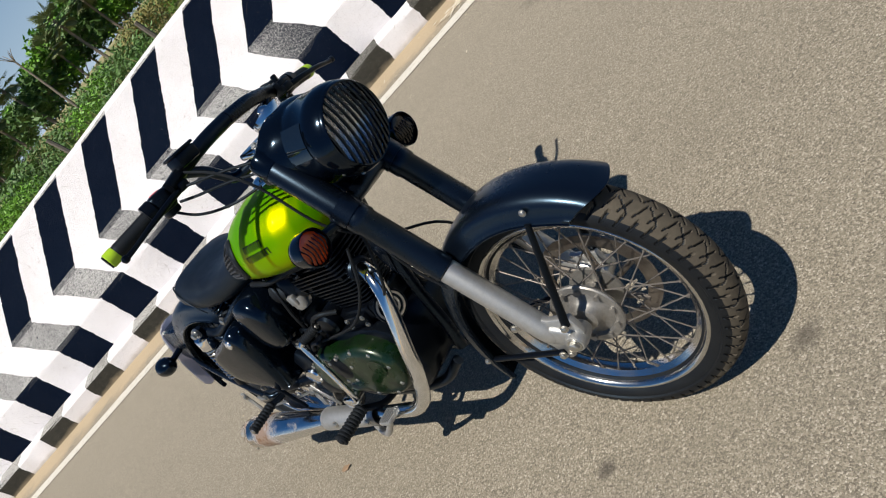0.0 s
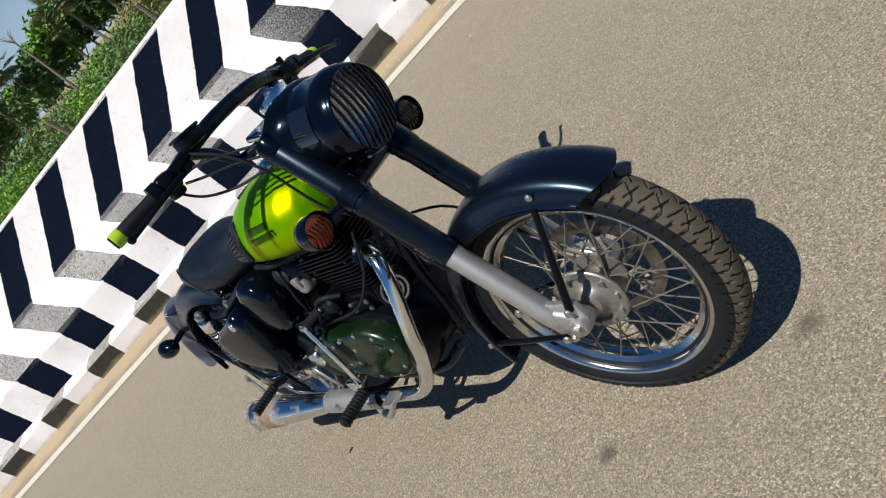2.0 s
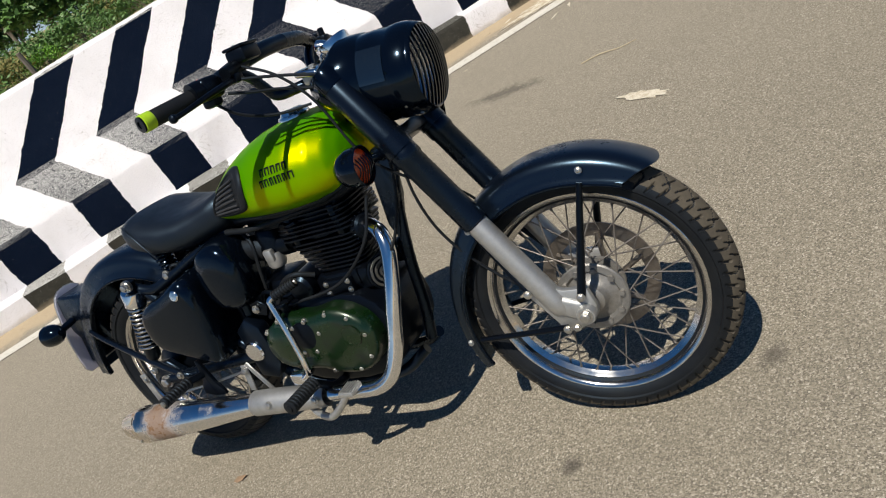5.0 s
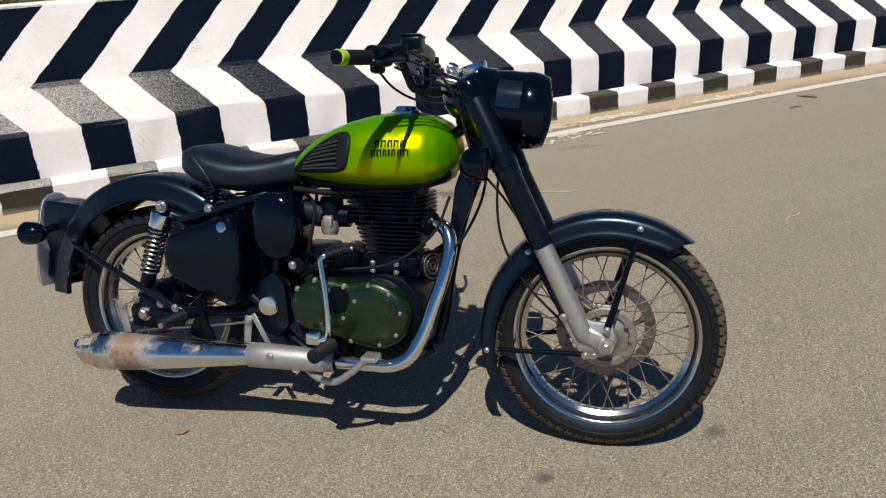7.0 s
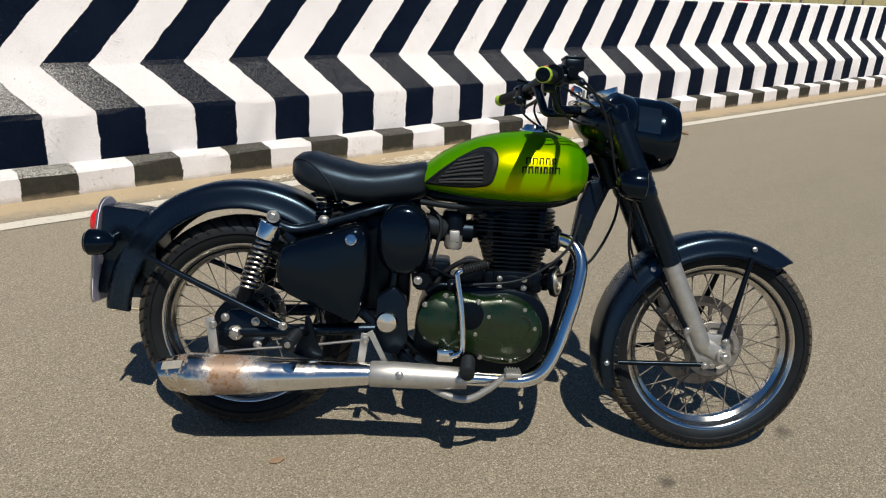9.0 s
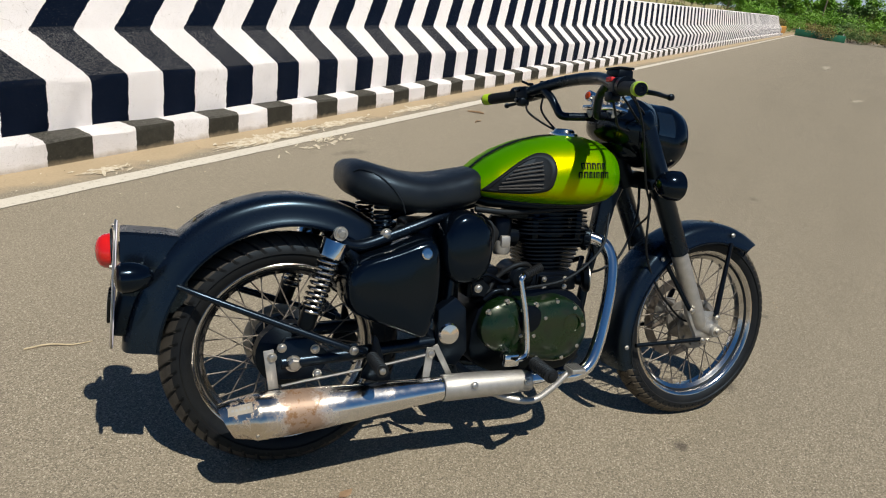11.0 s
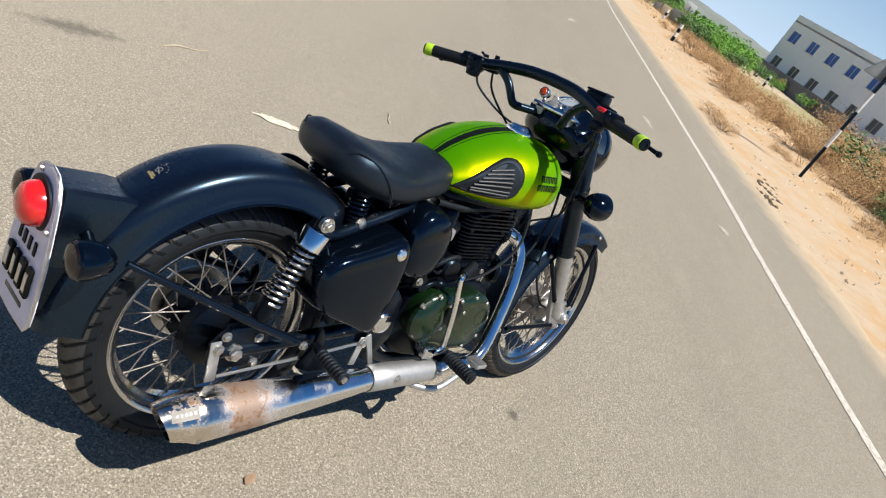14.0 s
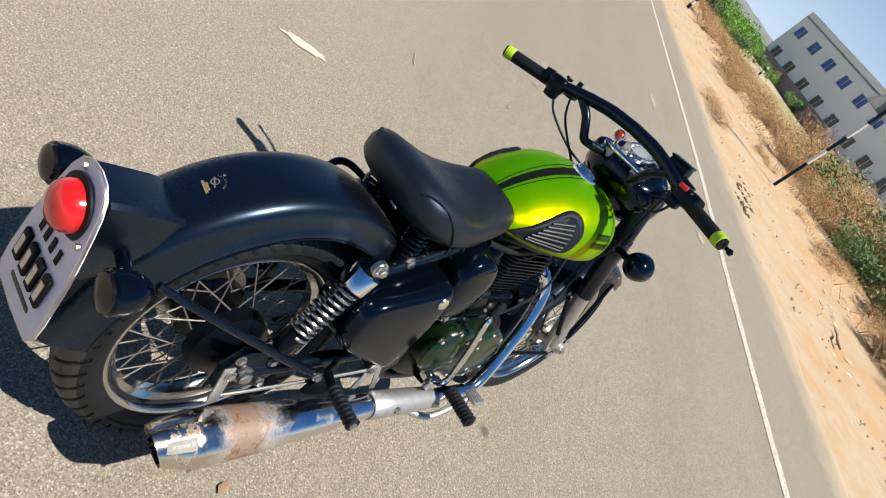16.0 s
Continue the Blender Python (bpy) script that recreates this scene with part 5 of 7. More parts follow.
for d, e in ((0.20, -38), (0.218, -60)):
    part("bolt", bolt(H0 + AX * d + 0.1015 * (Vector((0, -1, 0)) * math.cos(radians(e)) + up * math.sin(radians(e))), Vector((0, -1, 0)) * math.cos(radians(e)) + up * math.sin(radians(e)), 0.0035, 0.003), M["steel"], head)


def hull(rows, n=28, power=2.6):
    """A body through stations of (x, half width, low z, high z, y)."""
    rings = []
    for x, w, lo, hi, *y in rows:
        ring = []
        for k in range(n):
            a = 2 * math.pi * k / n
            c, s = math.cos(a), math.sin(a)
            e = 2 / power
            ring.append((x, (y[0] if y else 0) + w * abs(c) ** e * (1 if c > 0 else -1), (lo + hi) / 2 + (hi - lo) / 2 * abs(s) ** e * (1 if s > 0 else -1)))
        rings.append(ring)
    return skin(rings)


part("headlamp_cowl", hull([(0.925, 0.03, 0.955, 0.985), (0.932, 0.062, 0.935, 1.0), (0.955, 0.098, 0.91, 1.004), (0.99, 0.124, 0.89, 1.022), (1.03, 0.122, 0.865, 1.046), (1.07, 0.104, 0.85, 1.040), (1.095, 0.085, 0.85, 1.02)], 36, 2.4), M["gloss"], bike, "black cowl joining the headlamp to the fork tops", STEER)
for side in (-1, 1):
    part("fork_cap", lathe([(0.034, -0.03), (0.036, 0.0), (0.03, 0.015), (0.012, 0.02)], on_fork(0.985, 0.1 * side), RAKE, 24), M["gloss"], bike, "", STEER)
    lamp = (1.040, (0.205 if side < 0 else 0.224) * side, 0.799)
    ind = part("indicator", join(lathe([(0.006, -0.036), (0.024, -0.030), (0.036, -0.015), (0.0425, 0.006), (0.0435, 0.033), (0.041, 0.035), (0.0395, 0.024)], lamp, (1, 0, -0.05), 32), tube([(1.075, 0.11 * side, 0.79), (1.044, 0.185 * side, 0.796)], 0.011, 12, 1)), M["gloss"], bike, "round black bullet indicator", STEER)
    # left lens takes the amber copy that has shade painted in
    part("lens", lathe([(0.040, 0.020), (0.037, 0.027), (0.026, 0.032), (0.0, 0.034)], lamp, (1, 0, -0.05), 24), M["lamp_orange" if side < 0 else "shaded_amber"], ind, "amber lens" if side < 0 else "amber lens coloured dark for shade")
    for k in range(-3, 4):
        hh, y = 0.038 * math.sqrt(1 - (k / 3.9) ** 2), lamp[1] + 0.0100 * k
        part("guard_bar", tube([(lamp[0] + 0.025, y, 0.798 - hh), (lamp[0] + 0.040, y, 0.798), (lamp[0] + 0.023, y, 0.798 + hh)], 0.0015, 6, 3), M["gloss"], ind)

# ---- handlebar and controls ----
MID = Vector((0.868, 0, 1.09))
BAR = STEER @ Matrix.Translation(MID + Vector((-0.002, 0.010, 0))) @ Matrix.Rotation(radians(-1.6), 4, "X") @ Matrix.Translation(-MID)
part("handlebar", join(*[tube([(0.757, 0.398 * s, 1.036), (0.795, 0.285 * s, 1.047), (0.818, 0.215 * s, 1.06), (0.842, 0.15 * s, 1.076), (0.862, 0.08 * s, 1.088), (0.868, 0.0, 1.092)], [0.0127, 0.0127, 0.016, 0.0175, 0.018, 0.018], 16) for s in (-1, 1)],
                       *[tube([(0.836, 0.165 * s, 1.068), (0.842, 0.125 * s, 1.04), (0.85, 0.105 * s, 1.01), (0.862, 0.09 * s, 0.985), (0.90, 0.07 * s, 0.983), (0.94, 0.05 * s, 0.985)], 0.0125, 14) for s in (-1, 1)]),
     M["satin"], bike, "black handlebar with a padded cross brace", BAR)
for s in (-1, 1):
    way = Vector((0.757 - 0.803, 0.13 * s, -0.012)).normalized()
    g0 = Vector((0.803, 0.268 * s, 1.048))
    prof = [(0.0165, 0.0)]
    for k in range(14):
        prof += [(0.0181, 0.004 + 0.0075 * k), (0.0174, 0.008 + 0.0075 * k)]
    part("grip", lathe(prof + [(0.0175, 0.112), (0.016, 0.114)], g0, way, 20), M["rubber"], bike, "ribbed black rubber grip", BAR)
    end = part("bar_end", lathe([(0.0175, 0.112), (0.0188, 0.114), (0.0188, 0.136), (0.0165, 0.137)], g0, way, 24), M["lime"], bike, "lime green bar end ring", BAR)
    part("cap", lathe([(0.0165, 0.135), (0.0165, 0.141), (0.008, 0.1415), (0.0075, 0.139), (0.004, 0.139)], g0, way, 20), M["dark"], end)
    c = Vector((0.815, 0.238 * s, 1.053))
    sw = part("switch_housing", join(block(c, (0.046, 0.052, 0.048), 0.012, 3, Matrix.Rotation(radians(18 * s), 4, "Z")), block(c + Vector((-0.012, -0.008 * s, -0.026)), (0.034, 0.036, 0.028), 0.008, 2), lathe([(0.024, -0.012), (0.024, 0.012)], c + Vector((-0.008, 0.034 * s, 0)), way, 20)), M["dark"], bike, "black switch housing", BAR)
    if s > 0:
        part("horn_button", lathe([(0.008, 0), (0.0075, 0.006), (0.0, 0.007)], c + Vector((-0.030, -0.004, -0.020)), (-1, 0, 0), 16), M["gloss"], sw)
        part("dip_switch", block(c + Vector((-0.026, 0.006, 0.010)), (0.010, 0.024, 0.008), 0.002, 2), M["gloss"], sw)
        part("choke_lever", join(block(c + Vector((0.006, -0.020, 0.030)), (0.020, 0.010, 0.010), 0.003, 2), tube([c + Vector((0.0, -0.020, 0.030)), c + Vector((-0.030, -0.030, 0.036))], 0.004, 8, 1)), M["dark"], sw)
        part("mirror_boss", join(block(c + Vector((0.036, -0.034, 0.008)), (0.034, 0.032, 0.032), 0.008, 2), lathe([(0.008, 0), (0.008, 0.02), (0.006, 0.022)], c + Vector((0.040, -0.036, 0.020)), (0, 0, 1), 14)), M["dark"], sw)
    if s < 0:
        part("stop_switch", block(c + Vector((-0.021, 0.010, 0.019)), (0.014, 0.026, 0.012), 0.003, 2), M["red"], sw, "red engine stop switch")
        res = part("brake_reservoir", join(block((0.876, -0.160, 1.092), (0.052, 0.062, 0.032), 0.008, 2), block((0.876, -0.160, 1.110), (0.053, 0.064, 0.007), 0.003, 2), tube([(0.866, -0.155, 1.079), (0.864, -0.23, 1.066)], 0.014, 14, 1)), M["dark"], bike, "square black brake fluid reservoir", BAR)
        part("bolt", bolt((0.876, -0.180, 1.1135), (0, 0, 1), 0.0035, 0.002), M["steel"], res)
    part("lever", join(tube([(0.862, 0.205 * s, 1.05), (0.872, 0.26 * s, 1.045), (0.866, 0.33 * s, 1.035), (0.854, 0.375 * s, 1.026), (0.848, 0.402 * s, 1.022)], [0.008, 0.0075, 0.0062, 0.0055, 0.006], 10), lathe([(0.002, -0.009), (0.008, -0.005), (0.009, 0), (0.008, 0.005), (0.002, 0.009)], (0.847, 0.405 * s, 1.022), (0, 1, 0), 14), block((0.853, 0.205 * s, 1.052), (0.05, 0.03, 0.022), 0.006, 2)), M["dark"], bike, "black ball-end lever", BAR)

cables = [[(0.862, 0.215, 1.04), (0.835, 0.17, 0.99), (0.862, 0.10, 0.925), (0.93, 0.05, 0.86), (0.97, 0.03, 0.80)], [(0.81, 0.232, 1.02), (0.80, 0.19, 0.985), (0.845, 0.115, 0.94), (0.90, 0.06, 0.92)],
          [(0.862, -0.20, 1.055), (0.90, -0.178, 1.042), (0.95, -0.145, 1.022), (1.0, -0.118, 1.0)], [(0.842, -0.215, 1.035), (0.878, -0.192, 1.02), (0.93, -0.152, 1.0), (0.985, -0.118, 0.975)],
          [(0.875, -0.175, 1.075), (0.935, -0.158, 1.03), (0.985, -0.140, 0.95), (1.03, -0.12, 0.80), (1.10, -0.07, 0.70), (1.14, 0.06, 0.60), (1.23, 0.105, 0.42)],
          [(0.80, -0.225, 1.03), (0.835, -0.20, 0.985), (0.885, -0.155, 0.955), (0.955, -0.112, 0.945)]]
for c in cables:
    part("cable", tube(c, 0.0034, 8), M["rubber"], bike, "", STEER)
part("cable", tube([(1.06, -0.06, 0.80), (1.045, -0.085, 0.69), (0.99, -0.10, 0.58), (0.93, -0.105, 0.54), (0.90, -0.08, 0.52)], 0.004, 8), M["rubber"], bike)
part("cable", tube([(1.095, -0.07, 0.83), (1.085, -0.085, 0.70), (1.10, -0.075, 0.58), (1.16, -0.065, 0.47), (1.27, -0.06, 0.36), (1.34, -0.055, 0.33)], 0.0036, 8), M["rubber"], bike, "", STEER)

yoke = part("top_yoke", block((0.948, 0, 1.006), (0.062, 0.155, 0.016), 0.006, 3, Matrix.Rotation(radians(12), 4, "Y")), M["chrome"], bike, "chrome top yoke plate", STEER)
for s in (-1, 1):
    part("bar_clamp", join(block((0.945, 0.05 * s, 0.995), (0.04, 0.03, 0.03), 0.007, 2), bolt((0.955, 0.05 * s, 1.013), (0, 0, 1), 0.007, 0.008)), M["alu"], bike, "", STEER)
dial = part("speedometer", lathe([(0.036, -0.03), (0.041, -0.012), (0.043, 0.004), (0.042, 0.009), (0.037, 0.009), (0.036, 0.005)], (1.000, 0, 1.040), (-0.35, 0, 1), 36), M["chrome"], bike, "round speedometer in a chrome ring", STEER)
part("dial_face", lathe([(0.0365, 0.0055), (0.0, 0.0058)], (1.000, 0, 1.040), (-0.35, 0, 1), 32, caps=False), mat("pale_dial", (0.30, 0.32, 0.33), None, 60, 0.2), dial)
for k in range(9):
    a = radians(-120 + 30 * k)
    part("dial_mark", block((1.000 + 0.027 * math.cos(a) - 0.002, 0.027 * math.sin(a), 1.0465 + 0.0095 * math.cos(a)), (0.007, 0.0022, 0.0012), 0, 1, Matrix.Rotation(a, 4, "Z")), M["ink"], dial)
pilot = part("pilot_lamp", join(lathe([(0.012, -0.02), (0.016, -0.01), (0.0165, 0.006), (0.014, 0.008)], (0.93, 0.056, 1.046), (-1, 0, 0.25), 20), tube([(0.945, 0.056, 1.005), (0.938, 0.056, 1.038)], 0.006, 8, 1)), M["chrome"], bike, "small chrome pilot lamp with an amber lens", STEER)
part("lens", lathe([(0.0138, 0.006), (0.010, 0.011), (0.0, 0.013)], (0.93, 0.056, 1.046), (-1, 0, 0.25), 18), M["lamp_orange"], pilot)
part("ignition_key", join(lathe([(0.014, -0.01), (0.014, 0.008), (0.011, 0.010)], (0.95, 0.025, 1.016), (0, 0, 1), 18), block((0.95, 0.025, 1.036), (0.005, 0.022, 0.026), 0.002, 1)), M["steel"], bike, "", STEER)

# ---- tank ----
TX = [0.485, 0.492, 0.51, 0.55, 0.60, 0.66, 0.72, 0.79, 0.85, 0.90, 0.935, 0.955, 0.966, 0.970]
TW = [0.034, 0.070, 0.096, 0.121, 0.140, 0.157, 0.168, 0.175, 0.172, 0.157, 0.129, 0.096, 0.060, 0.022]
TLO = [0.762, 0.752, 0.745, 0.738, 0.732, 0.727, 0.724, 0.723, 0.726, 0.734, 0.748, 0.766, 0.786, 0.806]
THI = [0.782, 0.798, 0.815, 0.848, 0.877, 0.901, 0.916, 0.925, 0.924, 0.914, 0.896, 0.875, 0.853, 0.828]


def tank_at(x, a):
    """A point of the tank's skin at station x and angle a (0: left, 90: top)."""
    w, lo, hi = (float(np.interp(x, TX, q)) for q in (TW, TLO, THI))
    waist = lo + (hi - lo) * 0.40
    c, s = math.cos(radians(a)), math.sin(radians(a))
    e = 0.86 if s > 0 else 0.62
    y = w * abs(c) ** e * (1 if c > 0 else -1)
    z = waist + (hi - waist) * abs(s) ** 0.92 if s > 0 else waist - (waist - lo) * abs(s) ** 0.75
    return Vector((x, y, z))


def fine(xs, k=4):
    return list(np.interp(np.linspace(0, len(xs) - 1, (len(xs) - 1) * k + 1), range(len(xs)), xs))


tank = part("fuel_tank", skin([[tank_at(x, 360 * k / 64) for k in range(64)] for x in fine(TX)]), M["tank"], bike, "lime green metallic teardrop fuel tank", sharp=80)


def decal(corners, lift=0.0016, n=6, thick=0.0012):
    """A thin patch on the tank: corners of (x, angle) in order, four sided, subdivided to follow the skin."""
    (x0, a0), (x1, a1), (x2, a2), (x3, a3) = corners
    top, low = [], []
    for i in range(n + 1):
        for j in range(n + 1):
            u, v = i / n, j / n
            x = (x0 * (1 - u) + x1 * u) * (1 - v) + (x3 * (1 - u) + x2 * u) * v
            a = (a0 * (1 - u) + a1 * u) * (1 - v) + (a3 * (1 - u) + a2 * u) * v
            p = tank_at(x, a)
            nrm = (tank_at(x + 0.002, a) - tank_at(x - 0.002, a)).cross(tank_at(x, a + 0.6) - tank_at(x, a - 0.6)).normalized()
            if nrm.dot(p - Vector((x, 0, 0.80))) < 0:
                nrm = -nrm
            top.append(p + nrm * lift)
    return top, [(i * (n + 1) + j, (i + 1) * (n + 1) + j, (i + 1) * (n + 1) + j + 1, i * (n + 1) + j + 1) for i in range(n) for j in range(n)]


def around(s, a):
    """Angles measured for the right side (s = -1) or the left."""
    return 180 - a if s < 0 else a


for s in (-1, 1):                                        # the maker's two lines of lettering, as plain bars
    for x0, a_hi, a_lo, widths in ((0.776, 23.5, 15.0, (0.013, 0.014, 0.013, 0.013, 0.011)), (0.767, 12.0, 4.0, (0.012, 0.013, 0.010, 0.005, 0.011, 0.011, 0.014))):
        x = x0
        for w in widths:
            bars = [decal([(u, around(s, a_hi)), (u + t, around(s, a_hi)), (u + t, around(s, a_lo)), (u, around(s, a_lo))], n=2) for u, t in ((x, 0.0042), (x + w - 0.0032, 0.0032))]
            part("tank_lettering", join(*bars, decal([(x, around(s, a_hi)), (x + w, around(s, a_hi)), (x + w, around(s, a_hi - 1.8)), (x, around(s, a_hi - 1.8))], n=2)), M["ink"], tank)
            x += w + 0.0042
    outline = ring_line([(0.507, -13), (0.523, 5), (0.556, 22), (0.602, 37), (0.650, 46), (0.686, 42), (0.703, 25), (0.699, 4), (0.677, -15), (0.616, -22), (0.552, -21)], 4)
    mid = (0.605, 8)

    def pad_ring(k, lift):
        ring = []
        for x, a in outline:
            xx, aa = mid[0] + (x - mid[0]) * k, mid[1] + (a - mid[1]) * k
            p = tank_at(xx, around(s, aa))
            ring.append(p + Vector((0, s * lift * 0.9, lift * 0.3)))
        return ring
    pad = part("knee_pad", skin([pad_ring(1.0, -0.004), pad_ring(1.0, 0.004), pad_ring(0.97, 0.0075), pad_ring(0.93, 0.009), pad_ring(0.84, 0.009), pad_ring(0.80, 0.0075), pad_ring(0.76, 0.0042), pad_ring(0.3, 0.0042), pad_ring(0.05, 0.0042)]), M["rubber"], tank, "ribbed black rubber knee pad")
    for k in range(7):
        a = -9 + 6.2 * k
        xl, xr = 0.548 + max(0, a) * 0.0017, 0.664
        part("rib", tube([tank_at(x, around(s, a)) + Vector((0, s * 0.006, 0.002)) for x in np.linspace(xl, xr, 6)], 0.0028, 6, 2), M["rib"], pad)
for a0, a1, m_ in ((87, 93.5, "ink"), (83.2, 84.2, "ink"), (96.2, 97.2, "ink")):
    part("tank_stripe", decal([(0.51, a0), (0.775, a0), (0.775, a1), (0.51, a1)], n=14), M[m_], tank, "dark stripe along the tank top")
part("tank_base", hull([(0.50, 0.05, 0.725, 0.752), (0.54, 0.085, 0.712, 0.750), (0.70, 0.105, 0.706, 0.745), (0.85, 0.105, 0.712, 0.748), (0.93, 0.07, 0.730, 0.765), (0.95, 0.04, 0.745, 0.775)], 24, 3.0), M["dark"], tank, "black underside of the tank")
capo = part("filler_cap", lathe([(0.040, -0.012), (0.042, 0.0), (0.040, 0.005), (0.033, 0.007), (0.030, 0.014), (0.024, 0.017), (0.0, 0.018)], (0.812, 0, 0.925), (0.03, 0, 1), 36), M["chrome"], tank, "chrome filler cap")
part("tank_seam", tube([tank_at(x, around(-1, -62)) for x in np.linspace(0.50, 0.955, 14)], 0.005, 8, 2), M["satin"], tank, "")
part("tank_seam", tube([tank_at(x, around(1, -62)) for x in np.linspace(0.50, 0.955, 14)], 0.005, 8, 2), M["satin"], tank, "")

# ---- saddle ----
seat = part("saddle", hull([(0.134, 0.04, 0.772, 0.798), (0.140, 0.085, 0.755, 0.815), (0.158, 0.116, 0.738, 0.828), (0.19, 0.136, 0.722, 0.831), (0.25, 0.146, 0.704, 0.816), (0.31, 0.144, 0.696, 0.802), (0.37, 0.132, 0.695, 0.797), (0.42, 0.116, 0.700, 0.803), (0.47, 0.104, 0.708, 0.813), (0.505, 0.096, 0.718, 0.820), (0.522, 0.08, 0.730, 0.812)], 40, 2.9), M["leather"], bike, "black leatherette saddle with stitched seams", sharp=70)
for s in (-1, 1):
    part("piping", tube([(0.146, 0.090 * s, 0.806), (0.165, 0.110 * s, 0.815), (0.20, 0.131 * s, 0.803), (0.235, 0.144 * s, 0.775), (0.262, 0.148 * s, 0.740), (0.275, 0.143 * s, 0.708)], 0.0022, 6), M["leather"], seat)
    helix = [(0.234 + 0.023 * math.cos(2 * math.pi * k / 14), 0.088 * s + 0.023 * math.sin(2 * math.pi * k / 14), 0.650 + 0.070 * k / (14 * 6)) for k in range(14 * 6 + 1)]
    spr = part("saddle_spring", tube(helix, 0.0040, 7, 1), M["gloss"], bike, "black coil spring under the saddle")
    part("spring_seat", lathe([(0.026, -0.008), (0.026, 0.0)], (0.234, 0.088 * s, 0.652), (0, 0, 1), 18), M["dark"], spr)
    part("spring_seat", lathe([(0.026, 0), (0.026, 0.006)], (0.234, 0.088 * s, 0.716), (0, 0, 1), 18), M["dark"], spr)
    part("bolt", bolt((0.236, 0.112 * s, 0.647), (0, s, 0), 0.012, 0.012), M["steel"], bike)
    part("bolt", bolt((0.198, 0.112 * s, 0.629), (0, s, 0), 0.009, 0.010), M["steel"], bike)

# ---- frame ----
rails = [[(1.0, 0, 0.90), (0.85, 0, 0.80), (0.6, 0, 0.735), (0.45, 0, 0.70)], [(1.035, 0, 0.79), (0.985, 0, 0.66), (0.945, 0, 0.50), (0.925, 0, 0.36), (0.90, 0, 0.26)]]
for s in (-1, 1):
    rails += [[(0.47, 0.05 * s, 0.71), (0.38, 0.09 * s, 0.685), (0.26, 0.105 * s, 0.645), (0.16, 0.118 * s, 0.618), (0.09, 0.125 * s, 0.64)], [(0.45, 0.06 * s, 0.70), (0.44, 0.09 * s, 0.55), (0.43, 0.095 * s, 0.36), (0.47, 0.085 * s, 0.23)],
              [(0.13, 0.12 * s, 0.61), (0.28, 0.10 * s, 0.45), (0.42, 0.095 * s, 0.33)], [(0.43, 0.085 * s, 0.30), (0.55, 0.08 * s, 0.215), (0.80, 0.07 * s, 0.205), (0.90, 0.04 * s, 0.25)]]
for r in rails:
    part("frame_tube", tube(r, 0.0155, 14), M["satin"], bike)
part("gusset", prism([(0.98, 0.79), (1.03, 0.80), (1.0, 0.66), (0.955, 0.55), (0.94, 0.60), (0.955, 0.72)], -0.02, 0.02, 0.006, 2), M["satin"], bike)
for s in (-1, 1):
    part("swing_arm", join(tube([(0.43, 0.10 * s, 0.345), (0.25, 0.112 * s, 0.335), (0.06, 0.118 * s, 0.322), (-0.03, 0.118 * s, 0.3175)], 0.018, 14), prism([(-0.05, 0.275), (0.06, 0.27), (0.10, 0.33), (0.04, 0.385), (-0.02, 0.38), (-0.055, 0.33)], 0.105 * s, 0.128 * s, 0.004, 2)), M["satin"], bike, "black swinging arm")
    part("axle_nut", bolt((0.0, 0.128 * s, 0.3175), (0, s, 0), 0.016, 0.02), M["steel"], bike)
    for x, z in ((0.055, 0.352), (0.062, 0.285), (-0.03, 0.36)):
        part("bolt", bolt((x, 0.128 * s, z), (0, s, 0), 0.009, 0.010), M["steel"], bike)
    # fender stay and suspension unit
    part("fender_stay", tube([(-0.276, 0.088 * s, 0.518), (-0.20, 0.110 * s, 0.489), (0.0, 0.150 * s, 0.412), (0.143, 0.172 * s, 0.358), (0.180, 0.155 * s, 0.345)], [0.0070, 0.0085, 0.0100, 0.0100, 0.0090], 12), M["satin"], bike, "black mudguard stay")
    part("bolt", bolt((0.143, 0.180 * s, 0.359), (0, s, 0), 0.009, 0.010), M["steel"], bike)
    a, b = Vector((0.104, 0.140 * s, 0.657)), Vector((0.018, 0.142 * s, 0.398))
    w = (b - a).normalized()
    shock = part("shock_absorber", join(lathe([(0.010, 0.06), (0.010, 0.20), (0.022, 0.205), (0.022, 0.25), (0.014, 0.262)], a, w, 20), lathe([(0.013, -0.012), (0.016, 0.0), (0.014, 0.022)], a, w, 16)), M["dark"], bike, "rear suspension unit with a bright coil spring")
    part("shock_cover", lathe([(0.015, 0.020), (0.0320, 0.021), (0.0330, 0.023), (0.0330, 0.064), (0.0310, 0.066)], a, w, 28), M["chrome"], shock, "chrome upper cover")
    o1 = w.orthogonal().normalized()
    o2 = w.cross(o1)
    coil = [a + w * (0.064 + 0.146 * k / (16 * 10)) + 0.0255 * (o1 * math.cos(2 * math.pi * k / 16) + o2 * math.sin(2 * math.pi * k / 16)) for k in range(16 * 10 + 1)]
    part("coil_spring", tube(coil, 0.0043, 8, 1), M["spring"], shock, "bright steel coil spring")
    part("bolt", join(lathe([(0.018, 0), (0.018, 0.010)], a + Vector((0, 0.006 * s, 0)), (0, s, 0), 18), bolt(a + Vector((0, 0.016 * s, 0)), (0, s, 0), 0.011, 0.014)), M["steel"], bike)
part("pivot_plate", prism([(0.395, 0.29), (0.455, 0.275), (0.485, 0.32), (0.475, 0.44), (0.44, 0.475), (0.39, 0.44)], -0.132, -0.09, 0.006, 2), M["satin"], bike)
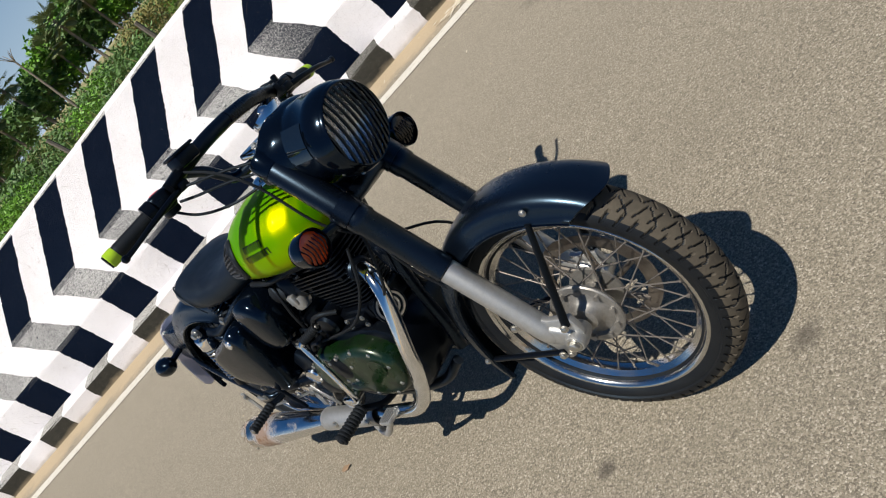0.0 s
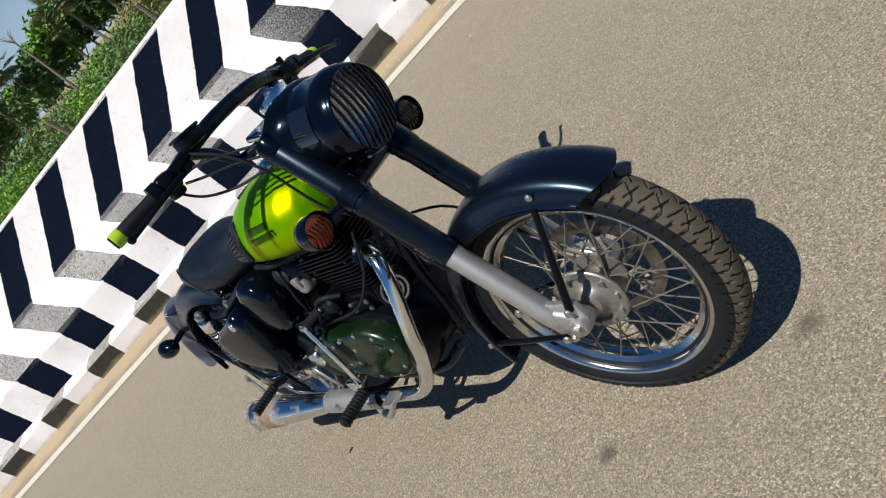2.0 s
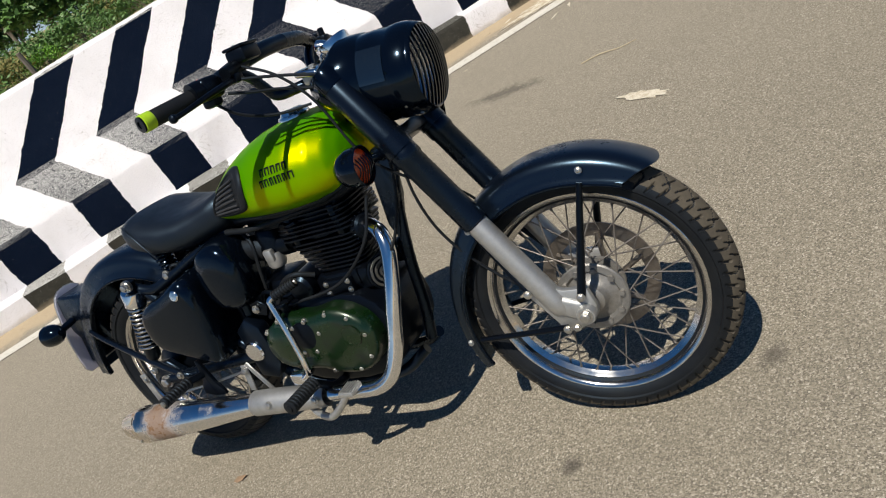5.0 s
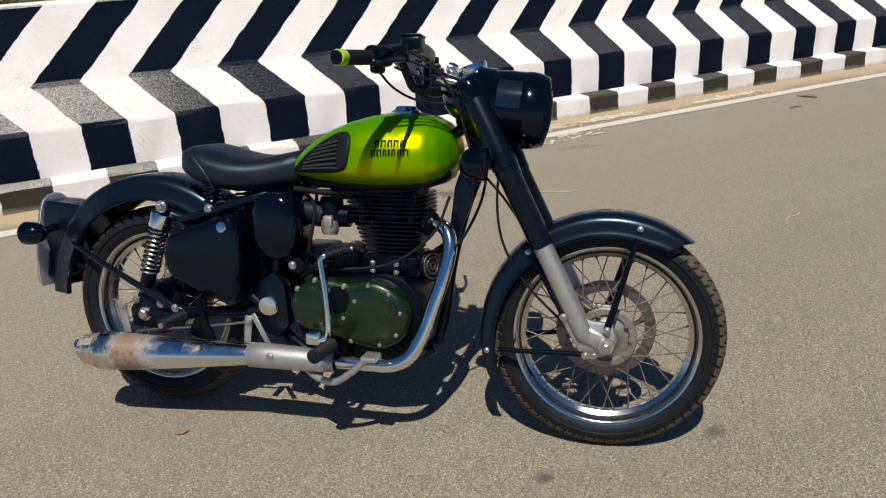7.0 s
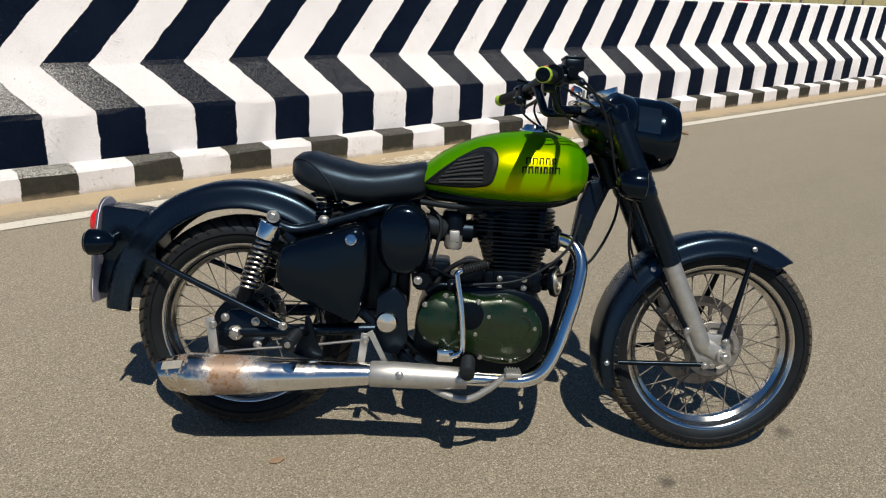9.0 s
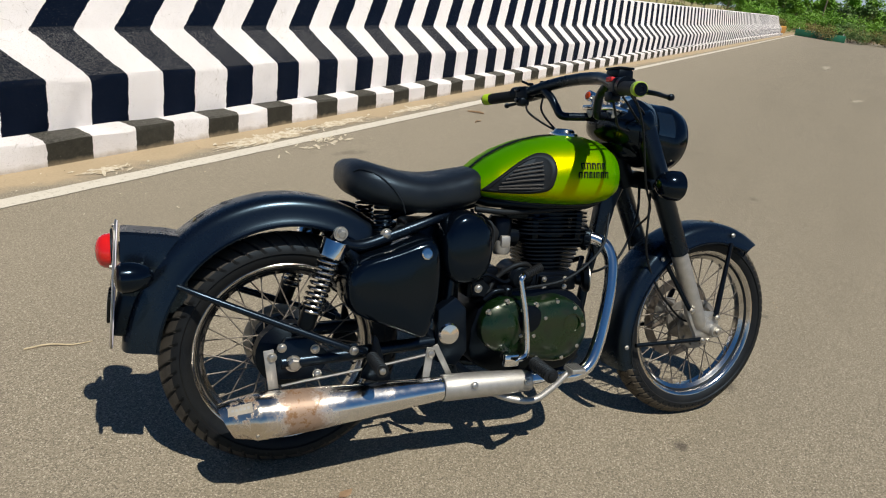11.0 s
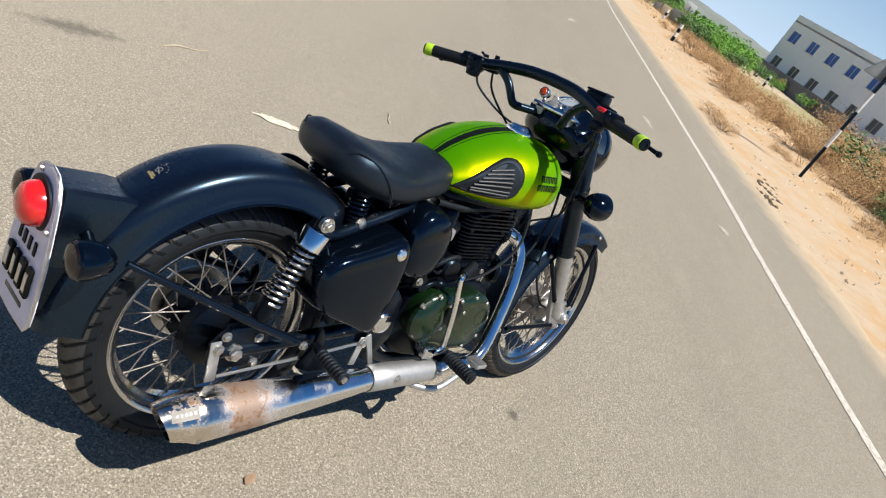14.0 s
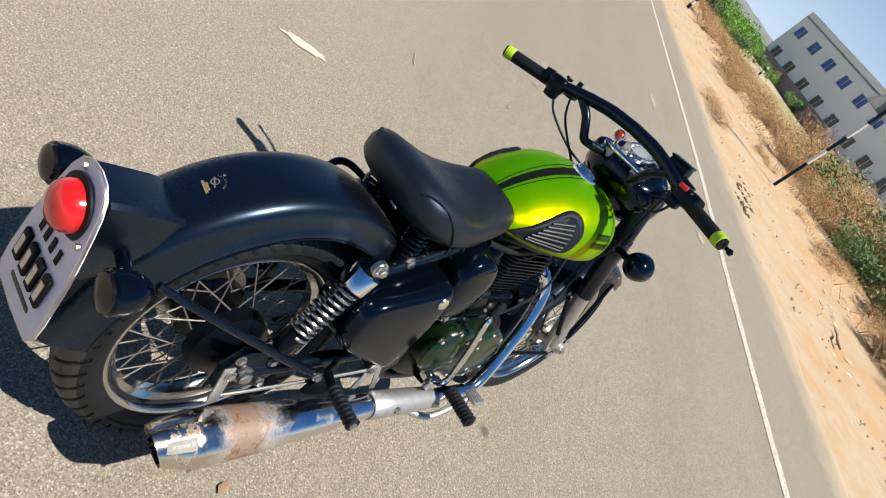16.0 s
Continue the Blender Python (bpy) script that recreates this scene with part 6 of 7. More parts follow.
part("pivot_cap", lathe([(0.030, 0), (0.031, 0.006), (0.027, 0.011), (0.0, 0.014)], (0.424, -0.132, 0.373), RIGHT, 32), M["chrome"], bike, "round chrome pivot cap")
part("lifting_handle", tube([(0.135, 0.128, 0.62), (0.145, 0.145, 0.675), (0.190, 0.142, 0.692), (0.290, 0.112, 0.655)], 0.0085, 10), M["satin"], bike, "black lifting handle beside the saddle")

# ---- side boxes ----
box_line = [(x + 0.004, z + 0.011) for x, z in ring_line([(0.118, 0.548), (0.15, 0.580), (0.24, 0.608), (0.325, 0.636), (0.352, 0.625), (0.366, 0.585), (0.367, 0.48), (0.345, 0.385), (0.325, 0.366), (0.28, 0.382), (0.17, 0.425), (0.125, 0.455), (0.112, 0.50)], 3)]
for s in (-1, 1):
    def inset(k, y):
        return [(0.25 + (x - 0.25) * k, y * s, 0.505 + (z - 0.505) * k) for x, z in box_line]
    tb = part("tool_box", skin([inset(0.96, 0.06), inset(1.0, 0.09), inset(1.0, 0.148), inset(0.992, 0.163), inset(0.972, 0.176), inset(0.938, 0.186), inset(0.89, 0.192), inset(0.82, 0.194), inset(0.6, 0.196), inset(0.2, 0.197)]), M["gloss"], bike, "rounded black tool box", sharp=60)
    part("box_lock", join(lathe([(0.0155, -0.012), (0.0155, 0.005), (0.0125, 0.008), (0.0, 0.009)], (0.322, 0.192 * s, 0.611), (0, s, 0.18), 24)), M["chrome"], tb, "chrome lock button")
air_line = [(0.460 + 0.076 * abs(math.cos(t)) ** 0.9 * (1 if math.cos(t) > 0 else -1), 0.610 + 0.100 * abs(math.sin(t)) ** 0.85 * (1 if math.sin(t) > 0 else -1)) for t in (2 * math.pi * k / 48 for k in range(48))]
part("air_filter_box", skin([[(0.46 + (x - 0.46) * k, -y, 0.61 + (z - 0.61) * k) for x, z in air_line] for k, y in ((0.9, 0.03), (1.0, 0.05), (1.0, 0.112), (0.985, 0.132), (0.95, 0.146), (0.87, 0.156), (0.72, 0.161), (0.45, 0.164), (0.15, 0.165))]), M["gloss"], bike, "oval black air filter box", sharp=60)

# ---- engine ----
part("crankcase", join(prism(ring_line([(0.50, 0.32), (0.52, 0.43), (0.60, 0.485), (0.72, 0.485), (0.83, 0.47), (0.885, 0.40), (0.88, 0.30), (0.82, 0.235), (0.65, 0.225), (0.53, 0.26)], 2), -0.11, 0.11, 0.012, 2), block((0.775, 0, 0.495), (0.17, 0.15, 0.06), 0.01, 2)), M["dark"], bike, "black-painted crankcase")
cover_line = ring_line([(0.512, 0.40), (0.535, 0.450), (0.585, 0.472), (0.635, 0.466), (0.680, 0.462), (0.745, 0.470), (0.800, 0.452), (0.840, 0.412), (0.850, 0.360), (0.828, 0.308), (0.775, 0.276), (0.700, 0.280), (0.645, 0.300), (0.590, 0.308), (0.535, 0.330), (0.512, 0.362)], 3)
engine_cover = part("engine_cover", skin([[(0.690 + (x - 0.68) * k, -y, 0.375 + (z - 0.375) * k) for x, z in cover_line] for k, y in ((1.0, 0.09), (1.0, 0.140), (0.985, 0.150), (0.96, 0.157), (0.90, 0.163), (0.7, 0.168), (0.3, 0.170))]), M["green"], bike, "bottle green engine side cover", sharp=60)
part("cover_boss", lathe([(0.070, 0), (0.068, 0.010), (0.058, 0.018), (0.03, 0.024), (0.0, 0.025)], (0.578, -0.150, 0.388), (0, -1, 0.05), 36), M["green"], engine_cover, "domed rear boss")
part("cover_boss", join(lathe([(0.045, 0), (0.043, 0.008), (0.03, 0.011), (0.0, 0.012)], (0.655, -0.160, 0.408), RIGHT, 30)), M["dark"], engine_cover)
part("cover_ring", skin([[(0.798 + r * math.cos(t), -y, 0.392 + r * math.sin(t)) for r, y in ((0.031, 0.162), (0.030, 0.1695), (0.025, 0.1695), (0.024, 0.162))] for t in (2 * math.pi * k / 32 for k in range(32))], loop=True), M["green"], engine_cover, "raised round badge")
part("badge_boss", lathe([(0.018, 0), (0.015, 0.004), (0.0, 0.005)], (0.798, -0.1635, 0.392), RIGHT, 20), M["green"], engine_cover)
for x, z in ((0.530, 0.435), (0.585, 0.463), (0.675, 0.452), (0.745, 0.458), (0.805, 0.437), (0.836, 0.385), (0.824, 0.322), (0.775, 0.290), (0.690, 0.295), (0.535, 0.345), (0.706, 0.413), (0.630, 0.44), (0.63, 0.365), (0.672, 0.362)):
    part("bolt", bolt((x, -0.160 if 0.6 < x < 0.72 and z > 0.35 else -0.154, z), RIGHT, 0.0065, 0.012), M["steel"], engine_cover)
part("oil_filler", join(lathe([(0.016, 0), (0.016, 0.02), (0.012, 0.024)], (0.60, -0.12, 0.475), (0, -0.2, 1), 16), tube([(0.53, -0.12, 0.462), (0.56, -0.125, 0.485), (0.60, -0.125, 0.487)], 0.008, 10)), M["dark"], bike)
part("starter_motor", lathe([(0.03, -0.05), (0.038, -0.045), (0.038, 0.05), (0.03, 0.058), (0.012, 0.06)], (0.655, -0.05, 0.515), (0, -1, 0), 28), M["dark"], bike)


def fin(z, x0, x1, half, t=0.0042):
    c = 0.034
    line = []
    for cx, cy, a0 in ((x1 - c, half - c, 0), (x0 + c, half - c, 90), (x0 + c, -half + c, 180), (x1 - c, -half + c, 270)):
        line += [(cx + c * math.cos(radians(a0 + 22.5 * k)), cy + c * math.sin(radians(a0 + 22.5 * k))) for k in range(5)]
    return skin([[(x, y, z) for x, y in line], [(x, y, z + t) for x, y in line]])


barrel = part("cylinder", join(lathe([(0.058, 0.49), (0.058, 0.65)], (0.775, 0, 0), (0, 0, 1), 36), block((0.775, -0.045, 0.505), (0.115, 0.07, 0.045), 0.006, 2)), M["dark"], bike, "black finned cylinder barrel", sharp=25)
for k in range(10):
    part("fin", fin(0.512 + 0.0122 * k, 0.702 - 0.0042 * k, 0.848 + 0.0034 * k, 0.064 + 0.0021 * k), M["dark"], barrel, sharp=25)
cyl_head = part("cylinder_head", join(lathe([(0.075, 0.63), (0.075, 0.72)], (0.77, 0, 0), (0, 0, 1), 32), block((0.77, 0, 0.705), (0.18, 0.13, 0.034), 0.01, 2), lathe([(0.03, 0), (0.03, 0.07)], (0.82, -0.02, 0.622), (0.93, -0.35, 0.0), 20)), M["dark"], bike, "black finned cylinder head", sharp=25)
for k in range(6):
    part("fin", fin(0.640 + 0.0115 * k, 0.650, 0.884, 0.090 - (0.008 if k > 3 else 0)), M["dark"], cyl_head, sharp=25)
for x, y in ((0.70, -0.066), (0.845, -0.066), (0.72, 0.066), (0.83, 0.066)):
    part("fin_post", block((x, y, 0.665), (0.022, 0.03, 0.085), 0.006, 2), M["dark"], cyl_head)
# battery case, electrics and hoses that close the gap behind the boxes
part("battery_case", block((0.40, 0, 0.53), (0.16, 0.13, 0.28), 0.012, 2), M["dark"], bike)
part("starter_relay", join(block((0.545, -0.02, 0.50), (0.10, 0.12, 0.09), 0.012, 2), tube([(0.50, -0.09, 0.50), (0.54, -0.105, 0.53), (0.60, -0.10, 0.505), (0.64, -0.09, 0.52)], 0.006, 8)), M["dark"], bike)
for line in ([(0.52, -0.06, 0.70), (0.56, -0.085, 0.66), (0.55, -0.095, 0.58), (0.53, -0.09, 0.50)], [(0.53, 0.0, 0.70), (0.535, -0.03, 0.62), (0.525, -0.07, 0.55), (0.54, -0.08, 0.48)], [(0.30, -0.09, 0.66), (0.27, -0.112, 0.67), (0.25, -0.10, 0.64)]):
    part("wire", tube(line, 0.0055, 8), M["rubber"], bike)
part("ignition_coil", join(block((0.640, -0.055, 0.700), (0.075, 0.045, 0.035), 0.008, 2), tube([(0.675, -0.06, 0.70), (0.70, -0.085, 0.685), (0.735, -0.088, 0.690)], 0.006, 8)), M["dark"], bike)
part("wiring_loom", tube([(0.50, -0.085, 0.712), (0.60, -0.098, 0.706), (0.72, -0.092, 0.712), (0.86, -0.078, 0.722), (0.94, -0.05, 0.745)], 0.0085, 10), M["rubber"], bike)
part("rocker_cover", join(block((0.735, -0.040, 0.722), (0.062, 0.080, 0.030), 0.008, 2), block((0.812, -0.040, 0.722), (0.062, 0.080, 0.030), 0.008, 2), *[bolt((x, -0.074, 0.736), (0, 0, 1), 0.005, 0.005) for x in (0.712, 0.758, 0.790, 0.836)]), M["dark"], bike, "black rocker covers under the tank")
part("clutch_cable", tube([(0.955, -0.07, 0.70), (0.915, -0.105, 0.60), (0.80, -0.118, 0.515), (0.66, -0.125, 0.492), (0.60, -0.125, 0.487)], 0.0042, 8), M["rubber"], bike)
part("breather_hose", tube([(0.70, -0.075, 0.535), (0.665, -0.098, 0.556), (0.62, -0.10, 0.548), (0.575, -0.092, 0.512), (0.548, -0.10, 0.470)], 0.0075, 10), M["rubber"], bike)
part("bracket", prism([(0.492, 0.478), (0.528, 0.470), (0.545, 0.500), (0.520, 0.520), (0.485, 0.515)], -0.128, -0.120, 0.002, 1), M["dark"], bike)
part("bolt", bolt((0.505, -0.130, 0.497), RIGHT, 0.009, 0.010), M["steel"], bike)
part("pushrod_cover", prism([(0.725, 0.475), (0.815, 0.475), (0.815, 0.516), (0.725, 0.516)], -0.094, -0.06, 0.004, 2), M["dark"], bike)
for x in (0.735, 0.805):
    for z in (0.484, 0.508):
        part("bolt", bolt((x, -0.094, z), RIGHT, 0.006, 0.006), M["steel"], bike)
part("carburettor", join(lathe([(0.032, -0.05), (0.032, 0.05)], (0.60, -0.045, 0.63), (1, 0.1, 0), 24), lathe([(0.034, 0), (0.034, 0.05), (0.028, 0.06)], (0.598, -0.05, 0.63), (0, 0, 1), 24)), M["dark"], bike, "carburettor")
part("float_bowl", join(lathe([(0.026, 0), (0.026, 0.03), (0.02, 0.04)], (0.598, -0.065, 0.62), (0, -0.1, -1), 20), block((0.60, -0.085, 0.62), (0.03, 0.02, 0.035), 0.006, 2)), M["alu"], bike, "aluminium float bowl")
part("intake_hose", tube([(0.50, -0.06, 0.645), (0.545, -0.055, 0.64), (0.57, -0.05, 0.632)], 0.036, 18), M["rubber"], bike)
part("intake_hose", tube([(0.62, -0.045, 0.632), (0.66, -0.03, 0.638), (0.70, -0.02, 0.645)], 0.028, 18), M["rubber"], bike)
for s in (-1, 1):
    spot, face = ((0.900, -0.066, 0.502) if s < 0 else (0.886, 0.088, 0.484)), (0.9, 0.42 * s, 0.1)
    horn = part("horn", join(lathe([(0.012, -0.04), (0.02, -0.035), (0.024, -0.02), (0.042, -0.012), (0.045, 0.0), (0.043, 0.004)], spot, face, 36), tube([(0.88, 0.05 * s, 0.52), (0.92, 0.0, 0.55)], 0.008, 8, 1)), M["dark"], bike, "round horn")
    for r in (0.039, 0.026, 0.013):
        part("horn_ring", lathe([(r, 0.002), (r - 0.001, 0.007), (r - 0.006, 0.007), (r - 0.007, 0.002)], spot, face, 32), M["steel"], horn)

# ---- exhaust ----
clamp = part("exhaust_clamp", lathe([(0.030, 0), (0.034, 0.004), (0.034, 0.02), (0.028, 0.026)], (0.880, -0.042, 0.622), (0.93, -0.35, 0.0), 28), M["dark"], bike, "finned exhaust clamp")
for k in range(9):
    part("clamp_fin", block((0.891, -0.046, 0.622), (0.012, 0.004, 0.078), 0.001, 1, Matrix.Rotation(radians(-20), 4, "Z") @ Matrix.Rotation(radians(20 * k), 4, "X")), M["dark"], clamp)
part("exhaust_pipe", tube([(0.872, -0.040, 0.622), (0.912, -0.052, 0.622), (0.946, -0.072, 0.604), (0.961, -0.094, 0.562), (0.950, -0.120, 0.49), (0.927, -0.142, 0.41), (0.904, -0.158, 0.338), (0.868, -0.176, 0.272), (0.82, -0.184, 0.244), (0.75, -0.186, 0.240), (0.60, -0.190, 0.242), (0.38, -0.192, 0.242)], 0.0200, 22, 8), M["chrome"], bike, "chrome exhaust pipe")
sil = part("silencer", skin([[(x - (0.55 * max(0.0, min(1.0, (-0.100 - x) / 0.04)) if x < -0.1 else 0.0) * r * math.sin(t), -0.193 - (0.39 - x) * 0.01 + r * math.cos(t), z + r * math.sin(t)) for t in (2 * math.pi * k / 40 for k in range(40))] for x, r, z in
           ((0.405, 0.0225, 0.241), (0.395, 0.030, 0.240), (0.38, 0.031, 0.239), (0.30, 0.0365, 0.234), (0.17, 0.0455, 0.226), (0.05, 0.053, 0.219), (-0.06, 0.0575, 0.214), (-0.095, 0.0585, 0.213), (-0.102, 0.059, 0.2125), (-0.106, 0.0575, 0.212), (-0.14, 0.0500, 0.209), (-0.172, 0.0420, 0.207), (-0.172, 0.0395, 0.207), (-0.135, 0.037, 0.209), (-0.09, 0.001, 0.21))]), M["rust"], bike, "megaphone silencer, chrome with brown rust bands")

# black disc added inside the hollow tail, in place of its shade
part("mouth_shade_disc", skin([[(-0.140 - 0.5 * r * math.sin(t), -0.1983 + r * math.cos(t), 0.208 + r * math.sin(t)) for t in (2 * math.pi * k / 28 for k in range(28))] for r in (0.0370, 0.001)]), M["dark"], sil, "dark disc standing in for shade inside the tail opening")


def on_silencer(x, a, lift=0.0):
    ring = x
    for _ in range(6):                                   # the tail's rings lean, so look for the one that passes here
        r = float(np.interp(ring, [-0.172, -0.14, -0.106, -0.06, 0.05, 0.17, 0.30], [0.0420, 0.0500, 0.0575, 0.0575, 0.053, 0.0455, 0.0365]))
        ring = x + 0.55 * max(0.0, min(1.0, (-0.100 - ring) / 0.04)) * r * math.sin(radians(a))
    r += lift
    z = float(np.interp(x, [-0.186, -0.1, 0.05, 0.30], [0.206, 0.2125, 0.219, 0.234]))
    return Vector((x, -0.193 - (0.39 - x) * 0.01 - r * math.cos(radians(a)), z + r * math.sin(radians(a))))


def sticker(name, x0, x1, a0, a1, lift, material, label=""):
    n = 6
    v = [on_silencer(x0 + (x1 - x0) * i / n, a0 + (a1 - a0) * j / n, lift) for i in range(n + 1) for j in range(n + 1)]
    return part(name, (v, [(i * 7 + j, (i + 1) * 7 + j, (i + 1) * 7 + j + 1, i * 7 + j + 1) for i in range(n) for j in range(n)]), material, sil, label)


sticker("sticker", -0.172, -0.116, 36, 62, 0.0012, M["label"], "small white sticker with dark print")
for k in range(5):
    sticker("sticker_print", -0.164 + 0.009 * k, -0.1585 + 0.009 * k, 46, 53, 0.0019, M["sign_back"])
part("bolt", bolt(on_silencer(-0.104, -28), RIGHT, 0.004, 0.004), M["steel"], sil)
shield = [[(x, -0.192 + r * math.cos(t), 0.241 + r * math.sin(t) + dz) for t in [radians(55 + 250 * k / 28) for k in range(29)]] for x, r, dz in ((0.388, 0.033, -0.001), (0.392, 0.036, -0.001), (0.46, 0.036, 0.0), (0.52, 0.035, 0.0), (0.60, 0.0325, 0.0), (0.655, 0.029, 0.0))]
v, f = [p for r in shield for p in r], [(i * 29 + j, (i + 1) * 29 + j, (i + 1) * 29 + j + 1, i * 29 + j + 1) for i in range(5) for j in range(28)]
inner = [((p[0]), -0.192 + (p[1] + 0.192) * 0.94, 0.241 + (p[2] - 0.241) * 0.94) for p in v]
hs = part("heat_shield", join((v, f), (inner, f)), M["alu"], bike, "dull aluminium heat shield clamped round the pipe")
for x in (0.47, 0.635):
    part("bolt", bolt((x, -0.192 - 0.034, 0.252), (0, -1, 0.2), 0.0085, 0.007), M["steel"], hs)
part("silencer_bracket", join(block((0.362, -0.150, 0.300), (0.022, 0.004, 0.085), 0.001, 1, Matrix.Rotation(radians(6), 4, "Y")), block((0.405, -0.150, 0.300), (0.016, 0.004, 0.11), 0.001, 1, Matrix.Rotation(radians(-28), 4, "Y"))), M["alu"], bike, "bright metal silencer bracket")
part("bolt", bolt((0.366, -0.154, 0.325), RIGHT, 0.009, 0.008), M["steel"], bike)
part("silencer_bracket", block((-0.060, -0.150, 0.312), (0.026, 0.005, 0.105), 0.002, 2, Matrix.Rotation(radians(-8), 4, "Y")), M["alu"], bike, "bright metal silencer bracket")
part("bolt", bolt((-0.058, -0.153, 0.345), RIGHT, 0.009, 0.008), M["steel"], bike)
part("brake_rod", tube([(0.36, -0.146, 0.322), (0.22, -0.143, 0.298), (0.05, -0.141, 0.275), (-0.03, -0.138, 0.262)], 0.0042, 8), M["steel"], bike)

# ---- pedals and pegs ----
part("kick_start", join(tube([(0.595, -0.150, 0.305), (0.60, -0.190, 0.302)], 0.017, 16, 1), block((0.592, -0.190, 0.305), (0.046, 0.026, 0.036), 0.006, 2), tube([(0.602, -0.195, 0.303), (0.628, -0.198, 0.312), (0.638, -0.197, 0.335), (0.630, -0.188, 0.43), (0.614, -0.178, 0.515), (0.614, -0.175, 0.533), (0.628, -0.168, 0.540)], 0.0085, 14)), M["chrome"], bike, "chrome kick-start lever")


def ribbed(p, q, r, ribs, name, label):
    p, q = Vector(p), Vector(q)
    w, d = (q - p).normalized(), (q - p).length
    prof = [(r * 0.8, 0.0)]
    for k in range(ribs):
        s = d * (k + 0.15) / ribs
        prof += [(r * 0.86, s), (r, s + d * 0.2 / ribs), (r, s + d * 0.55 / ribs), (r * 0.86, s + d * 0.75 / ribs)]
    ob = part(name, lathe(prof + [(r * 1.02, d * 0.985), (r * 0.9, d)], p, w, 22), M["rubber"], bike, label)
    part("end_stud", lathe([(r * 0.55, -0.001), (r * 0.5, 0.004), (0, 0.006)], q, w, 14), M["steel"] if r < 0.019 else M["rubber"], ob)
    return ob


ribbed((0.625, -0.170, 0.539), (0.690, -0.142, 0.556), 0.0135, 9, "kick_start_rubber", "ribbed black rubber on the kick-start")
for s in (-1, 1):
    ribbed((0.655, 0.215 * s, 0.300), (0.648, 0.322 * s, 0.300), 0.0195, 10, "foot_peg", "ribbed black rubber foot peg")
    part("peg_mount", tube([(0.66, 0.09 * s, 0.235), (0.66, 0.16 * s, 0.25), (0.656, 0.216 * s, 0.298)], 0.011, 10), M["dark"], bike)
    ribbed((0.186, 0.200 * s, 0.345), (0.181, 0.303 * s, 0.345), 0.0165, 9, "passenger_peg", "ribbed black rubber passenger peg")
    part("peg_hanger", join(prism(ring_line([(0.17, 0.275), (0.255, 0.262), (0.235, 0.31), (0.215, 0.375), (0.20, 0.385), (0.195, 0.33)], 2), 0.150 * s, 0.162 * s, 0.003, 2), tube([(0.205, 0.155 * s, 0.338), (0.186, 0.203 * s, 0.345)], 0.011, 10, 1)), M["dark"], bike)
part("brake_pedal", join(tube([(0.545, -0.165, 0.208), (0.60, -0.20, 0.193), (0.66, -0.222, 0.193), (0.715, -0.228, 0.228), (0.752, -0.230, 0.262), (0.775, -0.230, 0.272)], [0.011, 0.010, 0.010, 0.0095, 0.009, 0.009], 12), block((0.776, -0.236, 0.279), (0.044, 0.05, 0.013), 0.003, 2), *[block((0.760 + 0.008 * k, -0.236, 0.287), (0.003, 0.046, 0.004), 0, 1) for k in range(5)]), M["alu"], bike, "cast aluminium brake pedal")
part("side_stand", join(tube([(0.50, 0.12, 0.235), (0.485, 0.20, 0.13), (0.475, 0.262, 0.030), (0.475, 0.272, -0.045)], 0.0115, 12), block((0.475, 0.278, -0.050), (0.055, 0.05, 0.008), 0.002, 1, Matrix.Rotation(radians(11), 4, "X"))), M["satin"], bike, "black side stand carrying the leaning machine")

# ---- tail: box, plate, lamp, indicators ----
rings = []
for x, w, lo, hi in ((-0.250, 0.062, 0.50, 0.622), (-0.268, 0.068, 0.50, 0.632), (-0.30, 0.068, 0.50, 0.638), (-0.39, 0.066, 0.50, 0.645), (-0.402, 0.064, 0.50, 0.644)):
    rings.append([(x, y, z) for y, z in ((-w * 0.72, hi), (w * 0.72, hi), (w * 0.86, hi - 0.006), (w, hi - 0.062), (w * 0.98, lo + 0.02), (w * 0.6, lo - 0.06), (-w * 0.6, lo - 0.06), (-w * 0.98, lo + 0.02), (-w, hi - 0.062), (-w * 0.86, hi - 0.006))])
tail_box = part("tail_box", skin(rings), M["guard"], bike, "angular black tail lamp housing", sharp=20)
part("tail_flange", tube([(-0.262 - (0.622 - z) * 0.28, y * 1.10, z + (0.006 if z > 0.6 else 0)) for x, y, z in (rings[0][k] for k in (8, 9, 0, 1, 2, 3))], 0.0042, 8, 2), M["gloss"], tail_box)
part("tail_skirt", prism([(-0.34, 0.52), (-0.405, 0.50), (-0.43, 0.39), (-0.39, 0.385), (-0.34, 0.40)], -0.055, 0.055, 0.012, 3), M["satin"], bike)


def on_plate(y, z, out=0.0):
    return Vector((-0.412 - (0.68 - z) * 0.045 - out, y, z))


half = [(0.0, 0.664), (0.028, 0.660), (0.050, 0.646), (0.063, 0.62), (0.070, 0.59), (0.078, 0.55), (0.086, 0.50), (0.090, 0.42), (0.088, 0.385), (0.074, 0.368), (0.0, 0.364)]
line = half + [(-y, z) for y, z in reversed(half[1:-1])]
plate = part("number_plate", skin([[on_plate(y, z, -0.006) for y, z in line], [on_plate(y, z, 0.0) for y, z in line], [on_plate(y * 0.985, 0.53 + (z - 0.53) * 0.99, 0.002) for y, z in line]]), M["plate"], bike, "white registration plate with dark bars")
part("plate_rim", tube([on_plate(y, z, -0.001) for y, z in line + line[:1]], 0.0028, 6, 1), M["steel"], plate, "bright chipped metal edge")
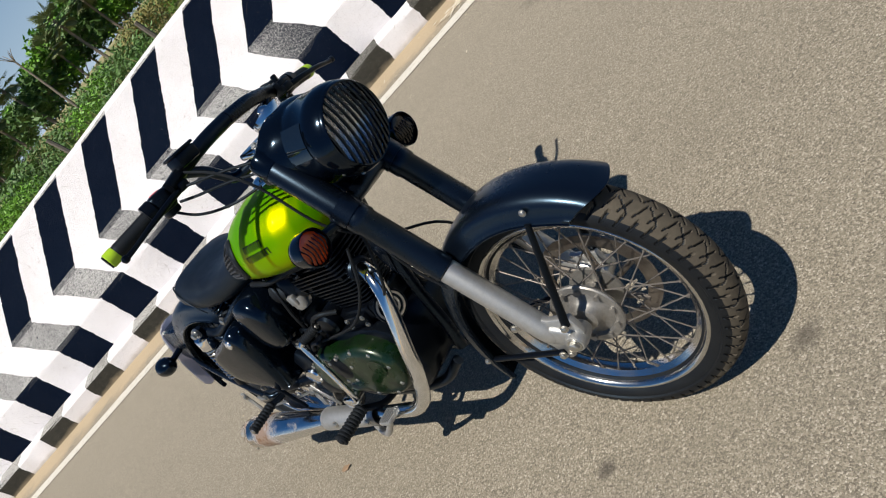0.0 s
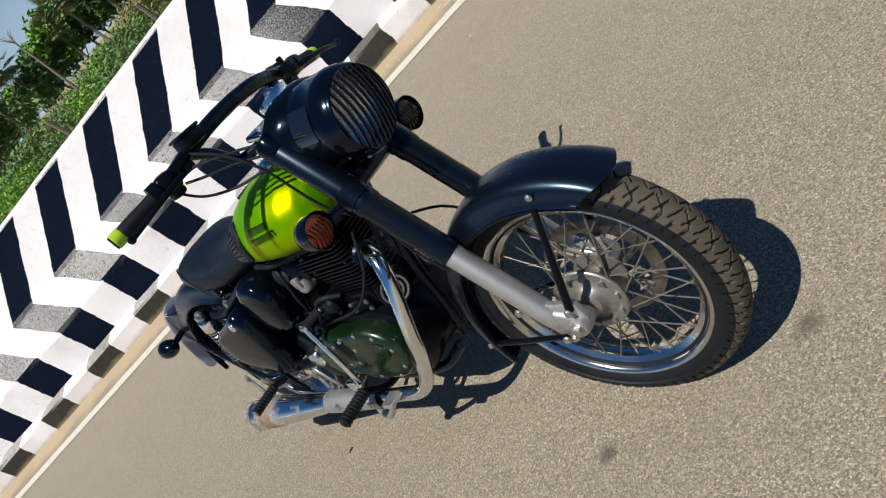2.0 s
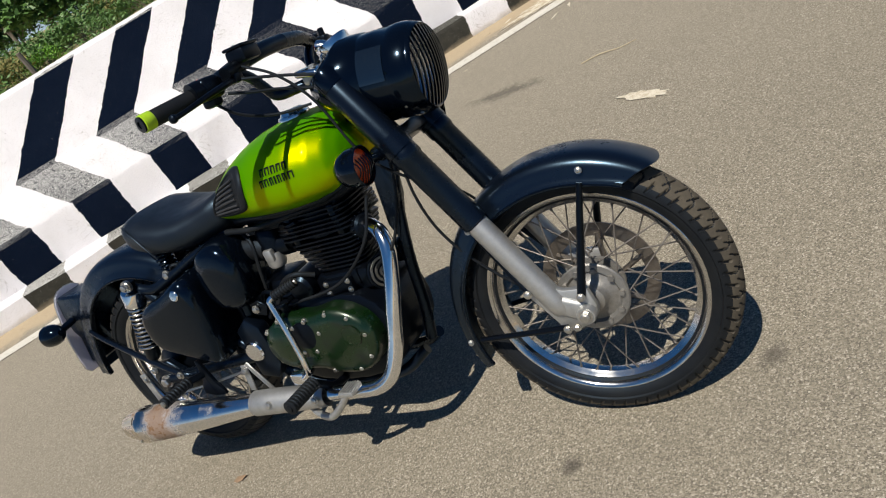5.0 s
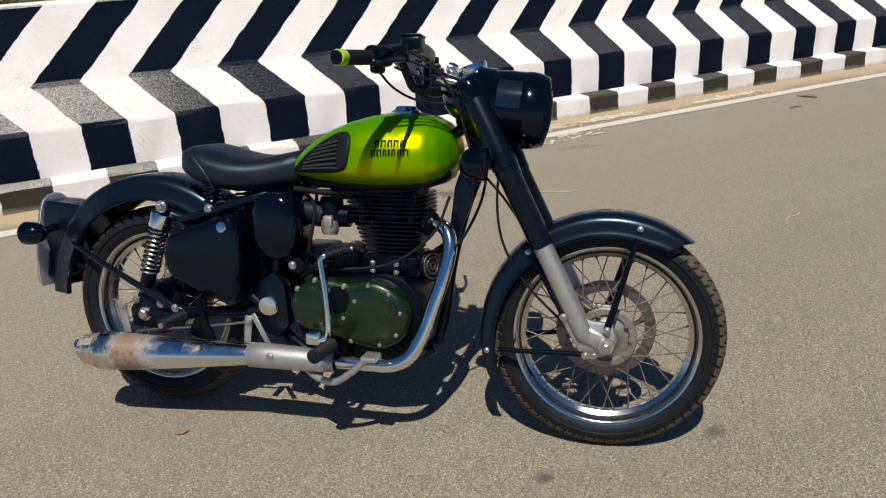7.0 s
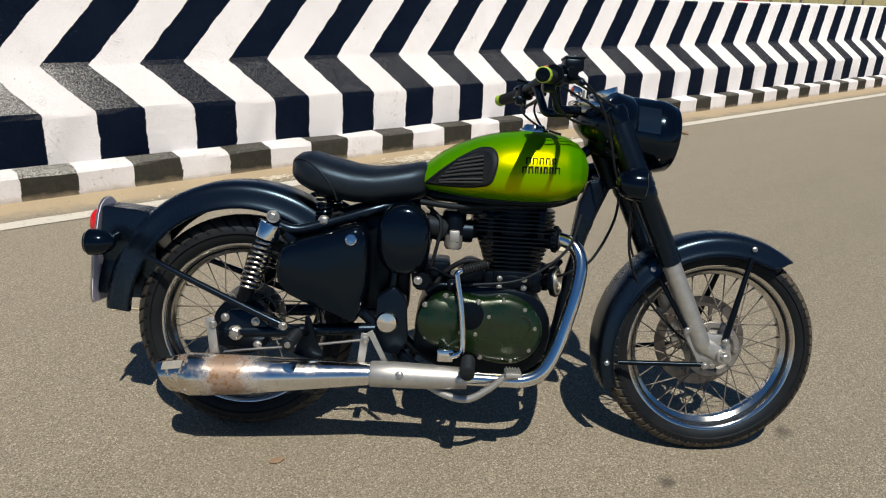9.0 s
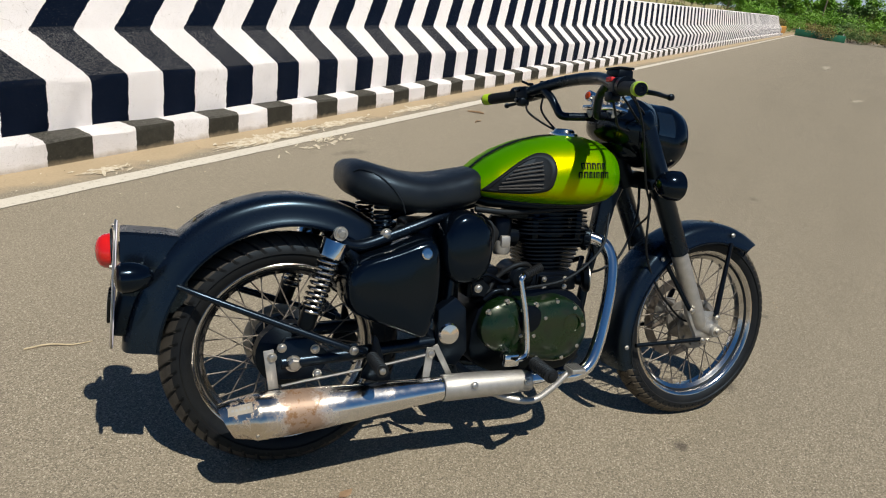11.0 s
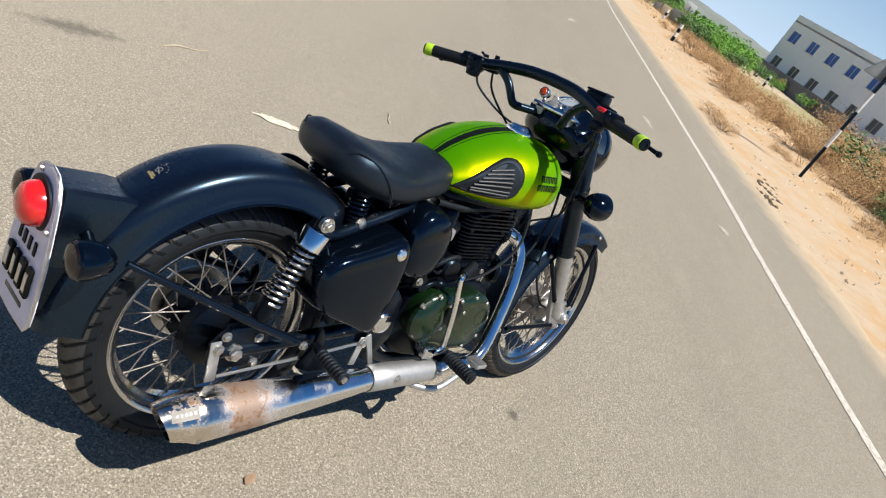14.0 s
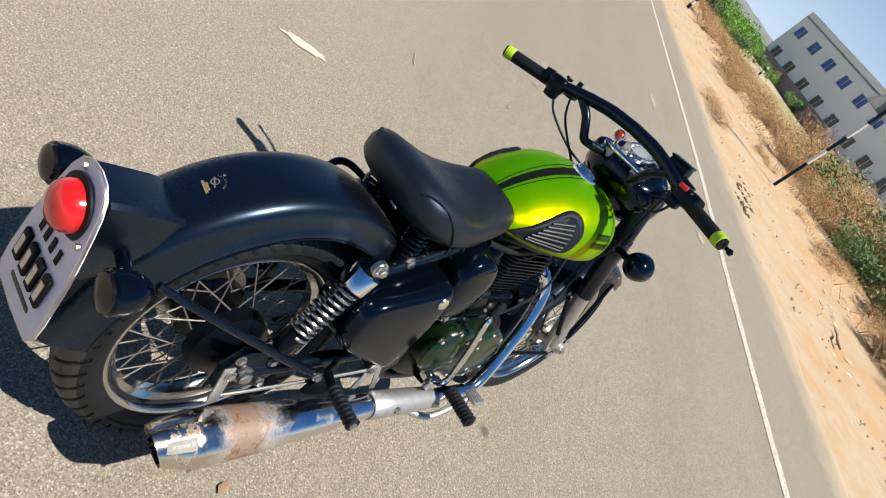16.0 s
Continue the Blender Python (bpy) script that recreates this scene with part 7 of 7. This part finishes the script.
for y, w in ((0.040, 0.012), (0.016, 0.013), (-0.010, 0.012), (-0.036, 0.011)):
    part("plate_bar", block(on_plate(y, 0.515, 0.0035), (0.002, w, 0.026), 0.0005, 1, Matrix.Rotation(radians(2.6), 4, "Y")), M["ink"], plate)
for y in (0.052, 0.018, -0.016, -0.050):
    part("plate_bar", block(on_plate(y, 0.455, 0.006), (0.008, 0.024, 0.058), 0.002, 1, Matrix.Rotation(radians(2.6), 4, "Y")), M["ink"], plate)
    part("plate_bar_face", block(on_plate(y, 0.455, 0.0105), (0.002, 0.013, 0.036), 0.0005, 1, Matrix.Rotation(radians(2.6), 4, "Y")), M["steel"], plate)
for y, z in ((0.03, 0.646), (-0.060, 0.562)):
    part("bolt", bolt(on_plate(y, z, 0.002), (-1, 0, -0.045), 0.0055, 0.006), M["steel"], plate)
tl = part("tail_lamp", lathe([(0.044, 0.002), (0.0430, 0.010), (0.041, 0.022), (0.036, 0.031), (0.026, 0.038), (0.012, 0.0415), (0.0, 0.042)], on_plate(0, 0.590), (-1, 0, -0.045), 40), M["lamp_red"], bike, "domed red tail lamp")
part("gasket", lathe([(0.054, 0.001), (0.054, 0.005), (0.047, 0.006)], on_plate(0, 0.590), (-1, 0, -0.045), 36), M["rubber"], tl)
for s in (-1, 1):
    c = (-0.380, 0.143 * s, 0.556)
    ind = part("indicator", join(lathe([(0.010, -0.050), (0.024, -0.039), (0.033, -0.020), (0.0365, 0.0), (0.0365, 0.018), (0.033, 0.022)], c, (-1, 0, -0.05), 28), tube([(-0.355, 0.07 * s, 0.565), (-0.362, 0.125 * s, 0.556)], 0.012, 12, 1)), M["gloss"], bike, "round black bullet indicator")
    part("lens", lathe([(0.033, 0.019), (0.030, 0.027), (0.016, 0.033), (0.0, 0.035)], c, (-1, 0, -0.05), 24), M["shaded_amber"], ind, "amber lens painted dark as if shaded")


def on_fender(a, y, lift=0.0):
    """A point on top of the rear mudguard near its crown."""
    q = math.asin((abs(y) / rear_half(a)) ** (1 / 0.9)) / (0.625 * math.pi)
    r = 0.403 - (0.403 - rear_edge(a)) * q ** 2.9 + lift
    return Vector((r * math.sin(radians(a)), y, CROWN.z + r * math.cos(radians(a))))


def transfer(a, y, long, wide, turn, material, label=""):
    """A flat painted mark on the mudguard: centre, size along and across, turn."""
    c, d = math.cos(radians(turn)), math.sin(radians(turn))
    ends = [(i / 3 - 1, j) for i in range(7) for j in (-1, 1)]
    v = [on_fender(a + math.degrees((u * long * c - w * wide * d) / 0.403), y + u * long * d + w * wide * c, 0.0014) for u, w in ends]
    return part("fender_transfer", (v, [(2 * k, 2 * k + 1, 2 * k + 3, 2 * k + 2) for k in range(6)]), material, bike, label)


# the mudguard's transfer, as plain marks
transfer(-35.2, 0.000, 0.0155, 0.0026, 84, M["gold"], "small gold transfer on the mudguard")
transfer(-34.5, -0.001, 0.0100, 0.0018, 84, M["gold"])
transfer(-32.6, 0.003, 0.0130, 0.0014, 70, M["plate_ink"])
part("fender_transfer", ([on_fender(-32.4 + q * math.cos(t), 0.004 + 0.0068 * q * math.sin(t), 0.0016) for q in (1.15, 0.85) for t in (2 * math.pi * k / 16 for k in range(16))], [(k, (k + 1) % 16, 16 + (k + 1) % 16, 16 + k) for k in range(16)]), M["plate_ink"], bike)
for k in range(8):                                       # an arc of small strokes
    t = radians(-62 + 16 * k)
    transfer(-32.6 + 2.6 * math.cos(t), 0.002 + 0.0185 * math.sin(t), 0.0015, 0.0007, math.degrees(t), M["plate_ink"])
transfer(-29.6, 0.013, 0.0022, 0.0022, 20, M["plate_ink"])
